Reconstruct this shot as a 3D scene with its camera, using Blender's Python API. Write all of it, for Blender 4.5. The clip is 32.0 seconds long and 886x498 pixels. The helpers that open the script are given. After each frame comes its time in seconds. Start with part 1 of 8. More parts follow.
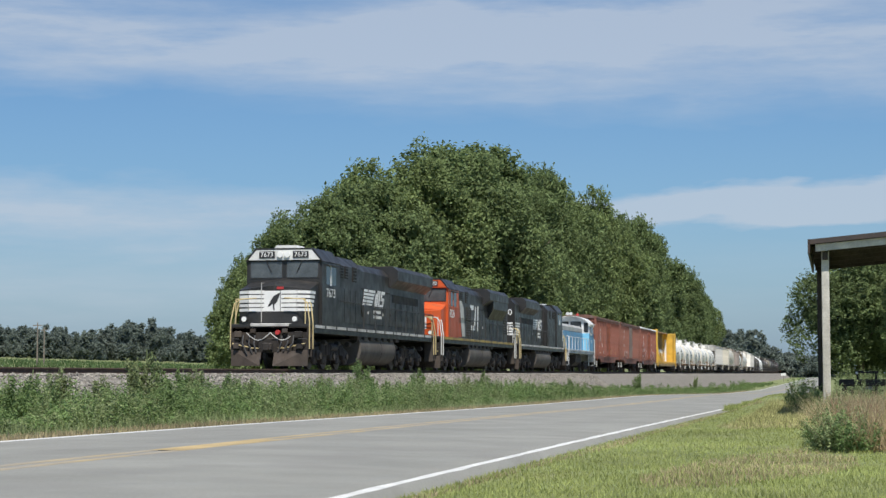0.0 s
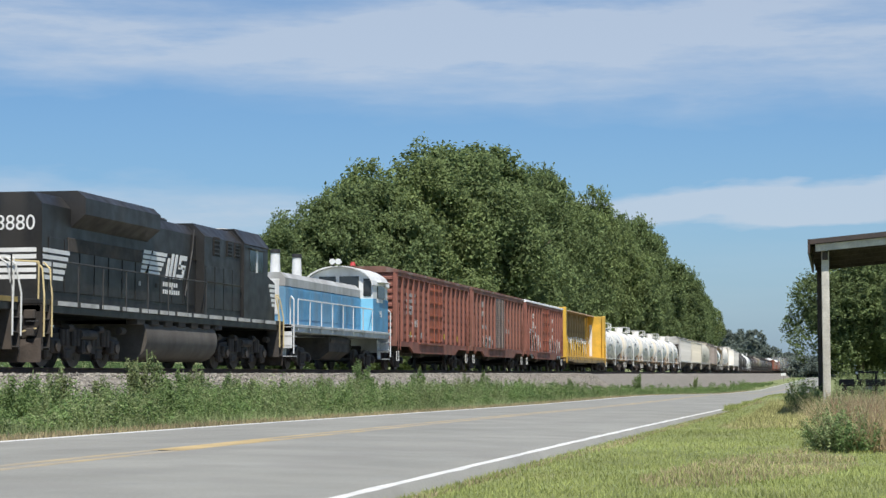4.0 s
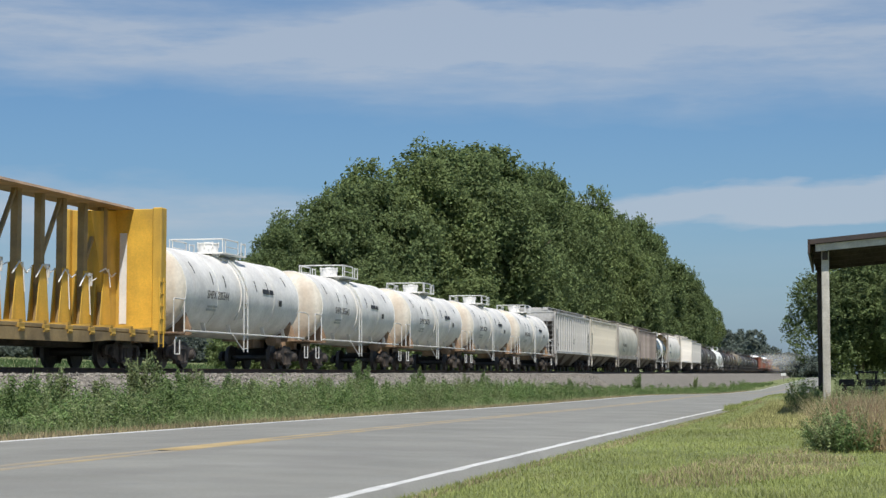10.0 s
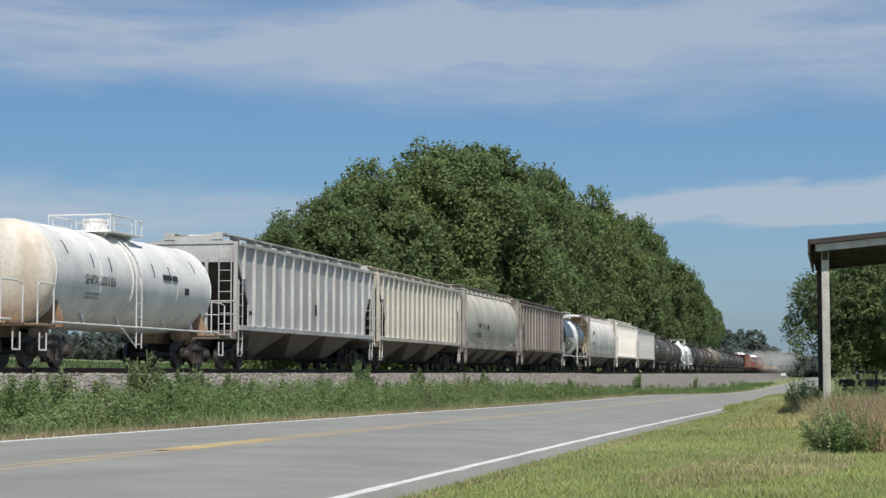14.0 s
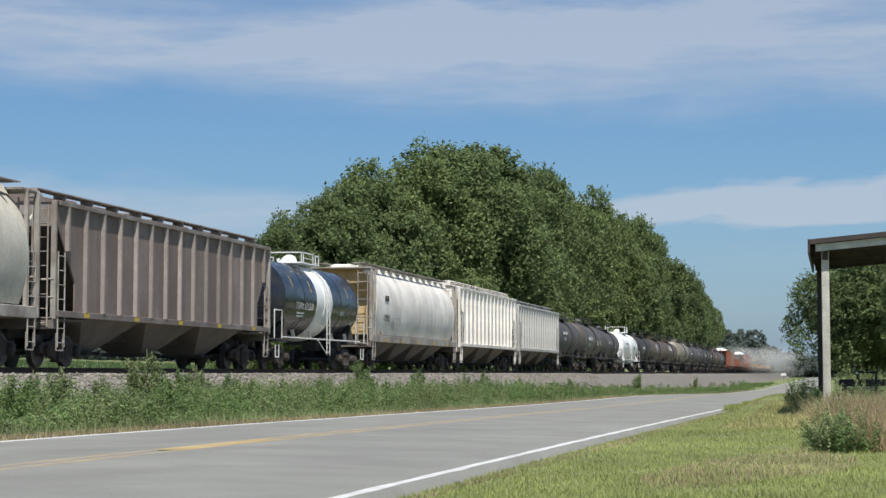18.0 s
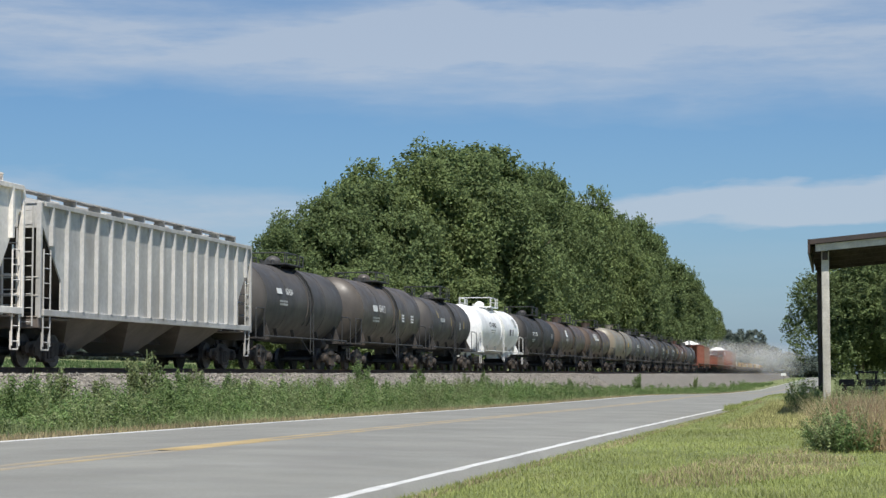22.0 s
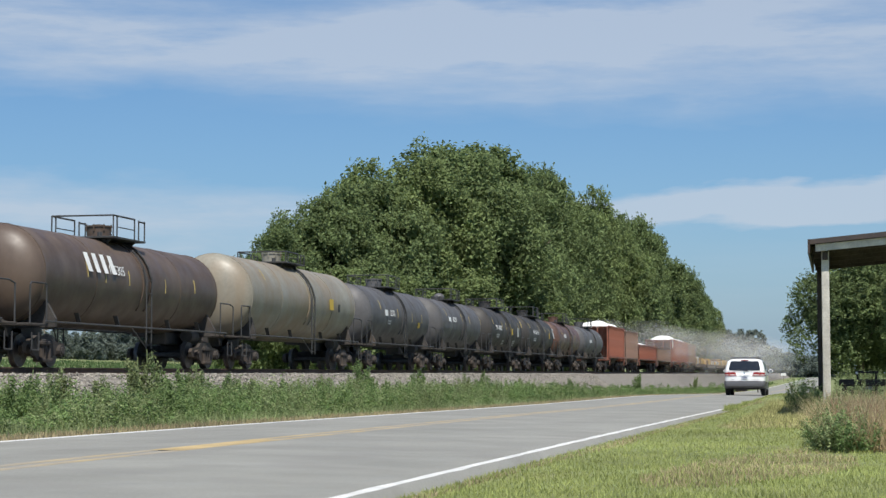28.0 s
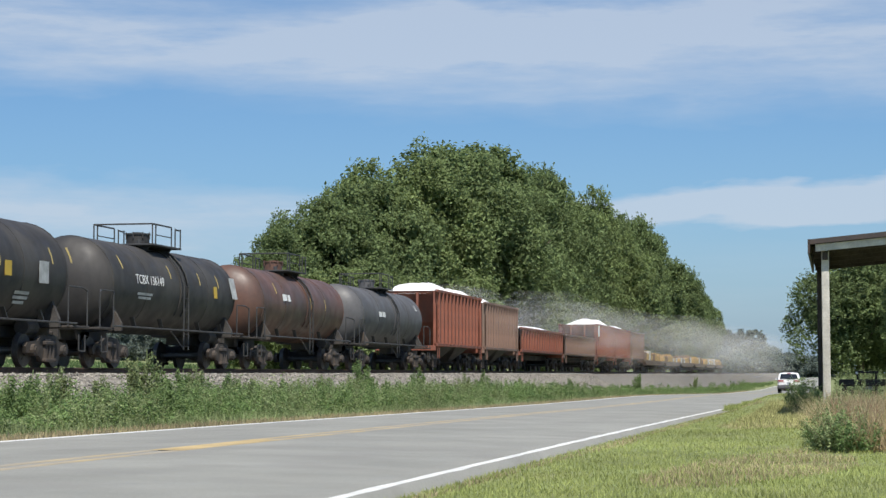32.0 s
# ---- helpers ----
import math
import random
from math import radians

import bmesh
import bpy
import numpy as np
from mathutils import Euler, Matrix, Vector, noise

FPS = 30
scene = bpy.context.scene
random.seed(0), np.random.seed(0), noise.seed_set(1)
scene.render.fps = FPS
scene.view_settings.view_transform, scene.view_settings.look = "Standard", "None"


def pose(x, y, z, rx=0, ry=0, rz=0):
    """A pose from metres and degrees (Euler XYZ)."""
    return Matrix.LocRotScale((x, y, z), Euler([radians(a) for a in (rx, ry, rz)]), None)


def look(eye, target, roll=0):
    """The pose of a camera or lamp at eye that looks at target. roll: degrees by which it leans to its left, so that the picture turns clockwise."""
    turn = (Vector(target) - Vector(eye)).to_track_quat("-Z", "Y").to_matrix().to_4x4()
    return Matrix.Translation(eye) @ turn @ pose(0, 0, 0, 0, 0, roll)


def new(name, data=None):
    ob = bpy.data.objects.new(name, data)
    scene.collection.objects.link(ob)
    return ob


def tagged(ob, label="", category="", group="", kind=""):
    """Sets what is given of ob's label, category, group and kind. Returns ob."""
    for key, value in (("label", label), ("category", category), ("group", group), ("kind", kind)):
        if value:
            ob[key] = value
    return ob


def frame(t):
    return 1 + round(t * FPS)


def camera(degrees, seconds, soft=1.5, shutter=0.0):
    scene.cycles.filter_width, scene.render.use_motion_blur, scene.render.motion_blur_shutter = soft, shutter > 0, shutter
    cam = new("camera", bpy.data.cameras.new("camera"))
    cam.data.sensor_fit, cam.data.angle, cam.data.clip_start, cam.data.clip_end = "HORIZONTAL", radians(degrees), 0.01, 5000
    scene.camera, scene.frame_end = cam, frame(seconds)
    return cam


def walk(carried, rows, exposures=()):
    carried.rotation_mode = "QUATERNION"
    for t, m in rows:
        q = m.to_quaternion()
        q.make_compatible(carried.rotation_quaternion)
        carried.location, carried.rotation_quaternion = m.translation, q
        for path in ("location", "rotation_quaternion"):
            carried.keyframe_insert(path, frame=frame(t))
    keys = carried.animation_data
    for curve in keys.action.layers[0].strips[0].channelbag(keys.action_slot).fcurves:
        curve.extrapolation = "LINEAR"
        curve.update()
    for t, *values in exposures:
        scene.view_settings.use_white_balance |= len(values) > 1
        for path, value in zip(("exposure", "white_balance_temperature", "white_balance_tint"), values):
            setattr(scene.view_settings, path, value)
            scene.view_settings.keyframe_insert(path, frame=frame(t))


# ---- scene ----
# ---- camera: stands still beside the road, looks along the railway ----
SECONDS = 32.0
EYE = Vector((0.0, 0.0, 1.75))
YAW, PITCH = radians(12.147), radians(3.901)
cam = camera(27.32, SECONDS, soft=1.45)
AIM = EYE + 100 * Vector((-math.sin(YAW) * math.cos(PITCH), math.cos(YAW) * math.cos(PITCH), math.sin(PITCH)))
walk(cam, [(0.0, look(EYE, AIM)), (SECONDS, look(EYE, AIM))], exposures=[(0.0, 0.0), (1.0, 0.04), (2.0, 0.10), (3.5, 0.13), (6.0, 0.06), (8.0, 0.00), (10.0, -0.16), (13.0, -0.18), (17.0, -0.06), (19.0, -0.04), (21.0, -0.10), (22.0, -0.04), (23.0, -0.02), (25.0, -0.08), (28.0, 0.06), (SECONDS, 0.14)])

# ---- the plan: x across the railway, y along it, z up ----
TRACK_X = -20.55          # middle of the track
RAIL_Z = 1.90             # top of the rails
SPEED = 17.25             # metres a second, towards -y
ROAD_L, ROAD_R = -9.25, -2.68   # edges of the asphalt
ROAD_PROFILE = ((-600, 1.02), (0, 1.05), (14, 1.03), (34, 0.92), (55, 0.78), (88, 0.70), (120, 0.38), (156, 0.05), (220, -0.25), (350, -0.1), (600, 0.35), (1500, 0.8))


def lerp_table(table, v):
    for (a, za), (b, zb) in zip(table, table[1:]):
        if v <= b:
            k = min(max((v - a) / (b - a), 0), 1)
            return za + (zb - za) * k
    return table[-1][1]


def road_z(y):
    return sum(lerp_table(ROAD_PROFILE, y + d) for d in (-12, -6, 0, 6, 12)) / 5


def ground_z(x, y):
    """Height of the land: railway bank, ditch, road shelf, verge, field that rises to the left."""
    r = road_z(y)
    n = 0.05 * noise.noise((x * 0.35, y * 0.22, 3.1)) + 0.02 * noise.noise((x * 1.3, y * 1.1, 7.7))
    if x < -36:
        z = 0.25 + 0.028 * min(-36 - x, 700) + n
    elif x < -25.6:
        z = 0.25 + n
    elif x < -23.0:
        z = 0.25 + (RAIL_Z - 0.24 - 0.25) * (x + 25.6) / 2.6
    elif x < -18.1:
        z = RAIL_Z - 0.24
    elif x < -15.6:
        low = r - 0.10
        z = low + (RAIL_Z - 0.24 - low) * (-15.6 - x) / 2.5
    elif x < -12.5:
        z = r - 0.10 + n
    elif x < ROAD_L - 0.1:
        k = (x + 12.5) / (ROAD_L - 0.1 + 12.5)
        low = r - 0.10
        z = low + (r - 0.03 - low) * k + n * (1 - k)
    elif x < ROAD_R + 0.1:
        z = r - (0.06 if x > ROAD_R - 0.4 or x < ROAD_L + 0.4 else 0.10)
    else:
        k = min((x - ROAD_R - 0.1) / 2.0, 1)
        hump = (0.31 * math.exp(-((y - 53) / 9) ** 2) + 0.10 * math.exp(-((y - 95) / 25) ** 2)) * min(k * 3.0, 1)
        z = r - 0.03 + k * (0.05 + n) + hump
    return z


# ---- sky, clouds and sun ----
SUN_EL, SUN_AZ = radians(60), radians(158)      # azimuth from +y towards +x


def make_world():
    world = bpy.data.worlds.new("sky")
    scene.world = world
    world.use_nodes = True
    nt = world.node_tree
    nt.nodes.clear()
    N = nt.nodes.new
    out, bg = N("ShaderNodeOutputWorld"), N("ShaderNodeBackground")
    sky = N("ShaderNodeTexSky")
    sky.sky_type, sky.sun_disc = "NISHITA", False
    sky.sun_elevation, sky.sun_rotation = SUN_EL, SUN_AZ
    sky.air_density, sky.dust_density, sky.ozone_density = 1.0, 0.2, 4.0
    co = N("ShaderNodeTexCoord")
    sep = N("ShaderNodeSeparateXYZ")
    nt.links.new(co.outputs["Generated"], sep.inputs[0])

    def op(kind, a, b=None, c=None, clamp=False):
        m = N("ShaderNodeMath")
        m.operation, m.use_clamp = kind, clamp
        for i, v in enumerate((a, b, c)):
            if v is None:
                continue
            if isinstance(v, (int, float)):
                m.inputs[i].default_value = v
            else:
                nt.links.new(v, m.inputs[i])
        return m.outputs[0]

    az = op("ARCTAN2", sep.outputs[0], sep.outputs[1])
    el = sep.outputs[2]
    vec = N("ShaderNodeCombineXYZ")
    nt.links.new(az, vec.inputs[0])
    nt.links.new(el, vec.inputs[1])

    def streaks(sx, sy, detail, seed, rough=0.55):
        mp, nz = N("ShaderNodeMapping"), N("ShaderNodeTexNoise")
        mp.inputs["Location"].default_value = (seed, seed * 0.7, seed * 1.3)
        mp.inputs["Rotation"].default_value = (0, 0, radians(-3.0))
        mp.inputs["Scale"].default_value = (sx, sy, 1)
        nt.links.new(vec.outputs[0], mp.inputs[0])
        nt.links.new(mp.outputs[0], nz.inputs["Vector"])
        nz.inputs["Scale"].default_value, nz.inputs["Detail"].default_value, nz.inputs["Roughness"].default_value = 1.0, detail, rough
        return nz.outputs["Fac"]

    warp = op("MULTIPLY", op("SUBTRACT", streaks(7, 28, 5, 2.0), 0.5), 0.055)
    fine = streaks(10, 70, 7, 5.0, 0.62)
    elw = op("ADD", el, warp)

    def band(centre, tilt, half, weight, az0=0.0, az_half=9.0):
        """A long low cloud: around an elevation that leans with the azimuth, faded out along it."""
        mid = op("ADD", op("MULTIPLY", az, tilt), centre)
        d = op("DIVIDE", op("ABSOLUTE", op("SUBTRACT", elw, mid)), half)
        a = op("SUBTRACT", 1.0, d, clamp=True)
        g = op("DIVIDE", op("ABSOLUTE", op("SUBTRACT", az, az0)), az_half)
        e = op("SUBTRACT", 1.0, op("MULTIPLY", g, g), clamp=True)
        return op("MULTIPLY", op("MULTIPLY", a, e), weight)

    total = None
    for b in ((0.176, -0.02, 0.034, 1.6), (0.146, -0.02, 0.016, 0.5, -0.12, 0.25), (0.205, 0.10, 0.018, 0.8, -0.05, 0.3),
              (0.0925, 0.03, 0.017, 5.5, 0.07, 0.26), (0.088, 0.0, 0.020, 1.3, -0.42, 0.22), (0.052, 0.0, 0.045, 0.42, -0.38, 0.3), (0.045, 0.0, 0.05, 0.22),
              (0.33, 0.1, 0.06, 0.8), (0.48, -0.2, 0.07, 0.7), (0.7, 0.1, 0.09, 0.7)):
        v = band(*b)
        total = v if total is None else op("ADD", total, v)
    f = op("MULTIPLY", total, op("MULTIPLY_ADD", fine, 1.7, -0.1))
    f = op("MULTIPLY", op("MINIMUM", f, 1.0, clamp=True), 0.66)
    mixn = N("ShaderNodeMix")
    mixn.data_type = "RGBA"
    nt.links.new(f, mixn.inputs["Factor"])
    tint = N("ShaderNodeMix")
    tint.data_type, tint.blend_type = "RGBA", "MULTIPLY"
    tint.inputs["Factor"].default_value = 1.0
    tint.inputs["B"].default_value = (0.74, 0.97, 1.15, 1)
    nt.links.new(sky.outputs[0], tint.inputs["A"])
    # blue-grey haze low over the horizon
    haze = N("ShaderNodeMix")
    haze.data_type = "RGBA"
    low = op("POWER", 2.718, op("MULTIPLY", op("MAXIMUM", el, 0.0), -15.0))
    nt.links.new(op("MULTIPLY", low, 0.85), haze.inputs["Factor"])
    nt.links.new(tint.outputs["Result"], haze.inputs["A"])
    haze.inputs["B"].default_value = (2.35, 3.3, 5.0, 1)
    nt.links.new(haze.outputs["Result"], mixn.inputs["A"])
    mixn.inputs["B"].default_value = (6.4, 7.1, 8.1, 1)
    nt.links.new(mixn.outputs["Result"], bg.inputs["Color"])
    bg.inputs["Strength"].default_value = 0.085
    nt.links.new(bg.outputs[0], out.inputs[0])


make_world()
scene.cycles.transparent_max_bounces = 110
sun_data = bpy.data.lights.new("sun", "SUN")
sun_data.energy, sun_data.angle, sun_data.color = 5.2, radians(0.6), (1.0, 0.95, 0.87)
sun = new("sun", sun_data)
sun_dir = Vector((math.sin(SUN_AZ) * math.cos(SUN_EL), math.cos(SUN_AZ) * math.cos(SUN_EL), math.sin(SUN_EL)))
sun.matrix_world = look(sun_dir * 60, (0, 0, 0))

# ---- materials ----
MATS = {}


def material(name, base, rough=0.6, metal=0.0, var=0.25, scale=2.0, fine=25.0, dirt=None, dirt_amount=0.0, streak=False, bump=0.0, bump_scale=60.0,
             random_tint=0.0, island=False, coat=0.0, spec=0.5):
    """Procedural surface: base colour, two scales of variation, dirt that lies on it in patches or runs, fine relief."""
    if name in MATS:
        return MATS[name]
    m = bpy.data.materials.new(name)
    m.use_nodes = True
    nt = m.node_tree
    N, L = nt.nodes.new, nt.links.new
    bs = nt.nodes["Principled BSDF"]
    co = N("ShaderNodeTexCoord")
    bs.inputs["Roughness"].default_value, bs.inputs["Metallic"].default_value = rough, metal
    bs.inputs["Coat Weight"].default_value = coat
    bs.inputs["Specular IOR Level"].default_value = spec

    def noise_at(s, detail=4.0, stretch=(1, 1, 1)):
        mp, nz = N("ShaderNodeMapping"), N("ShaderNodeTexNoise")
        mp.inputs["Scale"].default_value = stretch
        L(co.outputs["Object"], mp.inputs[0])
        L(mp.outputs[0], nz.inputs["Vector"])
        nz.inputs["Scale"].default_value, nz.inputs["Detail"].default_value = s, detail
        return nz.outputs["Fac"]

    def ramp(src, lo, hi, a=0.0, b=1.0):
        r = N("ShaderNodeMapRange")
        L(src, r.inputs[0])
        for i, v in enumerate((lo, hi, a, b)):
            r.inputs[i + 1].default_value = v
        return r.outputs[0]

    def scaled(col, fac):
        x = N("ShaderNodeVectorMath")
        x.operation = "SCALE"
        if isinstance(col, tuple):
            x.inputs[0].default_value = col
        else:
            L(col, x.inputs[0])
        L(fac, x.inputs[3])
        return x.outputs[0]

    col = scaled(tuple(base), ramp(noise_at(scale), 0.3, 0.7, 1 - var, 1 + var))
    col = scaled(col, ramp(noise_at(fine, 3.0), 0.3, 0.7, 1 - var * 0.6, 1 + var * 0.6))
    if random_tint:
        info = N("ShaderNodeNewGeometry") if island else N("ShaderNodeObjectInfo")
        col = scaled(col, ramp(info.outputs["Random Per Island" if island else "Random"], 0, 1, 1 - random_tint, 1 + random_tint))
    if dirt:
        mask = ramp(noise_at(1.1, 6.0, (1, 1, 0.16) if streak else (1, 1, 1)), 0.62 - dirt_amount * 0.45, 0.78 - dirt_amount * 0.3)
        mx = N("ShaderNodeMix")
        mx.data_type = "RGBA"
        f = N("ShaderNodeMath")
        f.operation = "MULTIPLY"
        f.inputs[1].default_value = min(0.35 + dirt_amount * 0.6, 0.9)
        L(mask, f.inputs[0])
        L(f.outputs[0], mx.inputs["Factor"])
        L(col, mx.inputs["A"])
        mx.inputs["B"].default_value = (*dirt, 1)
        col = mx.outputs["Result"]
    L(col, bs.inputs["Base Color"])
    L(ramp(noise_at(scale * 2.3), 0.3, 0.7, max(rough - 0.12, 0.02), min(rough + 0.12, 1)), bs.inputs["Roughness"])
    if bump:
        b = N("ShaderNodeBump")
        b.inputs["Strength"].default_value, b.inputs["Distance"].default_value = bump, 0.02
        L(noise_at(bump_scale, 5.0), b.inputs["Height"])
        L(b.outputs[0], bs.inputs["Normal"])
    MATS[name] = m
    return m


GRIME = (0.07, 0.055, 0.045)
DUST = (0.30, 0.27, 0.23)


def leaf_material(name, base, var=0.5):
    """Foliage: light passes through the thin leaves a little."""
    m = material(name, base, rough=0.8, var=0.22, scale=0.35, fine=2.0, random_tint=var, island=True, spec=0.12)
    nt = m.node_tree
    bs, out = nt.nodes["Principled BSDF"], nt.nodes["Material Output"]
    tr, mx = nt.nodes.new("ShaderNodeBsdfTranslucent"), nt.nodes.new("ShaderNodeMixShader")
    src = bs.inputs["Base Color"].links[0].from_socket
    nt.links.new(src, tr.inputs["Color"])
    mx.inputs[0].default_value = 0.4
    nt.links.new(bs.outputs[0], mx.inputs[1])
    nt.links.new(tr.outputs[0], mx.inputs[2])
    nt.links.new(mx.outputs[0], out.inputs[0])
    return m


# ---- mesh kit ----
def mesh_of(bm, name, mat=None, smooth=False, recalc=True):
    if recalc:
        bmesh.ops.recalc_face_normals(bm, faces=bm.faces)
    me = bpy.data.meshes.new(name)
    bm.to_mesh(me)
    bm.free()
    if smooth:
        for p in me.polygons:
            p.use_smooth = True
        if smooth == "auto":
            me.set_sharp_from_angle(angle=radians(38))
    if mat:
        me.materials.append(mat)
    return me


def part(name, bm, mat, parent, label="", at=None, smooth=False):
    """Links a bmesh, or a mesh that is shared, as one mesh object under a thing or part."""
    me = bm if isinstance(bm, bpy.types.Mesh) else mesh_of(bm, name, mat, smooth)
    if not me.materials:
        me.materials.append(mat)
    ob = new(name, me)
    if parent:
        ob.parent = parent
    if at is not None:
        ob.matrix_basis = at
    if label:
        ob["label"] = label
    return ob


def thing(name, label, category, group="", at=None):
    ob = new(name)
    ob.empty_display_size = 0.3
    if at is not None:
        ob.matrix_basis = at
    return tagged(ob, label, category, group)


def B():
    return bmesh.new()


def box(bm, x0, x1, y0, y1, z0, z1, bevel=0.0):
    r = bmesh.ops.create_cube(bm, size=1)
    bmesh.ops.scale(bm, vec=(x1 - x0, y1 - y0, z1 - z0), verts=r["verts"])
    bmesh.ops.translate(bm, vec=((x0 + x1) / 2, (y0 + y1) / 2, (z0 + z1) / 2), verts=r["verts"])
    if bevel:
        es = list({e for v in r["verts"] for e in v.link_edges})
        bmesh.ops.bevel(bm, geom=es, offset=bevel, segments=1, affect="EDGES")
    return bm


def cyl(bm, a, b, r0, r1=None, n=12, caps=True):
    a, b = Vector(a), Vector(b)
    d = b - a
    res = bmesh.ops.create_cone(bm, cap_ends=caps, segments=n, radius1=r0, radius2=r0 if r1 is None else r1, depth=d.length)
    m = Matrix.Translation((a + b) / 2) @ d.to_track_quat("Z", "Y").to_matrix().to_4x4()
    bmesh.ops.transform(bm, matrix=m, verts=res["verts"])
    return bm


def rail_line(bm, pts, r=0.02, n=6):
    """A bent pipe through points."""
    for a, b in zip(pts, pts[1:]):
        cyl(bm, a, b, r, n=n)
    return bm


def prism(bm, outline, a, b, axis="y"):
    """Extrudes a closed outline from a to b. Outline pairs: (x, z) along y, (y, z) along x, (x, y) along z."""
    put = {"y": lambda p, k: (p[0], k, p[1]), "x": lambda p, k: (k, p[0], p[1]), "z": lambda p, k: (p[0], p[1], k)}[axis]
    va = [bm.verts.new(put(p, a)) for p in outline]
    vb = [bm.verts.new(put(p, b)) for p in outline]
    n = len(outline)
    for i in range(n):
        bm.faces.new((va[i], va[(i + 1) % n], vb[(i + 1) % n], vb[i]))
    bm.faces.new(va[::-1])
    bm.faces.new(vb)
    return bm


def text_mesh(body, size, name="lettering"):
    """Text of the built-in font as a flat mesh, standing in the xz plane's own xy."""
    cu = bpy.data.curves.new(name, "FONT")
    cu.body, cu.size, cu.extrude, cu.align_x, cu.align_y = body, size, 0.002, "CENTER", "CENTER"
    cu.resolution_u = 3
    tmp = bpy.data.objects.new(name, cu)
    me = bpy.data.meshes.new_from_object(tmp)
    bpy.data.objects.remove(tmp)
    bpy.data.curves.remove(cu)
    return me


SIDE = Matrix(((0, 0, 1, 0), (1, 0, 0, 0), (0, 1, 0, 0), (0, 0, 0, 1)))   # lettering onto a face that looks along +x, read from there


def letters(parent, body, size, x, y, z, mat, name="lettering"):
    return part(name, text_mesh(body, size), mat, parent, at=Matrix.Translation((x, y, z)) @ SIDE)


def bars(parent, rows, x, y, z, mat, h=0.09, name="lettering"):
    """Unreadable lines of writing as plain bars: rows of lengths, downwards."""
    bm = B()
    for i, lengths in enumerate(rows):
        yy = y
        for w in lengths:
            box(bm, x, x + 0.006, yy, yy + w, z - i * h * 1.7, z - i * h * 1.7 + h)
            yy += w + 0.06
    return part(name, bm, mat, parent)


# ---- land, road and railway track ----
def breaks(lo, hi, marks):
    """Grid lines from lo to hi with a spacing by stretches: (upper end, step)."""
    out, v = [], lo
    for end, step in marks:
        while v < end - 1e-6:
            out.append(v)
            v += step
        v = end
    return out + [hi]


def sheet(name, xs, ys, zf, mat):
    verts = [(x, y, zf(x, y)) for y in ys for x in xs]
    n = len(xs)
    faces = [(j * n + i, j * n + i + 1, (j + 1) * n + i + 1, (j + 1) * n + i) for j in range(len(ys) - 1) for i in range(n - 1)]
    me = bpy.data.meshes.new(name)
    me.from_pydata(verts, [], faces)
    for p in me.polygons:
        p.use_smooth = True
    me.materials.append(mat)
    return new(name, me)


def ground_material():
    """Grass land with dry patches, crop beyond the railway, bare stone on the bank: by where it lies."""
    m = material("grass_land", (0.20, 0.232, 0.10), rough=0.9, var=0.3, scale=0.5, fine=9.0, dirt=(0.28, 0.265, 0.145), dirt_amount=0.3, bump=0.6, bump_scale=40, spec=0.2)
    return m


xs = breaks(-2600, 2200, ((-900, 200), (-300, 60), (-60, 20), (-36, 6), (-26, 2), (-22.9, 0.5), (-18.1, 1.6), (-15.6, 0.25), (-9.35, 0.4), (-9.3, 0.05), (-3.0, 2.1), (-2.6, 0.2), (-2.3, 0.05), (0, 0.23), (14, 0.7), (60, 8), (300, 60), (2200, 400)))
ys = breaks(-1500, 4200, ((-200, 200), (0, 20), (10, 2), (60, 0.8), (130, 2), (300, 6), (700, 40), (4200, 400)))
ground = tagged(sheet("ground", xs, ys, ground_z, ground_material()), "flat green farmland with grass verge, ditch and railway bank", "ground", kind="structure")

asphalt = material("asphalt", (0.252, 0.252, 0.226), rough=0.85, var=0.13, scale=0.7, fine=38, dirt=(0.205, 0.20, 0.185), dirt_amount=0.3, bump=0.35, bump_scale=120)
white_line = material("road_white", (0.66, 0.66, 0.63), rough=0.7, var=0.12, scale=3, fine=30, dirt=(0.3, 0.31, 0.31), dirt_amount=0.22)
yellow_line = material("road_yellow", (0.44, 0.33, 0.16), rough=0.8, var=0.2, scale=1.2, fine=30, dirt=(0.27, 0.25, 0.2), dirt_amount=0.25)
crown = lambda x: 0.05 * (1 - ((x + 5.85) / 3.4) ** 2)


def road_edge(x, y):
    w = 0.06 * noise.noise((y * 0.5, x, 1.0)) + 0.06 * noise.noise((y * 1.9, x, 5.0))
    return w


road_xs = [ROAD_L, -8.9, -8.6, -7.5, -6.4, -5.85, -5.3, -4.2, -3.1, -2.72, ROAD_R + 0.06]
verts, faces = [], []
rys_fine = breaks(-700, 1500, ((-50, 50), (5, 10), (75, 0.5), (130, 2), (300, 8), (1500, 60)))
for y in rys_fine:
    for i, x in enumerate(road_xs):
        dx = road_edge(x, y) if i in (0, len(road_xs) - 1) else 0
        verts.append((x + dx, y, road_z(y) + crown(x) - (0.11 if i in (0, len(road_xs) - 1) else 0)))
n = len(road_xs)
faces = [(j * n + i, j * n + i + 1, (j + 1) * n + i + 1, (j + 1) * n + i) for j in range(len(rys_fine) - 1) for i in range(n - 1)]
me = bpy.data.meshes.new("road")
me.from_pydata(verts, [], faces)
me.materials.append(asphalt)
for p in me.polygons:
    p.use_smooth = True
road = tagged(new("road", me), "worn grey two-lane asphalt country road", "road", kind="structure")


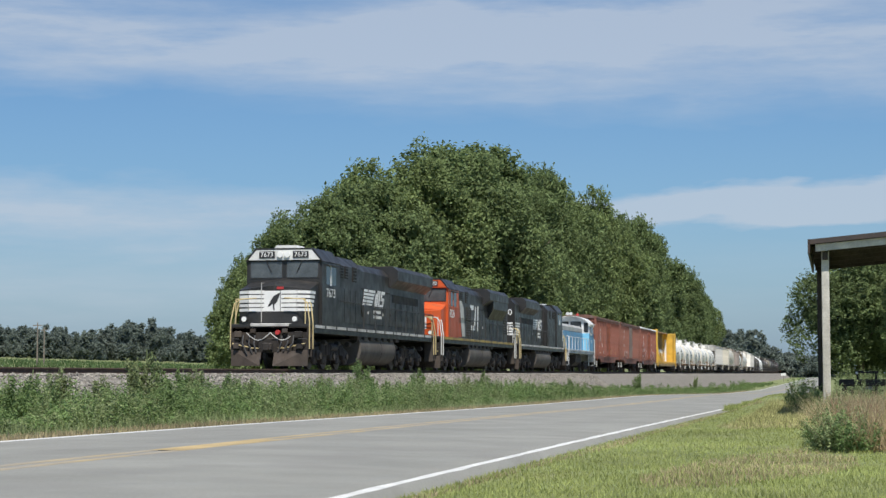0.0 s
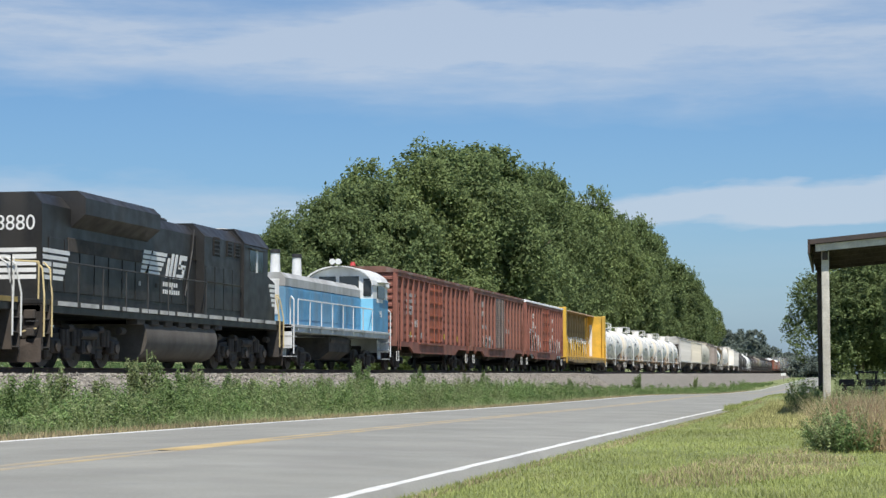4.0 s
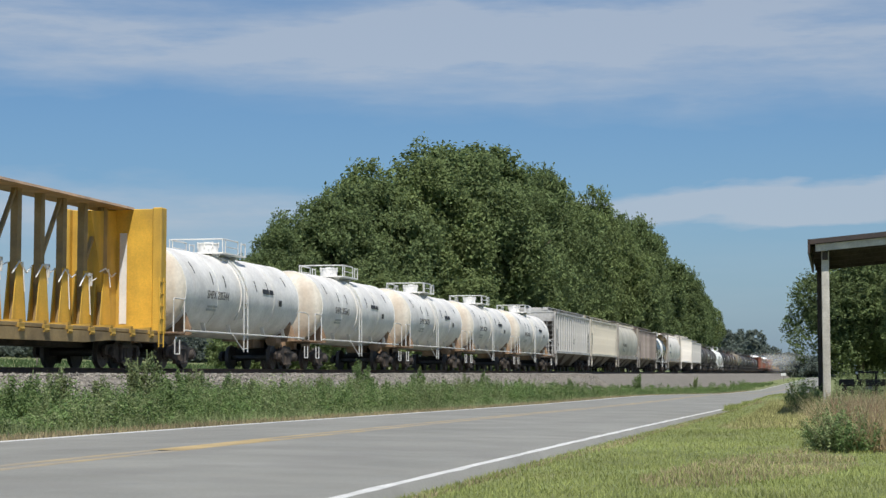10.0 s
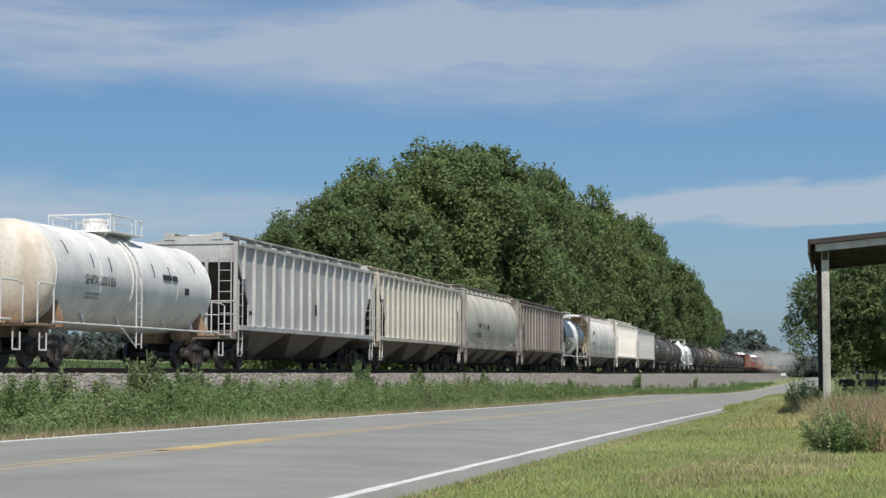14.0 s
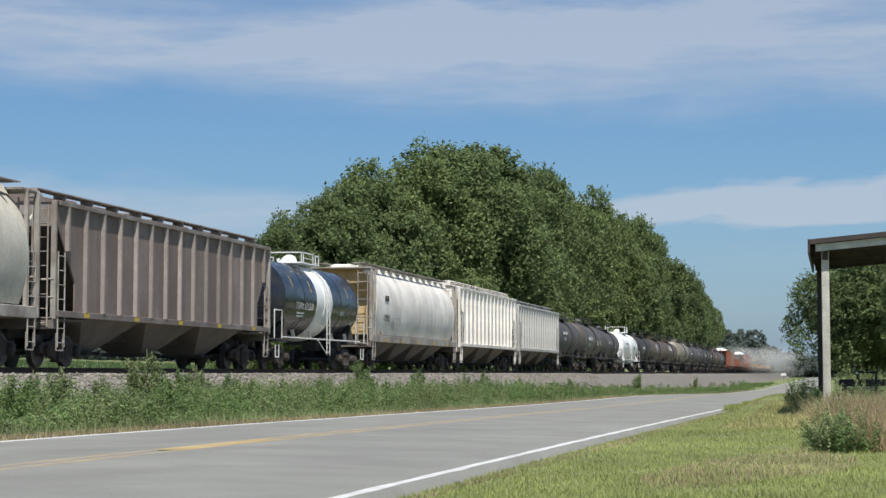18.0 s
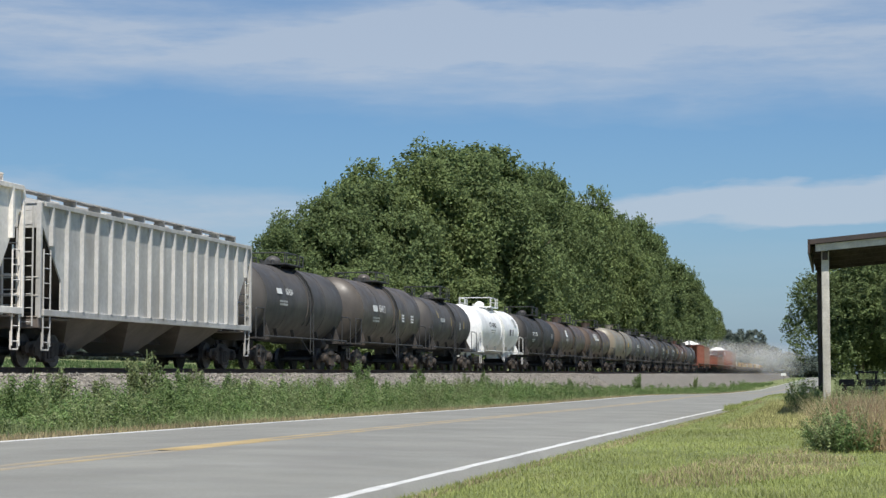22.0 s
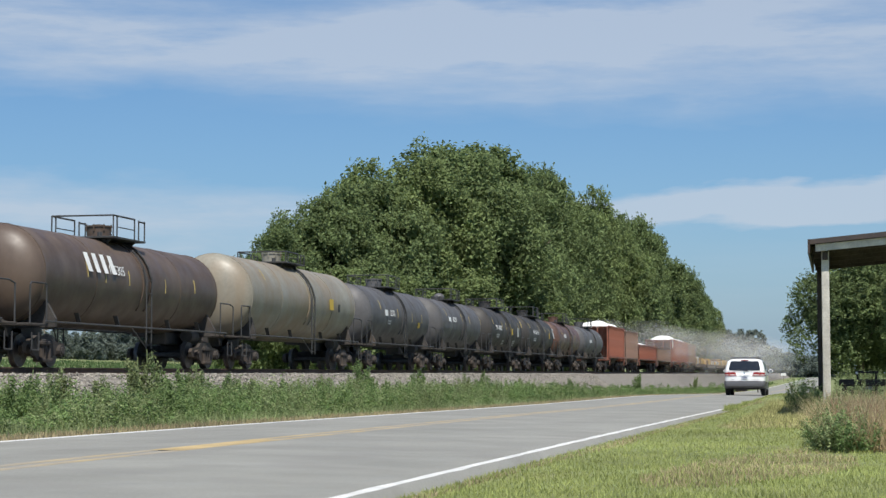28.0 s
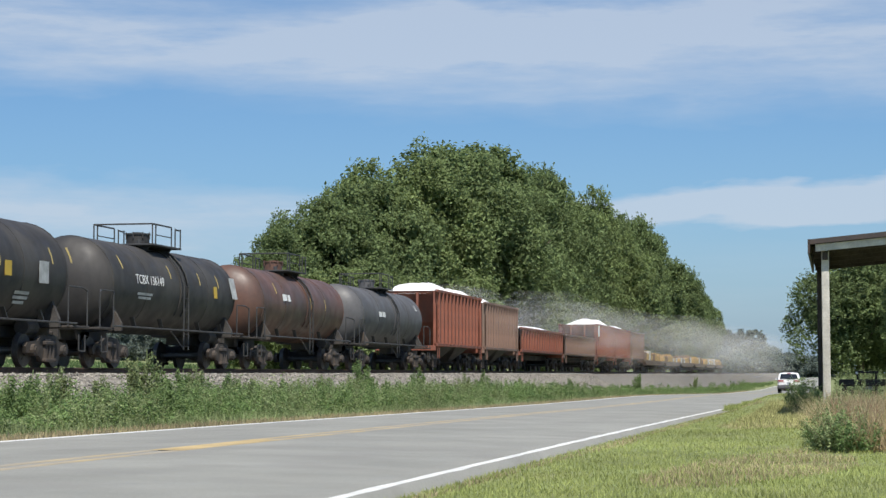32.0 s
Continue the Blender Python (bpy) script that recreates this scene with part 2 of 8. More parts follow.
def stripe(name, x0, x1, mat, y0, y1, label, wob=0.03):
    ys_ = [y for y in rys_fine if y0 <= y <= y1]
    v, f = [], []
    for y in ys_:
        a, b = wob * noise.noise((y * 1.7, x0, 0)), wob * noise.noise((y * 1.9, x1, 9))
        v += [(x0 + a - 0.01, y, road_z(y) + crown(x0) - 0.01), (x0 + a, y, road_z(y) + crown(x0) + 0.004), (x1 + b, y, road_z(y) + crown(x1) + 0.004), (x1 + b + 0.01, y, road_z(y) + crown(x1) - 0.01)]
    f = [(4 * i + k, 4 * i + k + 1, 4 * i + k + 5, 4 * i + k + 4) for i in range(len(ys_) - 1) for k in range(3)]
    m_ = bpy.data.meshes.new(name)
    m_.from_pydata(v, [], f)
    m_.materials.append(mat)
    ob = new(name, m_)
    ob.parent = road
    ob["label"] = label
    return ob


stripe("edge_line", -8.96, -8.80, white_line, -700, 900, "worn white edge line")
stripe("edge_line", -2.84, -2.77, white_line, -700, 48, "white edge line")
faded_yellow = material("road_faded_yellow", (0.40, 0.315, 0.18), rough=0.85, var=0.2, scale=1.2, fine=30, dirt=(0.27, 0.258, 0.23), dirt_amount=0.6)
stripe("centre_line", -6.06, -5.95, faded_yellow, -700, 900, "worn faded yellow centre line", 0.02)
stripe("centre_line", -5.83, -5.72, faded_yellow, -700, 900, "worn faded yellow centre line", 0.02)
ob_ = stripe("centre_patch", -6.02, -5.74, yellow_line, 15.4, 18.9, "brighter yellow stretch of centre line", 0.03)
ob_.location.z = 0.002

# ---- track: rails, ties, stone bed ----
ballast_mat = material("ballast", (0.215, 0.198, 0.17), rough=0.95, var=0.4, scale=6, fine=22, dirt=(0.14, 0.12, 0.10), dirt_amount=0.4, bump=1.0, bump_scale=28)
rail_mat = material("rail_rust", (0.085, 0.052, 0.036), rough=0.8, var=0.25, scale=3, fine=40)
tie_mat = material("tie_wood", (0.075, 0.058, 0.046), rough=0.95, var=0.35, scale=4, fine=30, random_tint=0.3, bump=0.5)
bed_xs = [-25.3, -24.4, -23.3, -22.9, -22.0, -20.5, -19.0, -18.3, -17.9, -17.4, -16.9, -16.4, -15.9, -15.4, -14.9]
bed_ys = breaks(-300, 1600, ((20, 40), (120, 0.5), (300, 4), (1600, 80)))


def bed_z(x, y):
    top = RAIL_Z - 0.20 - (0.06 if abs(x - TRACK_X) < 1.2 else 0)
    r = abs(x - TRACK_X)
    z = top if r < 2.5 else top - (r - 2.5) * 0.305
    if x > -18.0:
        z = min(z, ground_z(x, y) + 0.05 * (-15.4 - x) + 0.02)
    return z + 0.05 * noise.noise((x * 2.3, y * 1.9, 4.0)) + 0.03 * noise.noise((x * 6, y * 6, 1.0))


track_bed = tagged(sheet("track_bed", bed_xs, bed_ys, bed_z, ballast_mat), "grey crushed stone ballast bank under the track", "track bed", kind="structure")
track = tagged(new("railway_track"), "single railway track of rusty rails on wooden ties", "railway track", kind="structure")
RAIL = [(-0.07, 0), (0.07, 0), (0.07, 0.012), (0.012, 0.03), (0.012, 0.125), (0.036, 0.135), (0.036, 0.165), (0.028, 0.172), (-0.028, 0.172), (-0.036, 0.165), (-0.036, 0.135), (-0.012, 0.125), (-0.012, 0.03), (-0.07, 0.012)]
for sx in (-0.753, 0.753):
    part("rail", prism(B(), [(TRACK_X + sx + a, RAIL_Z - 0.172 + b) for a, b in RAIL], -300, 1600), rail_mat, track, "rusty steel rail")
tie_me = mesh_of(box(B(), -1.3, 1.3, -0.115, 0.115, -0.18, 0, 0.012), "tie", tie_mat)
rng = random.Random(4)
for i in range(290):
    part("tie", tie_me, None, track, at=pose(TRACK_X + rng.uniform(-0.04, 0.04), 24 + i * 0.52, RAIL_Z - 0.172 - rng.uniform(0, 0.012), 0, 0, rng.uniform(-1.2, 1.2)))
far_ties = B()
for y in [24 + 290 * 0.52 + i * 0.52 for i in range(500)] + [24 - 0.52 * (i + 1) for i in range(60)]:
    box(far_ties, TRACK_X - 1.3, TRACK_X + 1.3, y - 0.115, y + 0.115, RAIL_Z - 0.35, RAIL_Z - 0.175)
tagged(part("more_ties", far_ties, tie_mat, track), kind="stuff")

# ---- trees ----
bark = material("bark", (0.11, 0.085, 0.065), rough=0.95, var=0.35, scale=3, fine=20, bump=0.8, bump_scale=20)
leaf_dark = leaf_material("leaves_oak", (0.168, 0.222, 0.096), 0.28)
leaf_mid = leaf_material("leaves_light", (0.195, 0.250, 0.104), 0.28)
# far leaves: blue-grey distance haze is mixed into the base colour
leaf_far_haze = leaf_material("leaves_far", (0.172, 0.208, 0.178), 0.15)


def leaf_cards(points, normals, size, rng, fold=0.35, along=None):
    """Many small bent leaf sprays, each of two triangles on a fold, lying along a twig where its way is given."""
    n = len(points)
    t = rng.normal(size=(n, 3)) if along is None else along + rng.normal(scale=0.45, size=(n, 3))
    t -= normals * np.sum(t * normals, axis=1, keepdims=True)
    t /= np.linalg.norm(t, axis=1, keepdims=True) + 1e-9
    b = np.cross(normals, t)
    s = size * rng.uniform(0.55, 1.35, size=(n, 1))
    lift = normals * s * fold
    p0, p1 = points - t * s, points + b * s * 0.55 + lift
    p2, p3 = points + t * s, points - b * s * 0.55 + lift
    v = np.stack((p0, p1, p2, p3), axis=1).reshape(-1, 3)
    k = np.arange(n)[:, None] * 4
    f = np.concatenate((k + np.array([[0, 1, 2]]), k + np.array([[0, 2, 3]])), axis=1).reshape(-1, 3)
    return v, f


def cloud_mesh(name, v, f, mat):
    me = bpy.data.meshes.new(name)
    me.vertices.add(len(v))
    me.vertices.foreach_set("co", v.astype(np.float32).ravel())
    k = f.shape[1]
    me.loops.add(len(f) * k)
    me.loops.foreach_set("vertex_index", f.astype(np.int32).ravel())
    me.polygons.add(len(f))
    me.polygons.foreach_set("loop_start", np.arange(0, len(f) * k, k, dtype=np.int32))
    me.polygons.foreach_set("loop_total", np.full(len(f), k, dtype=np.int32))
    me.update()
    me.validate()
    me.materials.append(mat)
    return me


def unit(a):
    return a / (np.linalg.norm(a, axis=-1, keepdims=True) + 1e-9)


def crown_points(rng, height, radius, low, boughs, twigs, leaves, twig=0.8):
    """Leaf places of a crown: boughs that fill an egg shape, twigs that rise and point outwards from each, leaves along every twig."""
    mid, half = (height + low) / 2, (height - low) / 2
    d = unit(rng.normal(size=(boughs, 3)))
    k = rng.uniform(0.35, 0.86, (boughs, 1))
    wide = 1.0 - 0.28 * np.maximum(d[:, 2:], 0)
    c = np.concatenate((d[:, :2] * radius * k * wide, mid + d[:, 2:] * half * k), 1)
    r = radius * rng.uniform(0.17, 0.31, (boughs, 1))
    c[:, 2] = np.clip(c[:, 2], low + r[:, 0] * 0.5, height - r[:, 0] * 1.1)
    q = unit(rng.normal(size=(boughs, twigs, 3)) + 0.55 * d[:, None] + np.array([0, 0, 0.45]))
    depth = np.where(rng.uniform(size=(boughs, twigs, 1)) < 0.22, rng.uniform(0.2, 0.8, (boughs, twigs, 1)), rng.uniform(0.78, 1.08, (boughs, twigs, 1)))
    base = c[:, None] + q * r[:, None] * depth
    way = unit(q * 0.75 + np.array([0, 0, 0.62]) + rng.normal(scale=0.28, size=q.shape))
    s = rng.uniform(-0.35, 1.0, (boughs, twigs, leaves, 1))
    p = base[:, :, None] + way[:, :, None] * s * twig + rng.normal(scale=0.27 * twig, size=(boughs, twigs, leaves, 3)) * (1.15 - 0.6 * s)
    nn = unit(0.55 * q[:, :, None] + np.array([0, 0, 0.55]) + rng.normal(scale=0.6, size=p.shape))
    al = np.broadcast_to(way[:, :, None], p.shape)
    return p.reshape(-1, 3), nn.reshape(-1, 3), al.reshape(-1, 3)


TREE_MESH = {}


def tree_meshes(kind, seed, height, radius, low, boughs, twigs, leaves, size, mat, twig=0.8):
    rng = np.random.default_rng(seed)
    p, nn, al = crown_points(rng, height, radius, low, boughs, twigs, leaves, twig)
    v, f = leaf_cards(p, nn, size, rng, 0.35, al)
    crown_me = cloud_mesh("crown", v, f, mat)
    bm = B()
    cyl(bm, (0, 0, -0.6), (0, 0, height * 0.3), 0.028 * height, 0.019 * height, 10)
    cyl(bm, (0, 0, height * 0.3), (0.1, 0.1, height * 0.78), 0.019 * height, 0.005 * height, 8)
    trunk_me = mesh_of(bm, "trunk", bark, True)
    limbs = []
    for i in range(6):
        a, z = i * 1.1 + rng.uniform(0, 0.5), height * rng.uniform(0.2, 0.5)
        bm = B()
        q = Vector((math.cos(a), math.sin(a), 0.75)) * radius * rng.uniform(0.5, 0.75)
        cyl(bm, (0, 0, z), Vector((0, 0, z)) + q * 0.55, 0.010 * height, 0.006 * height, 6)
        cyl(bm, Vector((0, 0, z)) + q * 0.55, Vector((0, 0, z + 0.06 * height)) + q, 0.006 * height, 0.002 * height, 6)
        limbs.append(mesh_of(bm, "limb", bark, True))
    TREE_MESH[kind] = (trunk_me, limbs, crown_me, height)


def tree(kind, x, y, height, turn, label, group, wide=1.0):
    trunk_me, limbs, crown_me, h = TREE_MESH[kind]
    s = height / h
    m = Matrix.Translation((x, y, ground_z(x, y))) @ Matrix.Rotation(turn, 4, "Z") @ Matrix.Diagonal((s * wide, s * wide, s, 1))
    t = thing("tree", label, "tree", group, m)
    part("trunk", trunk_me, bark, t)
    for l in limbs:
        part("limb", l, bark, t)
    part("crown", crown_me, None, t, "dense green leaves")
    return t


def place(px, lat):
    """Ground place on the line x = lat that lies in the direction where a far line px to the right of the picture's middle runs."""
    sp = 3376 * -lat / (1480 - px)
    return lat, sp + lat * 0.2153


tree_meshes("oak_a", 11, 20, 8.2, 1.2, 110, 62, 13, 0.185, leaf_dark)
tree_meshes("oak_b", 12, 20, 7.4, 0.8, 100, 62, 13, 0.185, leaf_dark)
tree_meshes("oak_c", 13, 20, 7.8, 1.0, 105, 62, 13, 0.185, leaf_mid)
tree_meshes("poplar", 15, 20, 4.4, 1.0, 70, 52, 12, 0.185, leaf_dark, 1.0)
tree_meshes("small", 14, 10, 4.2, 0.5, 50, 34, 11, 0.15, leaf_mid, 0.5)
ROW = "trees beside the railway"
OAK = "tall full-leaved green oak standing behind the railway track"
# bearing of the trunk, side distance, height to which the crown rises, spread, kind
for i, (px, lat, h, wide, kind) in enumerate(((428, -39, 7.4, 0.9, "small"), (452, -40, 9.6, 0.85, "oak_c"), (488, -40, 12.0, 0.85, "oak_b"), (527, -41, 15.6, 0.95, "poplar"), (588, -39, 15.6, 0.95, "oak_b"), (652, -39, 19.2, 0.95, "oak_a"), (722, -37, 22.4, 0.95, "oak_c"),
                                              (792, -36, 24.9, 1.0, "oak_a"), (870, -34, 24.8, 1.0, "oak_b"), (918, -34, 25.8, 0.8, "oak_a"), (968, -33, 25.6, 0.8, "oak_b"), (1016, -32, 27.0, 0.75, "oak_c"),
                                              (1066, -30, 24.2, 0.8, "oak_c"), (1108, -30, 26.2, 0.72, "oak_a"), (1134, -29, 26.4, 0.8, "poplar"), (1162, -28, 23.6, 0.78, "oak_b"), (1198, -28, 21.6, 0.75, "oak_a"), (1228, -28, 21.4, 0.72, "oak_b"), (1250, -28, 19.6, 0.66, "oak_c"),
                                              (600, -33, 9, 1.0, "small"), (820, -31, 10, 1.1, "small"), (960, -28, 9, 1.1, "small"), (700, -32, 9, 1.1, "small"), (1060, -27, 9, 1.1, "small"))):
    tree(kind, *place(px - (7 if px > 1000 else 0), lat), h * (0.965 if h > 15 else 1.0), i * 1.9, OAK if h > 11 else "lower bushy green tree behind the railway track", ROW, wide)
SHADE = "trees beside the old shed"
for i, (x, y, h, kind, w) in enumerate(((1.5, 118, 9.4, "oak_a", 1.15), (6.6, 108, 9.4, "oak_b", 1.1), (5.0, 96, 7.4, "oak_c", 1.1), (10.5, 100, 10.0, "oak_a", 1.1), (9.5, 75, 8.2, "oak_b", 1.0), (2.8, 150, 9.0, "oak_c", 1.0))):
    tree(kind, x, y, h, i * 2.3 + 0.4, "broad green tree with dark shade beside the road", SHADE, w)


def far_woods(name, label, rows, seed, size, mat):
    """A distant belt of trees as one piece: many crowns side by side that reach down to the ground."""
    rng = np.random.default_rng(seed)
    P, Q, A = [], [], []
    for x, y, h, r in rows:
        for hh, rr, n in ((h, r, 15), (h * 0.45, r * 1.3, 9)):
            p, q, a = crown_points(rng, hh, rr, -0.2, n, 11, 12, 1.1)
            P.append(p + np.array([x, y, ground_z(x, y)]))
            Q.append(q)
            A.append(a)
    v, f = leaf_cards(np.concatenate(P), np.concatenate(Q), size, rng, 0.35, np.concatenate(A))
    return tagged(new(name, cloud_mesh(name, v, f, mat)), label, "woods", kind="stuff")


rng = random.Random(8)
rows = []
for i in range(95):
    px = -70 + i * 6.6 + rng.uniform(-4, 4)
    d = rng.uniform(640, 760)
    a = math.atan((px - 784) / 3226) - YAW
    x, y = d * math.sin(a), d * math.cos(a)
    swell = 1.0 + 0.16 * math.sin(px * 0.031 + 0.6) + (0.12 if 210 < px < 350 else 0.0)
    rows.append((x, y, rng.uniform(8.5, 13.5) * swell, rng.uniform(3.4, 5.6)))
far_woods("far_woods", "distant line of trees across the field, haze mixed into the leaf colour", rows, 21, 0.48, leaf_far_haze)
rows = []
for i in range(64):
    px = 1228 + i * 4.1 + rng.uniform(-3, 3)
    d = rng.uniform(620, 900)
    a = math.atan((px - 784) / 3226) - YAW
    top = 88 if px < 1338 else max(88 - (px - 1338) * 1.9, 30)
    rows.append((d * math.sin(a), d * math.cos(a), top * d / 3226 * rng.uniform(0.75, 1.0) + 1.5, rng.uniform(4, 7)))
far_woods("far_woods", "distant haze-coloured trees where the railway and the road vanish", rows, 22, 0.52, leaf_far_haze)

# ---- running gear shared by all cars ----
iron = material("truck_iron", (0.05, 0.043, 0.038), rough=0.85, var=0.3, scale=3, fine=20, dirt=(0.085, 0.062, 0.045), dirt_amount=0.3, random_tint=0.3)
wheel_mat = material("wheel_steel", (0.13, 0.12, 0.115), rough=0.55, metal=0.6, var=0.2, scale=5, dirt=GRIME, dirt_amount=0.5)
under = material("underframe", (0.055, 0.05, 0.046), rough=0.9, var=0.3, scale=2, fine=15, dirt=(0.12, 0.09, 0.065), dirt_amount=0.3)
white_mark = material("white_marking", (0.78, 0.78, 0.76), rough=0.6, var=0.08)
black_mark = material("black_marking", (0.03, 0.03, 0.032), rough=0.6, var=0.1)
yellow_mark = material("yellow_marking", (0.62, 0.42, 0.06), rough=0.6, var=0.12)
strip_yellow = material("reflector_yellow", (0.46, 0.36, 0.13), rough=0.6, var=0.2, dirt=(0.2, 0.17, 0.1), dirt_amount=0.3)
white_pipe = material("white_pipe", (0.72, 0.72, 0.69), rough=0.5, var=0.1, dirt=GRIME, dirt_amount=0.12)
cream_pipe = material("cream_pipe", (0.62, 0.5, 0.26), rough=0.5, var=0.12, dirt=GRIME, dirt_amount=0.15)
black_pipe = material("black_pipe", (0.05, 0.05, 0.05), rough=0.6, var=0.2)
# base lifted above dark_glass to stand in for sky light in the panes
cab_glass = material("cab_windscreen", (0.085, 0.095, 0.10), rough=0.1, var=0.3, scale=1.5, spec=0.8)
glass = material("dark_glass", (0.02, 0.024, 0.028), rough=0.08, var=0.1, spec=0.7)
SHARED = {}


def shared(key, make, mat, smooth=False):
    """A mesh that is built once and used by many objects."""
    if key not in SHARED:
        SHARED[key] = mesh_of(make(), key.split(":")[0], mat, smooth)
    return SHARED[key]


SPINNING = {}


def wheelset(parent, y, r):
    def make():
        bm = B()
        cyl(bm, (-1.05, 0, 0), (1.05, 0, 0), 0.085, n=10)
        for s in (-1, 1):
            cyl(bm, (s * 0.70, 0, 0), (s * 0.73, 0, 0), r + 0.028, n=28)
            cyl(bm, (s * 0.73, 0, 0), (s * 0.835, 0, 0), r, r - 0.006, n=28) if s > 0 else cyl(bm, (-0.835, 0, 0), (-0.73, 0, 0), r - 0.006, r, n=28)
            cyl(bm, (s * 0.838, 0, 0), (s * 0.842, 0, 0), r * 0.82, n=24)
            cyl(bm, (s * 0.84, 0, 0), (s * 0.90, 0, 0), r * 0.32, n=14)
            for k in range(4):
                a = k * math.pi / 2
                cyl(bm, (s * 0.84, math.cos(a) * r * 0.55, math.sin(a) * r * 0.55), (s * 0.852, math.cos(a) * r * 0.55, math.sin(a) * r * 0.55), 0.05, n=8)
        return bm
    ob = part("wheelset", shared("wheelset:%.2f" % r, make, wheel_mat), None, parent, "steel wheels on one axle", at=pose(0, y, r - 0.0))
    SPINNING.setdefault((round(y, 3), r), []).append(ob)
    return ob


def side_frame_mesh():
    bm = B()
    o = [(-1.28, 0.52), (-1.18, 0.62), (-0.62, 0.66), (-0.42, 0.80), (0.42, 0.80), (0.62, 0.66), (1.18, 0.62), (1.28, 0.52), (1.22, 0.36), (0.86, 0.36), (0.52, 0.28), (0.34, 0.16), (-0.34, 0.16), (-0.52, 0.28), (-0.86, 0.36), (-1.22, 0.36)]
    prism(bm, o, 0.96, 1.06, "x")
    for y in (-0.89, 0.89):
        cyl(bm, (1.0, y, 0.43), (1.16, y, 0.43), 0.15, n=12)
        cyl(bm, (1.16, y, 0.43), (1.19, y, 0.43), 0.10, n=8)
    for y in (-0.2, 0.0, 0.2):
        cyl(bm, (1.08, y, 0.22), (1.08, y, 0.56), 0.075, n=8)
    box(bm, 0.9, 1.17, -0.32, 0.32, 0.56, 0.66, 0.02)
    box(bm, 0.9, 1.17, -0.32, 0.32, 0.13, 0.22, 0.02)
    return bm


def mirrored(make, axis="x"):
    bm = make()
    bmesh.ops.scale(bm, vec=(-1, 1, 1) if axis == "x" else (1, -1, 1), verts=bm.verts)
    return bm


def truck(car, y, height=1.0):
    t = part("truck", shared("truck:%.2f" % height, lambda: box(box(B(), -1.1, 1.1, -0.22, 0.22, 0.45, 0.72, 0.03), -0.3, 0.3, -0.3, 0.3, 0.6, height, 0.02), iron), None, car, "rusty cast two-axle truck", at=pose(0, y, 0))
    part("side_frame", shared("side_frame:r", side_frame_mesh, iron), None, t)
    part("side_frame", shared("side_frame:l", lambda: mirrored(side_frame_mesh), iron), None, t)
    wheelset(t, -0.89, 0.42)
    wheelset(t, 0.89, 0.42)
    part("brake_beam", shared("brake_beam", lambda: box(box(B(), -0.8, 0.8, -0.42, -0.34, 0.34, 0.44), -0.8, 0.8, 0.34, 0.42, 0.34, 0.44), iron), None, t)
    return t


def coupler(car, y):
    s = -1 if y < 0 else 1

    def make():
        bm = B()
        box(bm, -0.09, 0.09, -0.75, 0.0, 0.72, 0.92, 0.02)
        box(bm, -0.17, 0.17, 0.0, 0.28, 0.68, 0.98, 0.04)
        box(bm, -0.2, -0.1, 0.2, 0.36, 0.70, 0.96, 0.03)
        box(bm, -0.28, 0.28, -0.5, -0.38, 0.62, 1.04, 0.02)
        return bm
    part("coupler", shared("coupler", make, iron), None, car, at=pose(0, y, 0, 0, 0, 0 if s > 0 else 180))

    def hose():
        bm = B()
        rail_line(bm, [(0.32, -0.3, 0.8), (0.34, -0.1, 0.62), (0.30, 0.1, 0.42), (0.22, 0.3, 0.36)], 0.028)
        return bm
    part("air_hose", shared("air_hose", hose, black_pipe, True), None, car, at=pose(0, y, 0, 0, 0, 0 if s > 0 else 180))


def ladder(car, x, y, z0, z1, w, mat, name="ladder", across="y", label=""):
    key = "%s:%s:%.2f:%.2f:%.2f:%s" % (name, mat.name, z0, z1, w, across)

    def make():
        bm = B()
        put = (lambda a, z: (0, a, z)) if across == "y" else (lambda a, z: (a, 0, z))
        for a in (-w / 2, w / 2):
            cyl(bm, put(a, z0), put(a, z1), 0.022, n=6)
        n = max(int((z1 - z0) / 0.36), 1)
        for i in range(n + 1):
            z = z0 + (z1 - z0) * (i + 0.3) / (n + 0.6)
            cyl(bm, put(-w / 2, z), put(w / 2, z), 0.014, n=5)
        return bm
    return part(name, shared(key, make, mat), None, car, label, at=pose(x, y, 0))


def stirrup(car, x, y, mat):
    part("step", shared("step:" + mat.name, lambda: rail_line(B(), [(0, -0.2, 0.85), (0, -0.2, 0.42), (0, 0.2, 0.42), (0, 0.2, 0.85)], 0.02), mat), None, car, at=pose(x, y, 0))


# ---- tank cars ----
def lathe_y(profile, n=40):
    """Turns a profile of (y, r) round the y axis."""
    bm = B()
    rings = []
    for y, r in profile:
        rings.append([bm.verts.new((r * math.cos(2 * math.pi * k / n), y, r * math.sin(2 * math.pi * k / n))) for k in range(n)] if r > 1e-6 else [bm.verts.new((0, y, 0))])
    for a, b in zip(rings, rings[1:]):
        for k in range(n):
            if len(a) == 1:
                bm.faces.new((a[0], b[(k + 1) % n], b[k]))
            elif len(b) == 1:
                bm.faces.new((a[k], a[(k + 1) % n], b[0]))
            else:
                bm.faces.new((a[k], a[(k + 1) % n], b[(k + 1) % n], b[k]))
    return bm


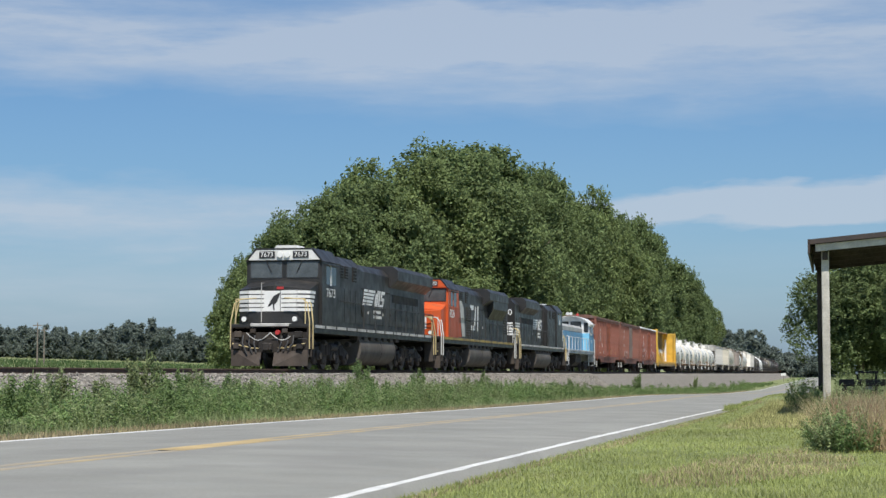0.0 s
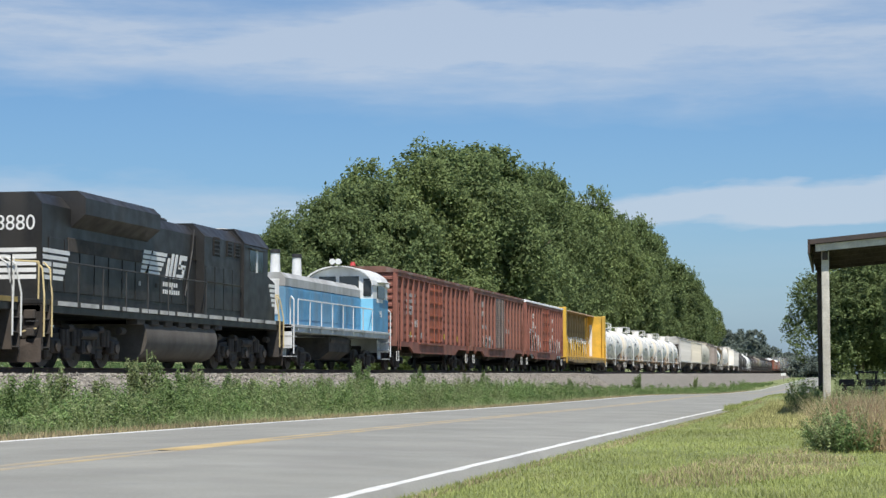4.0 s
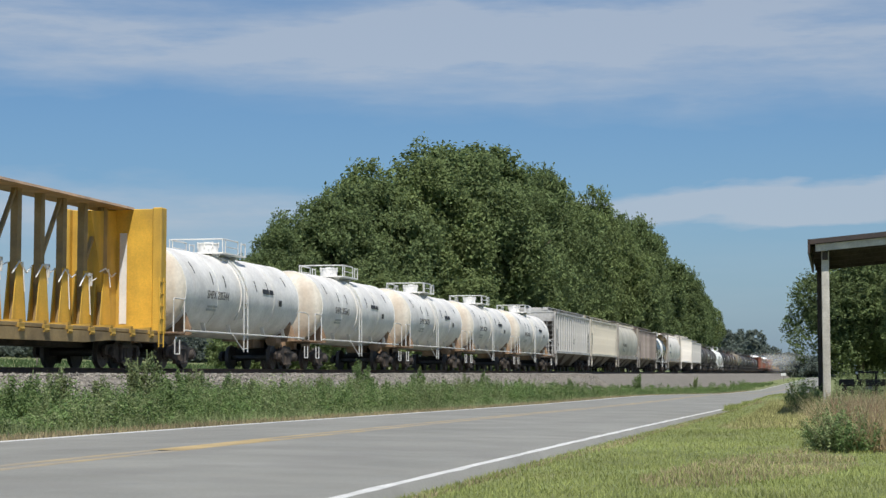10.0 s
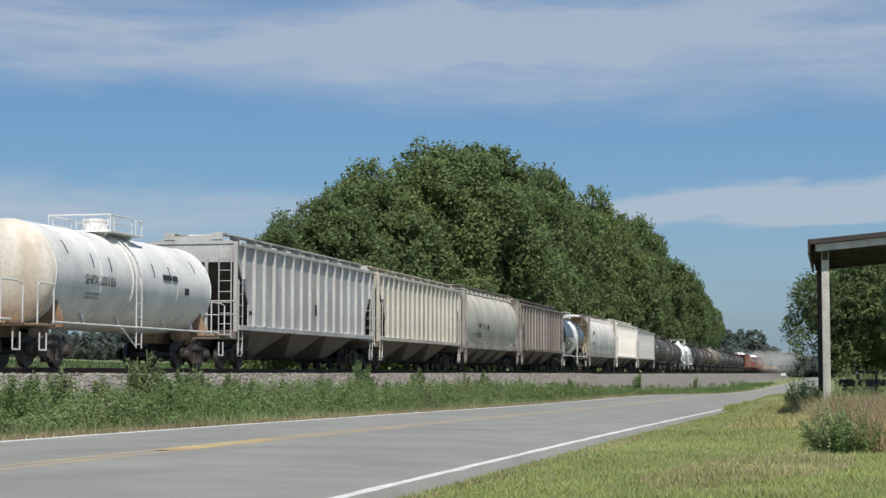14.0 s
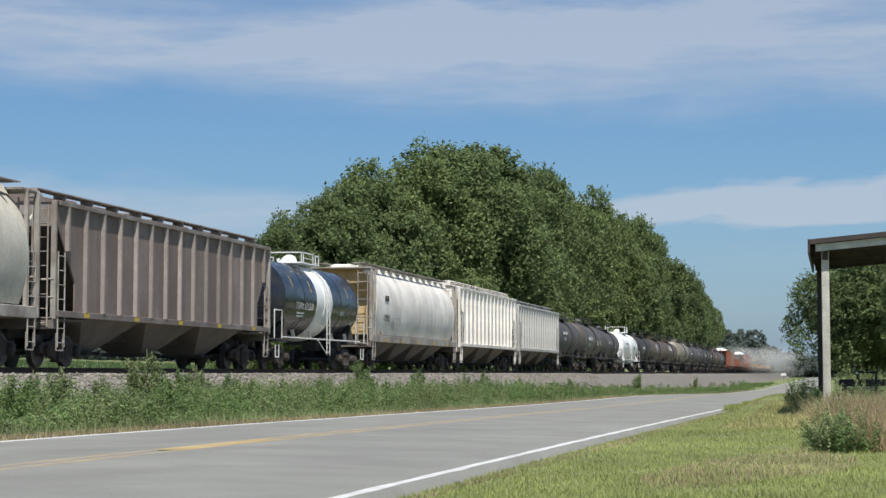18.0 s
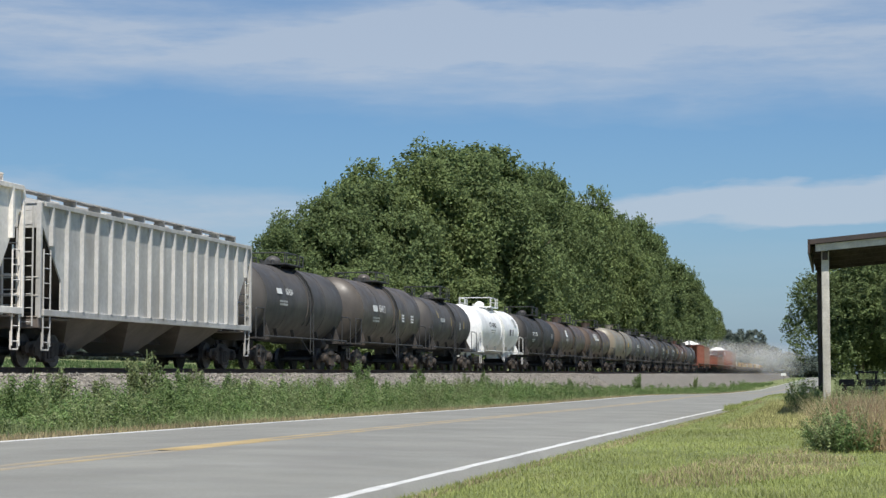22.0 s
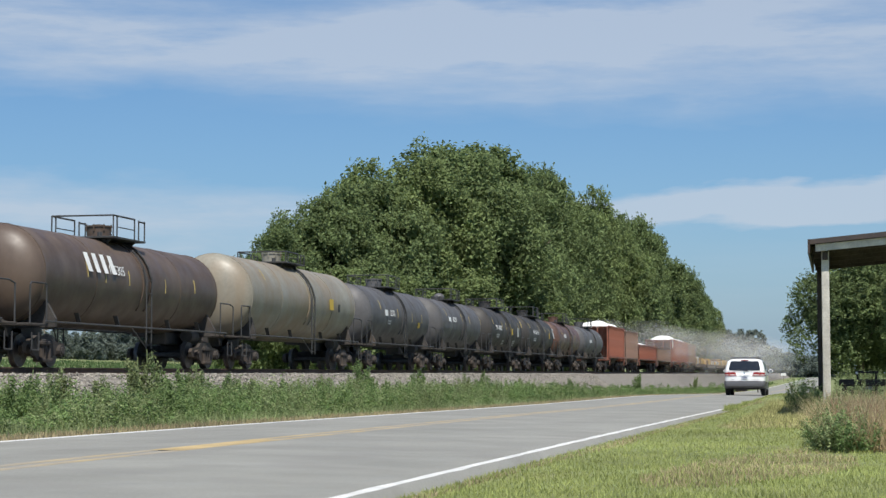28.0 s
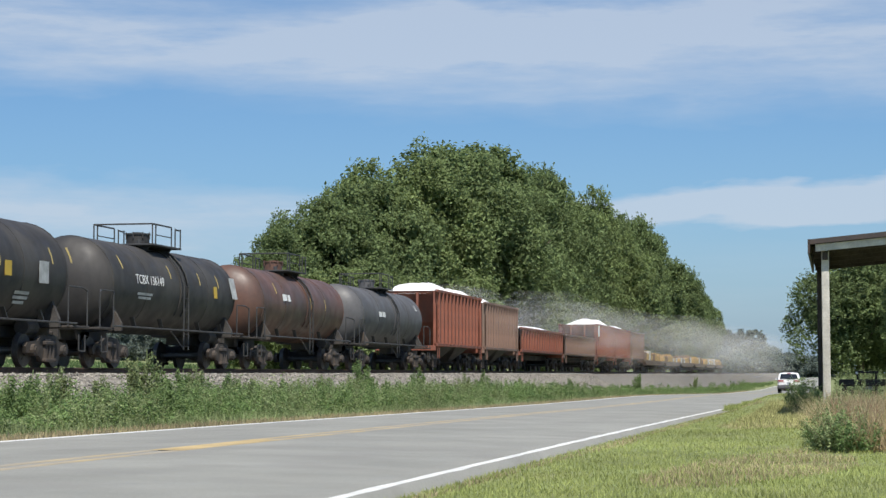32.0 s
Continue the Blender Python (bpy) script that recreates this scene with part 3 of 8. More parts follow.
def ring_band(y, w, r, a0=0.0, a1=2 * math.pi, n=36, thick=0.02):
    bm = B()
    full = a1 - a0 > 6.2
    cols = []
    for k in range(n if full else n + 1):
        a = a0 + (a1 - a0) * k / n
        c, s = math.cos(a), math.sin(a)
        cols.append([bm.verts.new((q * c, yy, q * s)) for q, yy in ((r - 0.02, y - w), (r + thick, y - w), (r + thick, y + w), (r - 0.02, y + w))])
    for k in range(n):
        a, b = cols[k], cols[(k + 1) % len(cols)]
        for j in range(3):
            bm.faces.new((a[j], a[j + 1], b[j + 1], b[j]))
    return bm


def tank_car(label, t0, t1, shell, R=1.43, zc=2.51, pipe=None, dome="manway", marks=None, head=None, belt=None, reflect=None, name_size=0.0, end_mat=None, climb=0.4, dashes=()):
    L = (t1 - t0) * SPEED
    pipe = pipe or black_pipe
    if not belt:
        R, zc = R - 0.05, zc - 0.11
    car = thing("tank_car", label, "tank car", "cars of the train")
    hl = L / 2 - 1.0            # where the heads end
    hd = 0.62                   # depth of a head
    prof = [(-hl, 0.0)] + [(-hl + hd * (1 - math.cos(a)), R * math.sin(a)) for a in (0.22, 0.45, 0.7, 0.95, 1.2, 1.4)] + [(-hl + hd, R)]
    bm = lathe_y([(-hl + hd + (2 * (hl - hd)) * k / 8, R) for k in range(9)])
    bmesh.ops.translate(bm, vec=(0, 0, zc), verts=bm.verts)
    tank = part("tank", bm, shell, car, smooth=True)
    for s in (-1, 1):
        bm = lathe_y([(-s * y, r) for y, r in prof])
        bmesh.ops.translate(bm, vec=(0, 0, zc), verts=bm.verts)
        part("tank_head", bm, head or shell, tank, "stained cream tank head" if head else "", smooth=True)
    for y in (-hl + hd, -hl * 0.45, hl * 0.45, hl - hd):
        bm = ring_band(y, 0.025, R, thick=0.012)
        bmesh.ops.translate(bm, vec=(0, 0, zc), verts=bm.verts)
        part("weld_seam", bm, shell, tank, smooth=False)
    if belt:
        bm = ring_band(0.15, 1.05, R, thick=0.012, n=72)
        bmesh.ops.translate(bm, vec=(0, 0, zc), verts=bm.verts)
        part("belt", bm, belt, tank, "white painted belt round the tank", smooth="auto")
    # straps over which the ladder climbs
    for y in (-0.28, 0.28):
        bm = ring_band(y + climb, 0.035, R, thick=0.035, a0=-0.6, a1=math.pi + 0.6)
        bmesh.ops.translate(bm, vec=(0, 0, zc), verts=bm.verts)
        part("strap", bm, shell if not belt else belt, tank)
    # sills, saddles, bolsters
    sill = end_mat or under
    for s in (-1, 1):
        part("stub_sill", box(B(), -0.3, 0.3, *sorted((s * (L / 2 - 0.25), s * (L / 2 - 3.6))), 0.75, zc - R + 0.12, 0.02), sill, car)
        part("end_platform", box(B(), -1.45, 1.45, *sorted((s * (L / 2 - 0.35), s * (L / 2 - 1.35))), 1.02, 1.08, 0.01), sill, car)
        yb = s * (L / 2 - 2.05)
        bm = B()
        for q in (-1, 1):
            prism(bm, [(q * 0.28, 0.98), (q * 1.38, 1.02), (q * 1.38, 1.22), (q * R * 0.86, zc - R * 0.5), (q * 0.25, zc - R + 0.05)], yb - 0.06, yb + 0.06, "y")
        part("saddle", bm, sill, car)
        truck(car, yb, 1.0)
        coupler(car, s * (L / 2 - 0.35))
        # hand rails at the end platform
        for q in (-1, 1):
            part("end_handrail", rail_line(B(), [(q * 1.42, s * (L / 2 - 0.42), 1.05), (q * 1.42, s * (L / 2 - 0.42), 2.0), (q * 1.36, s * (L / 2 - 0.62), 2.08), (q * 1.36, s * (L / 2 - 1.5), 2.08), (q * 1.36, s * (L / 2 - 1.5), 1.05)], 0.022), pipe, car)
        for q in (-1, 1):
            stirrup(car, q * 1.42, s * (L / 2 - 0.75), pipe)
    for q in (-1, 1):
        part("side_handrail", rail_line(B(), [(q * 1.47, -L / 2 + 1.2, 1.13), (q * 1.47, L / 2 - 1.2, 1.13)], 0.026), pipe, car)
        for y in (-hl * 0.62, -hl * 0.25, hl * 0.3, hl * 0.66):
            part("rail_bracket", shared("rail_bracket:" + pipe.name, lambda: prism(B(), [(-0.02, 0), (0.03, 0), (-0.2, 0.30), (-0.24, 0.30)], -0.06, 0.06, "x"), pipe), None, car, at=pose(q * 1.30, y, 1.12))
    # ladder, top platform with railing, dome
    for q in (-1, 1):
        ladder(car, q * (R + 0.07), climb, 0.55, zc + 0.25, 0.4, pipe, label="side ladder")
        for dy in (-0.2, 0.2):
            part("ladder_rail", rail_line(B(), [(q * (R + 0.07) * math.cos(a), climb + dy, zc + (R + 0.07) * math.sin(a)) for a in (0.17, 0.4, 0.63, 0.86, 1.1)], 0.024), pipe, car)
        part("ladder_brace", rail_line(B(), [(q * (R + 0.07), climb - 0.2, 0.58), (q * (R - 0.1), climb - 0.85, 1.1)], 0.02), pipe, car)
    top = zc + R
    bm = box(B(), -0.95, 0.95, -1.3, 1.1, top - 0.01, top + 0.04, 0.005)
    for y in (-0.95, 0.8):
        prism(bm, [(-0.75, top), (0.75, top), (0.55, top - 0.22), (-0.55, top - 0.22)], y - 0.03, y + 0.03, "y")
    part("top_platform", bm, belt or (pipe if pipe is not white_pipe else shell), car)
    bm = B()
    h = max(0.4, 4.25 - top)
    for q in (-1, 1):
        for y in (-1.27, -1.0, 0.3, 0.62, 1.07):
            cyl(bm, (q * 0.92, y, top), (q * 0.92, y, top + h), 0.021, n=6)
        rail_line(bm, [(q * 0.92, -1.27, top + h), (q * 0.92, 0.3, top + h)], 0.026)
        rail_line(bm, [(q * 0.92, 0.62, top + h - 0.04), (q * 0.92, 1.07, top + h - 0.04)], 0.026)
        rail_line(bm, [(q * 0.92, -1.0, top + h * 0.5), (q * 0.92, 0.3, top + h * 0.5)], 0.016)
    for y in (-1.27,):
        rail_line(bm, [(-0.92, y, top + h), (0.92, y, top + h)], 0.024)
    part("top_railing", bm, pipe, car)
    bm = B()
    if dome == "manway":
        cyl(bm, (0, -0.1, top - 0.02), (0, -0.1, top + 0.38), 0.35, n=24)
        cyl(bm, (0, -0.1, top + 0.38), (0, -0.1, top + 0.42), 0.38, n=24)
        cyl(bm, (0, -0.1, top + 0.42), (0, -0.1, top + 0.46), 0.12, n=10)
        for k in range(8):
            a = k * 0.785
            cyl(bm, (0.37 * math.cos(a), -0.1 + 0.37 * math.sin(a), top + 0.26), (0.37 * math.cos(a), -0.1 + 0.37 * math.sin(a), top + 0.45), 0.022, n=6)
    else:
        r = bmesh.ops.create_uvsphere(bm, u_segments=16, v_segments=8, radius=0.3)
        bmesh.ops.scale(bm, vec=(1, 1, 0.8), verts=r["verts"])
        bmesh.ops.translate(bm, vec=(0, 0.2, top + 0.17), verts=r["verts"])
        part("valve_plate", cyl(B(), (0, -0.55, top - 0.02), (0, -0.55, top + 0.16), 0.26, n=16), pipe, car)
        for k in range(6):
            a = k * 1.05
            part("bolt", shared("bolt:" + pipe.name, lambda: cyl(B(), (0, 0, 0), (0, 0, 0.22), 0.03, n=6), pipe), None, car, at=pose(0.24 * math.cos(a), -0.55 + 0.24 * math.sin(a), top))
    part("dome", bm, belt or shell, car, "round manway on top", smooth="auto")
    for vx, vy, vh, vr in ((0, 0.62, 0.24, 0.09), (0.3, -0.75, 0.2, 0.07), (-0.3, 0.4, 0.17, 0.06)):
        part("valve", cyl(B(), (vx, vy, top - 0.02), (vx, vy, top + vh), vr, n=10), pipe, car)
    cyl_bm = cyl(B(), (0.75, L / 2 - 2.95, 1.0), (0.75, L / 2 - 2.3, 1.0), 0.2, n=14)
    part("brake_cylinder", cyl_bm, sill, car)
    # writing on the side that faces the road; it follows the curve of the tank
    if marks:
        for body, size, y, z, m in marks:
            dz = z - zc
            xx = math.sqrt(max(R * R - dz * dz, 0.2)) + 0.02
            lean = math.degrees(math.asin(max(min(dz / R, 1), -1)))
            at = Matrix.Translation((xx, y, z)) @ Matrix.Rotation(radians(-lean), 4, "Y") @ SIDE
            if body.startswith("|"):
                bm = B()
                rows = [[float(w) for w in r.split()] for r in body[1:].split("/")]
                for i, lengths in enumerate(rows):
                    yy = -sum(lengths) / 2
                    for w in lengths:
                        box(bm, yy, yy + w, -i * size * 1.6 - size / 2, -i * size * 1.6 + size / 2, -0.003, 0.003)
                        yy += w + size * 0.5
                part("lettering", bm, m, car, at=at)
            else:
                part("lettering", text_mesh(body, size * 1.35), m, car, at=at)
    for y, dz in dashes:
        a = dz / R
        bm = ring_band(y, 0.025, R, a0=a - 0.15, a1=a + 0.15, n=6, thick=0.008)
        bmesh.ops.translate(bm, vec=(0, 0, zc), verts=bm.verts)
        part("dash_mark", bm, black_mark, car)
    if reflect:
        for y, dz in reflect:
            a = dz / R
            bm = ring_band(y, 0.024, R, a0=a - 0.2, a1=a + 0.12, n=6, thick=0.008)
            bmesh.ops.translate(bm, vec=(0, 0, zc), verts=bm.verts)
            part("reflector_strip", bm, strip_yellow, car)
    CARS.append((car, (t0 + t1) / 2))
    return car


CARS = []
# ---- covered hoppers ----
def hopper_chutes(car, L, inner, z_top, mat, n=3):
    w = 2 * inner / n
    for i in range(n):
        y = -inner + w * (i + 0.5)
        bm = B()
        a = [bm.verts.new(v) for v in ((-1.4, y - w / 2, z_top), (1.4, y - w / 2, z_top), (1.4, y + w / 2, z_top), (-1.4, y + w / 2, z_top))]
        b = [bm.verts.new(v) for v in ((-0.5, y - 0.4, 0.42), (0.5, y - 0.4, 0.42), (0.5, y + 0.4, 0.42), (-0.5, y + 0.4, 0.42))]
        for k in range(4):
            bm.faces.new((a[k], a[(k + 1) % 4], b[(k + 1) % 4], b[k]))
        bm.faces.new(b[::-1])
        bm.faces.new(a)
        part("chute", bm, mat, car)
        part("outlet_gate", box(box(B(), -0.75, 0.75, y - 0.42, y + 0.42, 0.34, 0.44, 0.02), 0.5, 0.95, y - 0.06, y + 0.06, 0.36, 0.42), iron, car)


def hopper_ends(car, L, frame_mat, dirty, z_eave, slope_mat, open_end=False):
    for s in (-1, 1):
        e = s * (L / 2 - 0.45)
        ya, yb = s * (L / 2 - 0.62), s * (L / 2 - 2.75)
        part("slope_sheet", prism(B(), [(ya, z_eave - 0.55), (ya, z_eave - 0.62), (yb, 1.25), (yb, 1.35)], -1.42, 1.42, "x"), slope_mat, car, "dark slope sheet")
        part("end_sill", box(B(), -1.5, 1.5, *sorted((e, e - s * 0.22)), 0.95, 1.25, 0.02), dirty, car)
        part("end_deck", box(B(), -1.45, 1.45, *sorted((e, e - s * 2.0)), 1.18, 1.22), dirty, car)
        for q in (-1, 1):
            bm = box(B(), *sorted((q * 1.42, q * 1.55)), *sorted((e, e - s * 0.1)), 1.2, z_eave, 0.008)
            part("corner_post", bm, frame_mat, car)
            part("end_post", box(B(), *sorted((q * 0.42, q * 0.52)), *sorted((e - s * 0.02, e - s * 0.12)), 1.2, z_eave - 0.5, 0.008), frame_mat, car)
            ladder(car, q * 1.53, e - s * 0.42, 0.5, 2.9, 0.4, frame_mat, label="side ladder")
            stirrup(car, q * 1.5, e - s * 0.42, frame_mat)
        ladder(car, 1.15, e + s * 0.05, 1.0, z_eave - 0.1, 0.42, frame_mat, name="end_ladder", across="x")
        for z in (1.75, 2.2):
            part("end_handrail", rail_line(B(), [(-1.5, e, z), (1.5, e, z)], 0.02), frame_mat, car)
        if open_end:
            part("end_roof", box(B(), -1.5, 1.5, *sorted((e + s * 0.05, e - s * 1.0)), z_eave - 0.02, z_eave + 0.04, 0.01), frame_mat, car, "flat roof plate over the open end")
            for q in (-1, 1):
                part("end_brace", box(B(), *sorted((q * 1.44, q * 1.54)), *sorted((e - s * 0.62, e - s * 0.72)), 1.2, z_eave, 0.008), frame_mat, car)
        else:
            part("end_cap", prism(B(), [(-1.5, z_eave - 0.62), (1.5, z_eave - 0.62), (1.5, z_eave), (0.6, z_eave + 0.24), (-0.6, z_eave + 0.24), (-1.5, z_eave)], *sorted((e - s * 0.13, e - s * 0.17)), "y"), frame_mat, car)
        truck(car, s * (L / 2 - 1.95), 1.0)
        coupler(car, s * (L / 2 - 0.45))
    part("centre_sill", box(B(), -0.3, 0.3, -L / 2 + 0.5, L / 2 - 0.5, 0.72, 1.05, 0.02), under, car)


def hopper_roof(car, L, z, mat, walk_mat, n_hatch, long_hatch=False):
    e = L / 2 - 0.55
    part("roof", prism(B(), [(-1.56, z - 0.02), (1.56, z - 0.02), (1.56, z + 0.02), (0.6, z + 0.24), (-0.6, z + 0.24), (-1.56, z + 0.02)], -e, e, "y"), mat, car)
    for i in range(n_hatch):
        y = -e + 2 * e * (i + 0.5) / n_hatch
        d = e / n_hatch * (0.86 if long_hatch else 0.45)
        part("hatch", box(B(), -0.42, 0.42, y - d, y + d, z + 0.24, z + 0.34, 0.03), mat, car)
    bm = B()
    for q in (-1, 1):
        box(bm, *sorted((q * 0.62, q * 1.02)), -e, e, z + 0.32, z + 0.35)
        for k in range(11):
            y = -e + 2 * e * k / 10
            box(bm, *sorted((q * 0.64, q * 1.0)), y - 0.02, y + 0.02, z + 0.12, z + 0.32)
    part("running_board", bm, walk_mat, car, "roof running board")


def ribbed_hopper(label, t0, t1, mat, frame_mat, low_mat, z_eave=4.1, ribs=17, marks=(), rib_mat=None, base=1.42, tabs=False, cut=True):
    L = (t1 - t0) * SPEED
    car = thing("hopper_car", label, "hopper car", "cars of the train")
    e = L / 2 - 0.62
    for q in (-1, 1):
        o = [(-e + 0.1, base), (e - 0.1, base), (e, z_eave), (-e, z_eave)]
        if cut:
            o = [(-e + 1.15, base), (e - 1.15, base), (e - 1.15, base + 0.75), (e, z_eave - 0.55), (e, z_eave), (-e, z_eave), (-e, z_eave - 0.55), (-e + 1.15, base + 0.75)]
        part("side_sheet", prism(B(), o, *sorted((q * 1.46, q * 1.50)), "x"), mat, car)
        part("side_sill", box(B(), *sorted((q * 1.44, q * 1.58)), -e, e, base - 0.16, base, 0.01), rib_mat or mat, car)
        part("top_chord", box(B(), *sorted((q * 1.46, q * 1.60)), -e, e, z_eave - 0.1, z_eave + 0.02, 0.01), rib_mat or mat, car)
        for i in range(ribs):
            y = -e + 2 * e * (i + 0.5) / ribs
            z0 = base
            if cut and abs(y) > e - 1.15:
                z0 = base + 0.75 + (abs(y) - e + 1.15) / 1.15 * (z_eave - 0.55 - base - 0.75) + 0.05
            k = "rib:%s:%.2f:%.2f" % ((rib_mat or mat).name, z0, z_eave)
            part("rib", shared(k, lambda: prism(B(), [(0, -0.075), (0.1, -0.05), (0.1, 0.05), (0, 0.075)], z0, z_eave - 0.1, "z"), rib_mat or mat), None, car, at=pose(q * 1.5, y, 0, 0, 0, 0 if q > 0 else 180))
        if tabs and q > 0:
            for k in range(5):
                y = -e + 2 * e * (k + 0.5) / 5
                part("reflector", box(B(), 1.585, 1.59, y - 0.17, y + 0.17, base - 0.14, base - 0.02), yellow_mark, car)
    hopper_chutes(car, L, L / 2 - 2.5, base, low_mat)
    hopper_ends(car, L, frame_mat, low_mat, z_eave, under)
    hopper_roof(car, L, z_eave, mat, frame_mat, 8)
    for body, size, y, z, m in marks:
        if body.startswith("|"):
            bars(car, [[float(w) for w in r.split()] for r in body[1:].split("/")], 1.505, y, z, m, size)
        else:
            letters(car, body, size * 1.35, 1.61, y, z, m)
    CARS.append((car, (t0 + t1) / 2))
    return car


def round_hopper(label, t0, t1, mat, frame_mat, low_mat, end_mat, z_eave=4.3, marks=(), tabs=False):
    L = (t1 - t0) * SPEED
    car = thing("hopper_car", label, "hopper car", "cars of the train")
    e = L / 2 - 1.15
    sec = []
    for k in range(15):
        a = -0.62 + (1.25 + 0.62) * k / 14
        sec.append((1.57 * math.cos(a) ** 0.75 if math.cos(a) > 0 else 0, 2.75 + 1.62 * math.sin(a) / math.sin(1.25) * (1.0 if a > 0 else 1.25)))
    outline = [(-x, z) for x, z in sec] + [(x, z) for x, z in sec[::-1]]
    part("barrel", prism(B(), outline, -e, e, "y"), mat, car, smooth="auto")
    for s in (-1, 1):
        part("end_bulkhead", prism(B(), [(x * 0.985, 2.75 + (z - 2.75) * 0.985) for x, z in outline], *sorted((s * e, s * (e + 0.03))), "y"), end_mat, car, "end sheet of the barrel")
    for q in (-1, 1):
        part("side_sill", box(B(), *sorted((q * 1.36, q * 1.55)), -L / 2 + 0.6, L / 2 - 0.6, 1.18, 1.47, 0.015), frame_mat, car)
        for k in range(5):
            y = -e + 2 * e * (k + 0.5) / 5
            part("sheet_seam", prism(B(), [(q * (x + 0.006), z) for x, z in sec[1:14]] + [(q * (x - 0.02), z) for x, z in sec[13:0:-1]], y - 0.02, y + 0.02, "y"), mat, car)
            if tabs and q > 0:
                part("reflector", box(B(), 1.565, 1.57, y - 0.17, y + 0.17, 1.2, 1.34), yellow_mark, car)
        for k in range(12):
            y = -e + 2 * e * (k + 0.5) / 12
            part("roof_bracket", shared("roof_bracket:%s:%d" % (mat.name, q), lambda: prism(B(), [(q * 0.55, 4.5), (q * 1.15, 4.36), (q * 1.3, 4.12), (q * 1.1, 4.2), (q * 0.55, 4.34)], -0.03, 0.03, "y"), mat), None, car, at=pose(0, y, 0))
    hopper_chutes(car, L, L / 2 - 2.5, 1.3, low_mat, 4)
    hopper_ends(car, L, frame_mat, low_mat, z_eave - 0.02, end_mat, True)
    part("trough", box(B(), -0.46, 0.46, -e, e, 4.3, 4.42, 0.03), mat, car, "long roof hatch trough")
    for i in range(5):
        y = -e + 2 * e * (i + 0.5) / 5
        part("hatch_cover", box(B(), -0.4, 0.4, y - e / 5 * 0.92, y + e / 5 * 0.92, 4.42, 4.5, 0.03), mat, car)
    bm = B()
    for q in (-1, 1):
        box(bm, *sorted((q * 0.6, q * 1.15)), -e - 0.4, e + 0.4, 4.5, 4.53)
    part("running_board", bm, frame_mat, car, "roof running board")
    for body, size, y, z, m in marks:
        x = 1.57 * max(math.cos(max((z - 2.75), 0) / 1.7 * 1.1), 0.3) ** 0.75 + 0.03
        if body.startswith("|"):
            bars(car, [[float(w) for w in r.split()] for r in body[1:].split("/")], x, y, z, m, size)
        else:
            letters(car, body, size * 1.35, x, y, z, m)
    CARS.append((car, (t0 + t1) / 2))
    return car


# ---- open hoppers and gondolas with a heaped load, flat cars ----
def heap(length, width, h, seed):
    bm = B()
    nx, ny = 14, 40
    grid = []
    for j in range(ny + 1):
        row = []
        y = -length / 2 + length * j / ny
        for i in range(nx + 1):
            x = -width / 2 + width * i / nx
            a = 1 - (2 * x / width) ** 2
            b = min(1.0, (1 - abs(2 * y / length)) * 5)
            z = h * a * b * (0.72 + 0.42 * noise.noise((y * 0.33 + seed, seed, 0)) + 0.12 * noise.noise((x * 2, y * 2, seed)))
            row.append(bm.verts.new((x, y, z)))
        grid.append(row)
    for j in range(ny):
        for i in range(nx):
            bm.faces.new((grid[j][i], grid[j][i + 1], grid[j + 1][i + 1], grid[j + 1][i]))
    return bm


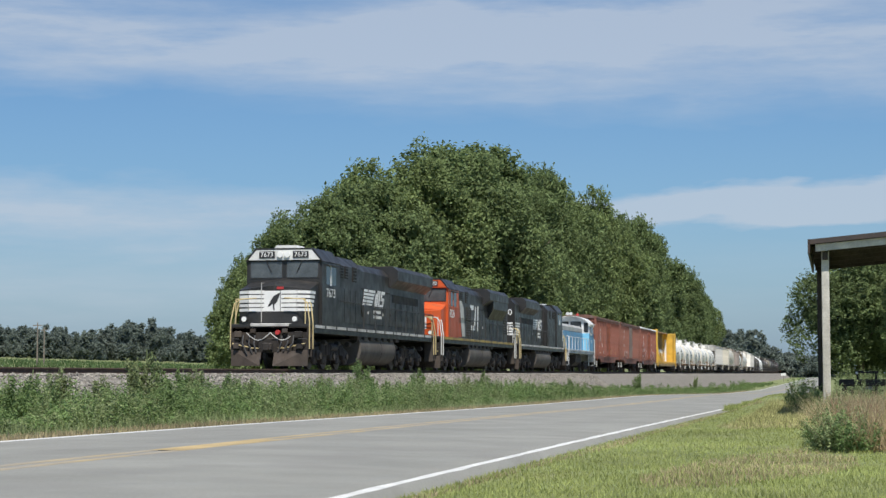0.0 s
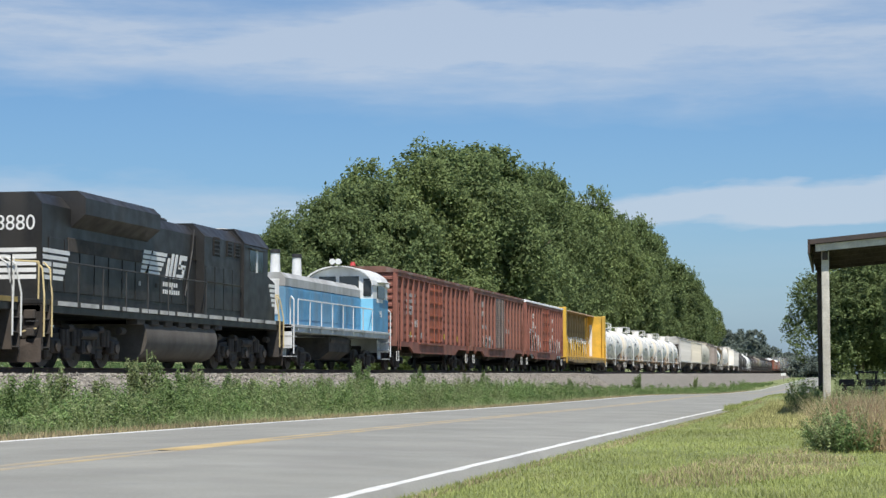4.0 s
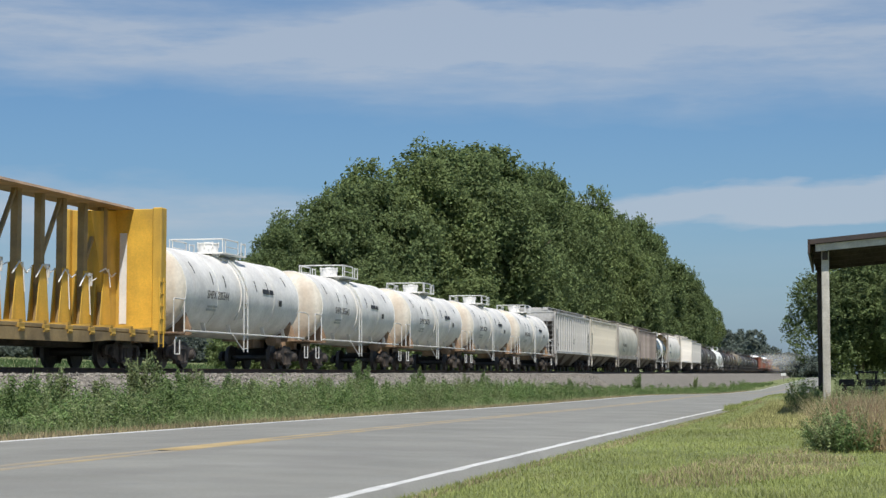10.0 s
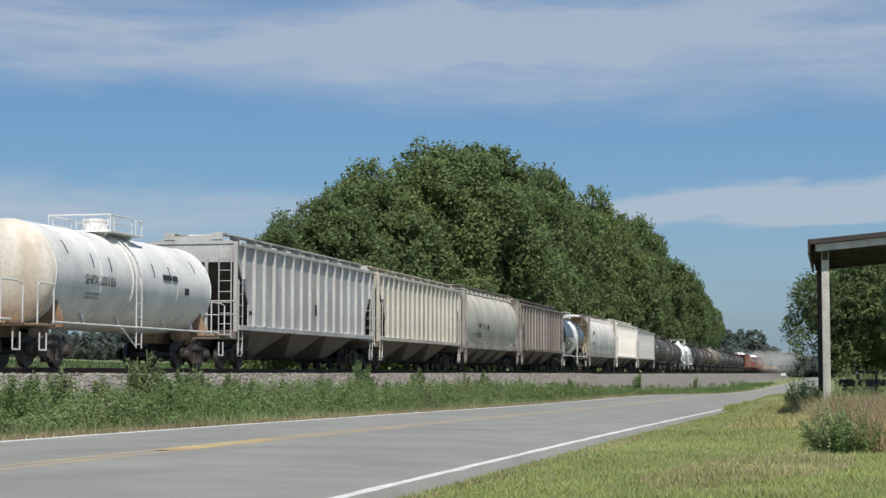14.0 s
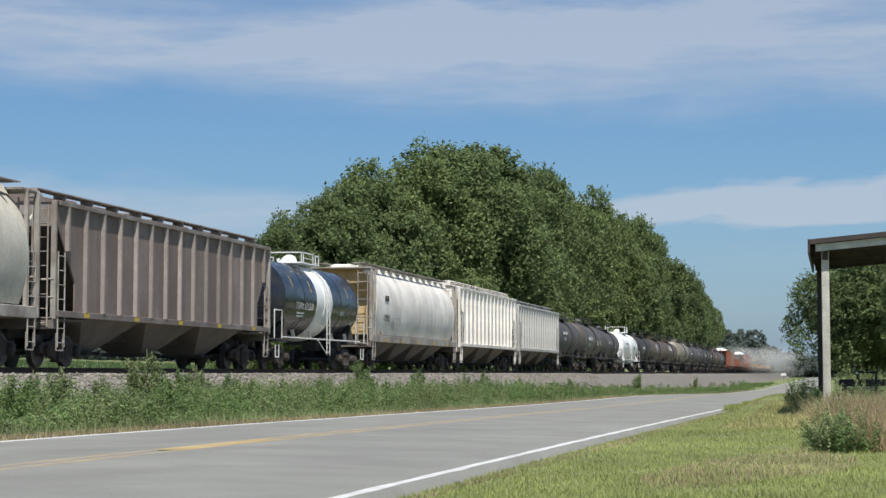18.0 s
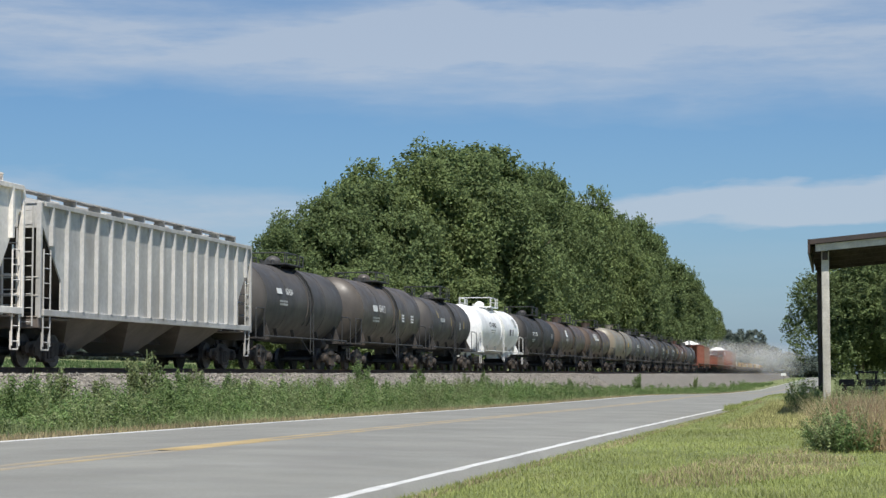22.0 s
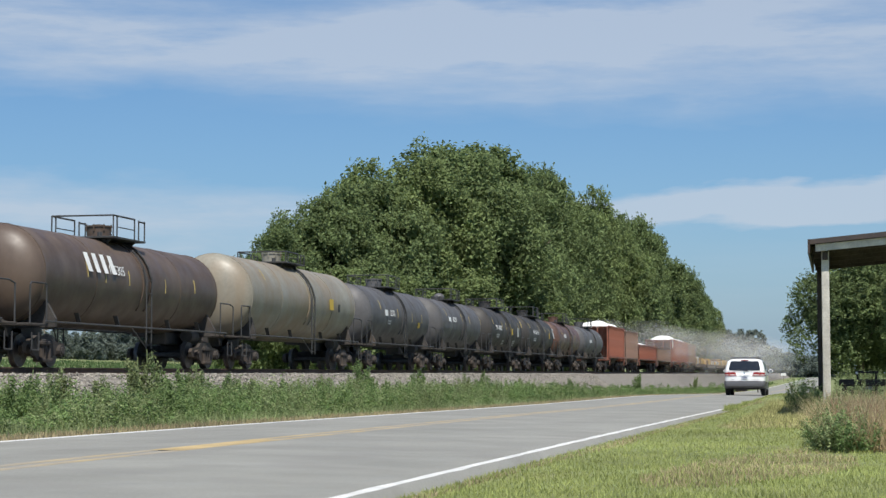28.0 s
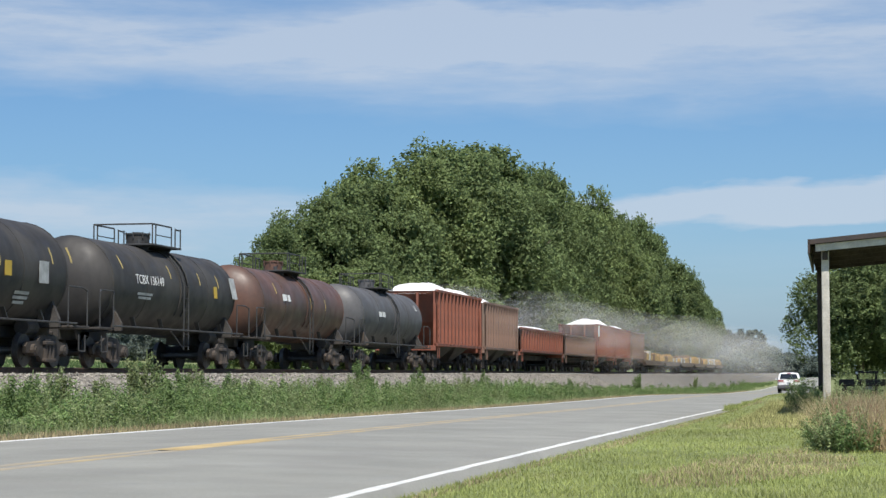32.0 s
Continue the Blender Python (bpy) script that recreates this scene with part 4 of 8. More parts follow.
def open_hopper(label, t0, t1, mat, z_top, load_mat, seed, posts=13, heap_h=0.55, slope_ends=True, panel=None):
    L = (t1 - t0) * SPEED
    car = thing("open_hopper", label, "open hopper", "cars of the train")
    e = L / 2 - 0.55
    for q in (-1, 1):
        part("side_sheet", prism(B(), [(-e + (1.1 if slope_ends else 0), 1.3), (e - (1.1 if slope_ends else 0), 1.3), (e - (0.4 if slope_ends else 0), z_top - 0.7), (e, z_top - 0.6), (e, z_top), (-e, z_top), (-e, z_top - 0.6), (-e + (0.4 if slope_ends else 0), z_top - 0.7)], *sorted((q * 1.46, q * 1.5)), "x"), mat, car)
        part("top_chord", box(B(), *sorted((q * 1.44, q * 1.6)), -e, e, z_top - 0.06, z_top + 0.06, 0.01), mat, car)
        part("side_sill", box(B(), *sorted((q * 1.42, q * 1.58)), -e, e, 1.18, 1.32, 0.01), mat, car)
        for i in range(posts):
            y = -e + 2 * e * (i + 0.5) / posts
            part("side_post", shared("side_post:%s:%.2f" % (mat.name, z_top), lambda: prism(B(), [(0, -0.06), (0.12, -0.04), (0.12, 0.04), (0, 0.06)], 1.3, z_top - 0.05, "z"), mat), None, car, at=pose(q * 1.5, y, 0, 0, 0, 0 if q > 0 else 180))
    if panel:
        part("sign_panel", box(B(), 1.62, 1.625, -e + 0.5, -e + 1.5, z_top - 1.0, z_top - 0.1), white_mark, car, "white rectangular panel")
    for s in (-1, 1):
        ee = s * e
        part("end_sheet", prism(B(), [(ee, z_top), (ee - s * 0.05, z_top), (ee - s * 0.9, z_top - 1.5), (ee - s * 2.2, 1.2), (ee - s * 2.1, 1.15), (ee - s * 0.85, z_top - 1.52)] if slope_ends else [(ee, z_top), (ee - s * 0.06, z_top), (ee - s * 0.06, 1.2), (ee, 1.2)], -1.46, 1.46, "x"), mat, car)
        for q in (-1, 1):
            part("corner_post", box(B(), *sorted((q * 1.36, q * 1.5)), *sorted((ee, ee - s * 0.12)), 1.1, z_top, 0.01), mat, car)
            part("end_post", box(B(), *sorted((q * 0.5, q * 0.62)), *sorted((ee, ee - s * 0.1)), 1.1, z_top - 0.1, 0.01), mat, car)
            ladder(car, q * 1.56, ee - s * 0.35, 0.6, z_top - 0.6, 0.38, mat)
        part("end_sill", box(B(), -1.5, 1.5, *sorted((ee + s * 0.1, ee - s * 0.15)), 0.95, 1.2, 0.02), mat, car)
        truck(car, s * (L / 2 - 2.0), 1.0)
        coupler(car, s * (L / 2 - 0.4))
    if slope_ends:
        hopper_chutes(car, L, L / 2 - 2.6, 1.35, under, 2)
    else:
        part("floor", box(B(), -1.46, 1.46, -e, e, 1.15, 1.25, 0.01), under, car)
    part("centre_sill", box(B(), -0.3, 0.3, -L / 2 + 0.5, L / 2 - 0.5, 0.72, 1.05, 0.02), under, car)
    bm = heap(2 * e - 0.1, 2.86, heap_h, seed)
    bmesh.ops.translate(bm, vec=(0, 0, z_top - 0.12), verts=bm.verts)
    load = tagged(part("load", bm, load_mat, car, "heaped white powdery load", smooth=True))
    CARS.append((car, (t0 + t1) / 2))
    return car


def flat_car(label, t0, t1, mat, seed):
    L = (t1 - t0) * SPEED
    r = random.Random(seed)
    car = thing("flat_car", label, "flat car", "cars of the train")
    part("deck", box(B(), -1.5, 1.5, -L / 2 + 0.5, L / 2 - 0.5, 1.05, 1.2, 0.02), mat, car)
    for q in (-1, 1):
        part("side_sill", prism(B(), [(-L / 2 + 0.5, 1.05), (-L / 2 + 3, 0.72), (L / 2 - 3, 0.72), (L / 2 - 0.5, 1.05)], *sorted((q * 1.38, q * 1.5)), "x"), mat, car)
    for s in (-1, 1):
        truck(car, s * (L / 2 - 2.2), 1.0)
        coupler(car, s * (L / 2 - 0.4))
    for i in range(int(L / 2.2) - 1):
        y = -L / 2 + 1.8 + i * 2.15
        m = r.choice((LUMBER, LUMBER, WRAP, STACK))
        h = r.uniform(0.25, 0.6)
        for k in range(3):
            part("wrapped_bundle", box(B(), -1.3 + 0.88 * k, -0.48 + 0.88 * k, y - 0.85, y + 0.85, 1.2, 1.2 + h * r.uniform(1.2, 2), 0.03), m, car)
    CARS.append((car, (t0 + t1) / 2))
    return car


LUMBER = material("lumber", (0.5, 0.32, 0.12), rough=0.8, var=0.2)
WRAP = material("pale_wrap", (0.55, 0.53, 0.48), rough=0.6, var=0.15)
STACK = material("brown_stack", (0.24, 0.15, 0.09), rough=0.8, var=0.25)


# ---- box cars ----
def box_car(label, t0, t1, mat, roof_mat, door_mat, graffiti=(), door="panels", z_eave=4.43, marks=(), door_at=0.0):
    L = (t1 - t0) * SPEED
    car = thing("box_car", label, "box car", "cars of the train")
    e = L / 2 - 0.62
    half = 1.5
    part("body", box(B(), -1.40, 1.40, -e + 0.06, e - 0.06, 1.12, z_eave, 0.02), mat, car)
    o = [(-1.56, z_eave - 0.08), (1.56, z_eave - 0.08), (1.56, z_eave + 0.02), (0.8, z_eave + 0.19), (-0.8, z_eave + 0.19), (-1.56, z_eave + 0.02)]
    part("roof", prism(B(), o, -e - 0.04, e + 0.04, "y"), roof_mat, car, "sheet metal roof")
    for i in range(13):
        y = -e + 2 * e * (i + 0.5) / 13
        part("roof_seam", shared("roof_seam:%s" % roof_mat.name, lambda: prism(B(), [(-1.55, z_eave + 0.04), (-0.8, z_eave + 0.22), (0.8, z_eave + 0.22), (1.55, z_eave + 0.04), (1.55, z_eave), (-1.55, z_eave)], -0.04, 0.04, "y"), roof_mat), None, car, at=pose(0, y, 0))
    for q in (-1, 1):
        part("top_rail", box(B(), *sorted((q * 1.40, q * 1.53)), -e, e, z_eave - 0.26, z_eave - 0.08, 0.01), mat, car)
        sill = [(-e, 1.06), (-e, 1.28), (e, 1.28), (e, 1.06), (e - 2.6, 1.06), (e - 3.4, 0.78), (-e + 3.4, 0.78), (-e + 2.6, 1.06)]
        part("side_sill", prism(B(), sill, *sorted((q * 1.40, q * 1.50)), "x"), mat, car)
        n = 6
        for s in (-1, 1):
            a, b = half, e - 0.08
            for i in range(n + 1):
                y = door_at + s * (a + (b - a) * i / n)
                part("side_post", shared("box_post:%s" % mat.name, lambda: prism(B(), [(0, -0.08), (0.11, -0.06), (0.11, 0.06), (0, 0.08)], 1.28, z_eave - 0.26, "z"), mat), None, car, at=pose(q * 1.42, y, 0, 0, 0, 0 if q > 0 else 180))
            for i in range(8):
                z = 1.5 + i * (z_eave - 1.8) / 7.6
                k = "bead:%s:%.2f" % (mat.name, b - a)
                part("side_bead", shared(k, lambda: box(B(), 0, 0.03, 0.05, b - a - 0.05, -0.11, 0.11, 0.02), mat), None, car, at=pose(q * 1.40, door_at + (a if s > 0 else -b) + (0 if q > 0 else b - a), z, 0, 0, 0 if q > 0 else 180))
        # door
        d = part("door", box(B(), *sorted((q * 1.43, q * 1.485)), door_at - half + 0.04, door_at + half - 0.04, 1.3, z_eave - 0.28, 0.01), door_mat, car, "sliding plug door")
        if door == "panels":
            for i in range(5):
                z = 1.42 + i * (z_eave - 1.75) / 4.4
                part("door_rib", box(B(), *sorted((q * 1.485, q * 1.53)), door_at - half + 0.08, door_at + half - 0.08, z - 0.045, z + 0.045, 0.012), door_mat, d)
        else:
            for i in range(19):
                z = 1.4 + i * (z_eave - 1.8) / 18.5
                part("door_rib", box(B(), *sorted((q * 1.485, q * 1.52)), door_at - half + 0.08, door_at + half - 0.08, z - 0.035, z + 0.035, 0.01), door_mat, d)
        for y in (door_at - half * 0.35, door_at + half * 0.35):
            part("lock_rod", cyl(B(), (q * 1.55, y, 1.3), (q * 1.55, y, z_eave - 0.3), 0.02, n=6), door_mat, d)
        part("door_track", box(B(), *sorted((q * 1.44, q * 1.58)), door_at - half - 2.2, door_at + half + 0.2, 1.2, 1.28, 0.01), mat, car)
    for s in (-1, 1):
        ee = s * (e - 0.06)
        for i in range(10):
            z = 1.38 + i * (z_eave - 1.72) / 9
            part("end_rib", shared("end_rib:%s" % mat.name, lambda: box(B(), -1.3, 1.3, -0.03, 0.06, -0.085, 0.085, 0.03), mat), None, car, at=pose(0, ee, z, 0, 0, 0 if s > 0 else 180))
        for q in (-1, 1):
            part("corner_post", box(B(), *sorted((q * 1.32, q * 1.46)), *sorted((ee - s * 0.05, ee + s * 0.09)), 1.1, z_eave - 0.05, 0.02), mat, car)
            ladder(car, q * 1.54, ee - s * 0.32, 0.9, 3.0, 0.4, mat)
            stirrup(car, q * 1.46, ee - s * 0.32, white_pipe)
        part("end_sill", box(B(), -1.45, 1.45, *sorted((ee, ee + s * 0.14)), 1.05, 1.3, 0.02), mat, car)
        ladder(car, 1.0 * s, ee + s * 0.14, 1.1, z_eave - 0.9, 0.42, mat, name="end_ladder", across="x")
        truck(car, s * (L / 2 - 2.25), 1.05)
        coupler(car, s * (L / 2 - 0.5))
    part("centre_sill", box(box(B(), -0.33, 0.33, -L / 2 + 0.5, L / 2 - 0.5, 0.7, 1.1, 0.02), -1.2, 1.2, -2.4, 2.4, 0.82, 1.1, 0.02), under, car)
    part("brake_reservoir", cyl(B(), (0.9, -1.6, 0.8), (0.9, -0.5, 0.8), 0.2, n=12), under, car)
    for body, size, y, z, m in marks:
        if body.startswith("|"):
            bars(car, [[k for w in r.split() for k in ([0.07] * max(int(float(w) / 0.12), 1))] for r in body[1:].split("/")], 1.448, y, z, m, size)
        elif body.startswith("#"):
            part("placard", box(B(), 1.448, 1.454, y - size / 2, y + size / 2, z - size * 0.6, z + size * 0.6), m, car)
        else:
            letters(car, body, size * 1.35, 1.455, y, z, m)
    for seed, y0, y1, z0, z1 in graffiti:
        r = random.Random(seed)
        for m, count, x in ((PAINT_GREY, 34, 1.450), (white_mark, 56, 1.456), (black_mark, 18, 1.461)):
            bm = B()
            for k in range(count):
                y, z = r.uniform(y0, y1), r.uniform(z0, z1)
                w, h = r.uniform(0.14, 0.34), r.uniform(0.10, 0.42) * (z1 - z0) / 1.3
                if m is black_mark:
                    w, h = r.uniform(0.04, 0.08), h * 0.9
                if m is white_mark:
                    w = r.uniform(0.08, 0.2)
                lean = r.uniform(-0.18, 0.18)
                o = []
                for j in range(10):
                    a = j * 0.628
                    o.append((y + w * math.cos(a) * r.uniform(0.7, 1.1) + lean * math.sin(a), max(z + h * math.sin(a), 0.82)))
                prism(bm, o, x, x + 0.003, "x")
            part("graffiti", bm, m, car, "spray-painted graffiti strokes")
        over = {white_mark: B(), PAINT_GREY: B(), black_mark: B()}
        for sgn in (-1, 1):
            for i in range(7):
                yp = door_at + sgn * (half + (e - 0.08 - half) * i / 6)
                if y0 - 0.1 < yp < y1 + 0.1:
                    for m, count in ((PAINT_GREY, 2), (white_mark, 3), (black_mark, 1)):
                        for k in range(count):
                            zc, hh = r.uniform(max(z0, 1.35), z1 - 0.1), r.uniform(0.06, 0.2) * (0.5 if m is black_mark else 1.0)
                            lay = 1.5315 + (0.001 if m is white_mark else 0.002 if m is black_mark else 0)
                            prism(over[m], [(yp - 0.058, zc - hh), (yp + 0.058, zc - hh + r.uniform(-0.05, 0.05)), (yp + 0.058, zc + hh), (yp - 0.058, zc + hh + r.uniform(-0.05, 0.05))], lay, lay + 0.0005, "x")
        for m, bm in over.items():
            part("graffiti", bm, m, car, "spray-painted graffiti strokes")
    CARS.append((car, (t0 + t1) / 2))
    return car


PAINT_GREY = material("spray_grey", (0.42, 0.43, 0.42), rough=0.6, var=0.3, scale=3)


# ---- centre-beam flat car ----
def centre_beam_car(label, t0, t1, mat, top_mat, chord_mat):
    L = (t1 - t0) * SPEED
    car = thing("centre_beam_car", label, "flat car", "cars of the train")
    e = L / 2 - 0.62
    zt, deck = 4.62, 1.08
    for s in (-1, 1):
        y0, y1 = s * e, s * (e - 0.16)
        part("bulkhead", box(B(), -1.5, 1.5, *sorted((y0, y1)), deck, zt, 0.02), mat, car, "solid yellow end bulkhead")
        for q in (-1, 1):
            part("bulkhead_post", box(B(), *sorted((q * 1.28, q * 1.56)), *sorted((y0 + s * 0.06, y1 - s * 0.22)), deck - 0.1, zt + 0.02, 0.03), mat, car)
        for i in range(7):
            z = deck + 0.4 + i * 0.5
            part("bulkhead_rib", box(B(), -1.25, 1.25, *sorted((y0, y0 + s * 0.1)), z - 0.08, z + 0.08, 0.02), mat, car)
        part("bulkhead_web", prism(B(), [(y1, zt - 0.05), (y1 - s * 1.9, zt - 0.2), (y1 - s * 0.55, deck + 0.1), (y1, deck)], -0.09, 0.09, "x"), mat, car)
        truck(car, s * (L / 2 - 2.6), 1.0)
        coupler(car, s * (L / 2 - 0.4))
        ladder(car, 1.57, s * (e - 0.35), 0.6, 2.6, 0.36, mat)
        part("reflective_stripe", box(B(), 0.2, 0.42, *sorted((y1 - s * 0.004, y1 - s * 0.01)), deck + 0.2, zt - 0.7), white_mark, car)
    part("top_chord", prism(B(), [(-0.62, zt - 0.02), (0.62, zt - 0.02), (0.56, zt + 0.06), (-0.56, zt + 0.06)], -e, e, "y"), chord_mat, car, "dull tan-brown top chord")
    part("deck", box(B(), -1.48, 1.48, -e, e, deck - 0.1, deck, 0.01), top_mat, car)
    n = 16
    for i in range(n):
        y = -e + 2 * e * (i + 0.7) / (n + 0.4)
        part("centre_post", shared("cb_post", lambda: box(B(), -0.10, 0.10, -0.13, 0.13, deck, zt, 0.01), top_mat), None, car, at=pose(0, y, 0))
        part("wedge_plate", shared("cb_wedge", lambda: prism(B(), [(-0.42, deck), (0.42, deck), (0.16, 2.7), (-0.16, 2.7)], 0.10, 0.13, "x"), mat), None, car, at=pose(0, y, 0))
        part("wedge_plate", shared("cb_wedge", None, mat), None, car, at=pose(0, y, 0, 0, 0, 180))
        part("riser", shared("cb_riser", lambda: prism(B(), [(-1.5, deck), (1.5, deck), (1.5, deck + 0.07), (0.1, deck + 0.02), (-0.1, deck + 0.02), (-1.5, deck + 0.07)], -0.09, 0.09, "y"), mat), None, car, at=pose(0, y, 0))
        part("winch", shared("cb_winch", lambda: box(cyl(B(), (1.5, -0.13, deck - 0.16), (1.5, 0.13, deck - 0.16), 0.06, n=8), 1.44, 1.54, -0.16, 0.16, deck - 0.13, deck - 0.02, 0.01), mat), None, car, at=pose(0, y, 0))
        if i < n - 1 and i % 2 == 0:
            dy = 2 * e / (n + 0.4)
            part("diagonal", prism(B(), [(y + 0.05, 2.9), (y + 0.17, 2.9), (y + dy - 0.02, zt), (y + dy - 0.14, zt)], -0.05, 0.05, "x"), top_mat, car)
        r = random.Random(i)
        strap_z = 2.75 + r.uniform(-0.15, 0.1)
        bm = B()
        rail_line(bm, [(0.15, y - 0.5, strap_z - r.uniform(0.1, 0.5)), (0.16, y - 0.1, strap_z), (0.17, y + 0.3, strap_z - r.uniform(0.0, 0.3)), (0.16, y + 0.62, strap_z - 0.1)], 0.022, 5)
        rail_line(bm, [(0.16, y + 0.1, strap_z), (0.2, y + 0.14, strap_z - r.uniform(0.4, 1.2))], 0.018, 5)
        if i % 2 == 0:
            box(bm, 0.16, 0.2, y + 0.0, y + 0.26, strap_z - 0.06, strap_z + 0.02)
            box(bm, 0.16, 0.2, y + 0.2, y + 0.27, strap_z - 0.34, strap_z)
        part("tie_strap", bm, white_mark, car, "loose white tie-down straps")
    for q in (-1, 1):
        part("side_sill", prism(B(), [(-e, deck - 0.12), (e, deck - 0.12), (e, deck - 0.34), (e - 4, deck - 0.34), (e - 5.5, deck - 0.42), (-e + 5.5, deck - 0.42), (-e + 4, deck - 0.34), (-e, deck - 0.34)], *sorted((q * 1.36, q * 1.5)), "x"), top_mat, car)
    part("centre_sill", box(B(), -0.35, 0.35, -L / 2 + 0.5, L / 2 - 0.5, 0.55, deck - 0.05, 0.02), under, car)
    CARS.append((car, (t0 + t1) / 2))
    return car


# ---- locomotives ----
ns_black = material("loco_black", (0.024, 0.0235, 0.023), rough=0.45, var=0.25, scale=0.9, fine=12, dirt=(0.06, 0.053, 0.046), dirt_amount=0.25, streak=True)
ns_under = material("loco_underside", (0.055, 0.049, 0.044), rough=0.85, var=0.3, scale=2, dirt=(0.10, 0.075, 0.055), dirt_amount=0.45)
tank_grey = material("fuel_tank_grey", (0.12, 0.108, 0.094), rough=0.8, var=0.2, scale=1.5, dirt=(0.07, 0.06, 0.05), dirt_amount=0.4, streak=True)
cn_orange = material("loco_orange", (0.62, 0.10, 0.022), rough=0.45, var=0.12, scale=1, dirt=(0.3, 0.12, 0.06), dirt_amount=0.2, streak=True)
cn_red = material("loco_side_red", (0.42, 0.085, 0.035), rough=0.55, var=0.15, scale=1, dirt=(0.2, 0.1, 0.06), dirt_amount=0.3, streak=True)
cn_stripe = material("loco_stripe_grey", (0.55, 0.55, 0.52), rough=0.55, var=0.12)
sill_yellow = material("sill_yellow", (0.42, 0.30, 0.08), rough=0.6, var=0.2, dirt=GRIME, dirt_amount=0.4)
sill_white = material("sill_white", (0.55, 0.54, 0.51), rough=0.6, var=0.15, dirt=GRIME, dirt_amount=0.25)
lamp_glass = material("lamp_glass", (0.85, 0.85, 0.82), rough=0.2, var=0.03)
red_paint = material("red_paint", (0.45, 0.04, 0.04), rough=0.5, var=0.1)
blue_paint = material("switcher_blue", (0.10, 0.30, 0.50), rough=0.55, var=0.16, scale=1.2, dirt=(0.17, 0.24, 0.30), dirt_amount=0.35, streak=True)
light_blue = material("switcher_light_blue", (0.22, 0.55, 0.75), rough=0.5, var=0.08)
loco_white = material("switcher_white", (0.70, 0.71, 0.70), rough=0.5, var=0.1, dirt=(0.3, 0.28, 0.25), dirt_amount=0.25, streak=True)
grey_paint = material("switcher_grey", (0.45, 0.46, 0.46), rough=0.6, var=0.12, dirt=(0.25, 0.24, 0.22), dirt_amount=0.4, streak=True)
pale_sill = material("pale_grey_sill", (0.50, 0.53, 0.55), rough=0.6, var=0.12, dirt=GRIME, dirt_amount=0.3)


def loco_truck_frame():
    bm = B()
    box(bm, 0.84, 0.94, -2.35, 2.35, 0.42, 0.98, 0.02)
    for y in (-2.2, -1.0, 1.0, 2.2):
        box(bm, 1.0, 1.16, y - 0.2, y + 0.2, 0.2, 0.5, 0.05)
    cyl(bm, (1.2, -0.5, 0.86), (1.2, 0.5, 0.86), 0.13, n=10)
    o = [(-2.45, 0.62), (-2.3, 0.82), (-1.2, 0.92), (1.2, 0.92), (2.3, 0.82), (2.45, 0.62), (2.4, 0.42), (2.05, 0.42), (1.9, 0.62), (1.35, 0.64), (1.2, 0.36), (0.55, 0.36), (0.4, 0.62), (-0.4, 0.62), (-0.55, 0.36), (-1.2, 0.36), (-1.35, 0.64), (-1.9, 0.62), (-2.05, 0.42), (-2.4, 0.42)]
    prism(bm, o, 0.95, 1.12, "x")
    for y in (-1.95, 0.0, 1.95):
        box(bm, 1.02, 1.24, y - 0.26, y + 0.26, 0.36, 0.74, 0.04)
        cyl(bm, (1.24, y, 0.53), (1.30, y, 0.53), 0.14, n=12)
    for y in (-1.35, -0.62, 0.62, 1.35):
        for d in (-0.13, 0.13):
            cyl(bm, (1.16, y + d, 0.56), (1.16, y + d, 0.98), 0.085, n=8)
    for y in (-2.55, 2.55, -0.98, 0.98):
        cyl(bm, (1.14, y - 0.16, 1.02), (1.14, y + 0.16, 1.02), 0.1, n=10)
    return bm


def loco_truck(car, y):
    t = part("truck", shared("loco_bolster", lambda: box(B(), -0.95, 0.95, -2.3, 2.3, 0.5, 1.05, 0.04), ns_under), None, car, "three-axle power truck", at=pose(0, y, 0))
    part("side_frame", shared("loco_frame:r", loco_truck_frame, ns_under), None, t)
    part("side_frame", shared("loco_frame:l", lambda: mirrored(loco_truck_frame), ns_under), None, t)
    for d in (-1.95, 0.0, 1.95):
        wheelset(t, d, 0.53)


def steps(car, y, s, mat, rail_mat):
    """Corner steps with their bent hand rails at an end of a locomotive."""
    for q in (-1, 1):
        bm = B()
        for k, z in enumerate((0.5, 0.85, 1.2)):
            box(bm, *sorted((q * (1.16 - 0.05 * k), q * 1.50)), *sorted((y, y - s * 0.42)), z - 0.03, z, 0.004)
        box(bm, *sorted((q * 1.08, q * 1.50)), *sorted((y, y - s * 0.03)), 0.42, 1.6)
        box(bm, *sorted((q * 1.08, q * 1.50)), *sorted((y - s * 0.40, y - s * 0.44)), 0.42, 1.6)
        box(bm, *sorted((q * 1.06, q * 1.10)), *sorted((y, y - s * 0.44)), 0.42, 1.6)
        part("corner_step", bm, mat, car)
        for d in (0.0, 0.46):
            part("step_handrail", rail_line(B(), [(q * 1.53, y - s * d, 0.75), (q * 1.53, y - s * d, 1.75), (q * 1.42, y - s * (d + 0.1), 2.45), (q * 1.2, y - s * (d + 0.2), 2.62)], 0.024), rail_mat, car, "bent hand rail at the steps")


def walkway_rail(car, y0, y1, mat, z=1.68, n=8):
    for q in (-1, 1):
        bm = B()
        for i in range(n):
            y = y0 + (y1 - y0) * i / (n - 1)
            cyl(bm, (q * 1.5, y, z - 0.15), (q * 1.5, y, z + 0.98), 0.02, n=6)
        rail_line(bm, [(q * 1.5, y0, z + 0.98), (q * 1.5, y1, z + 0.98)], 0.022)
        part("walkway_rail", bm, mat, car)


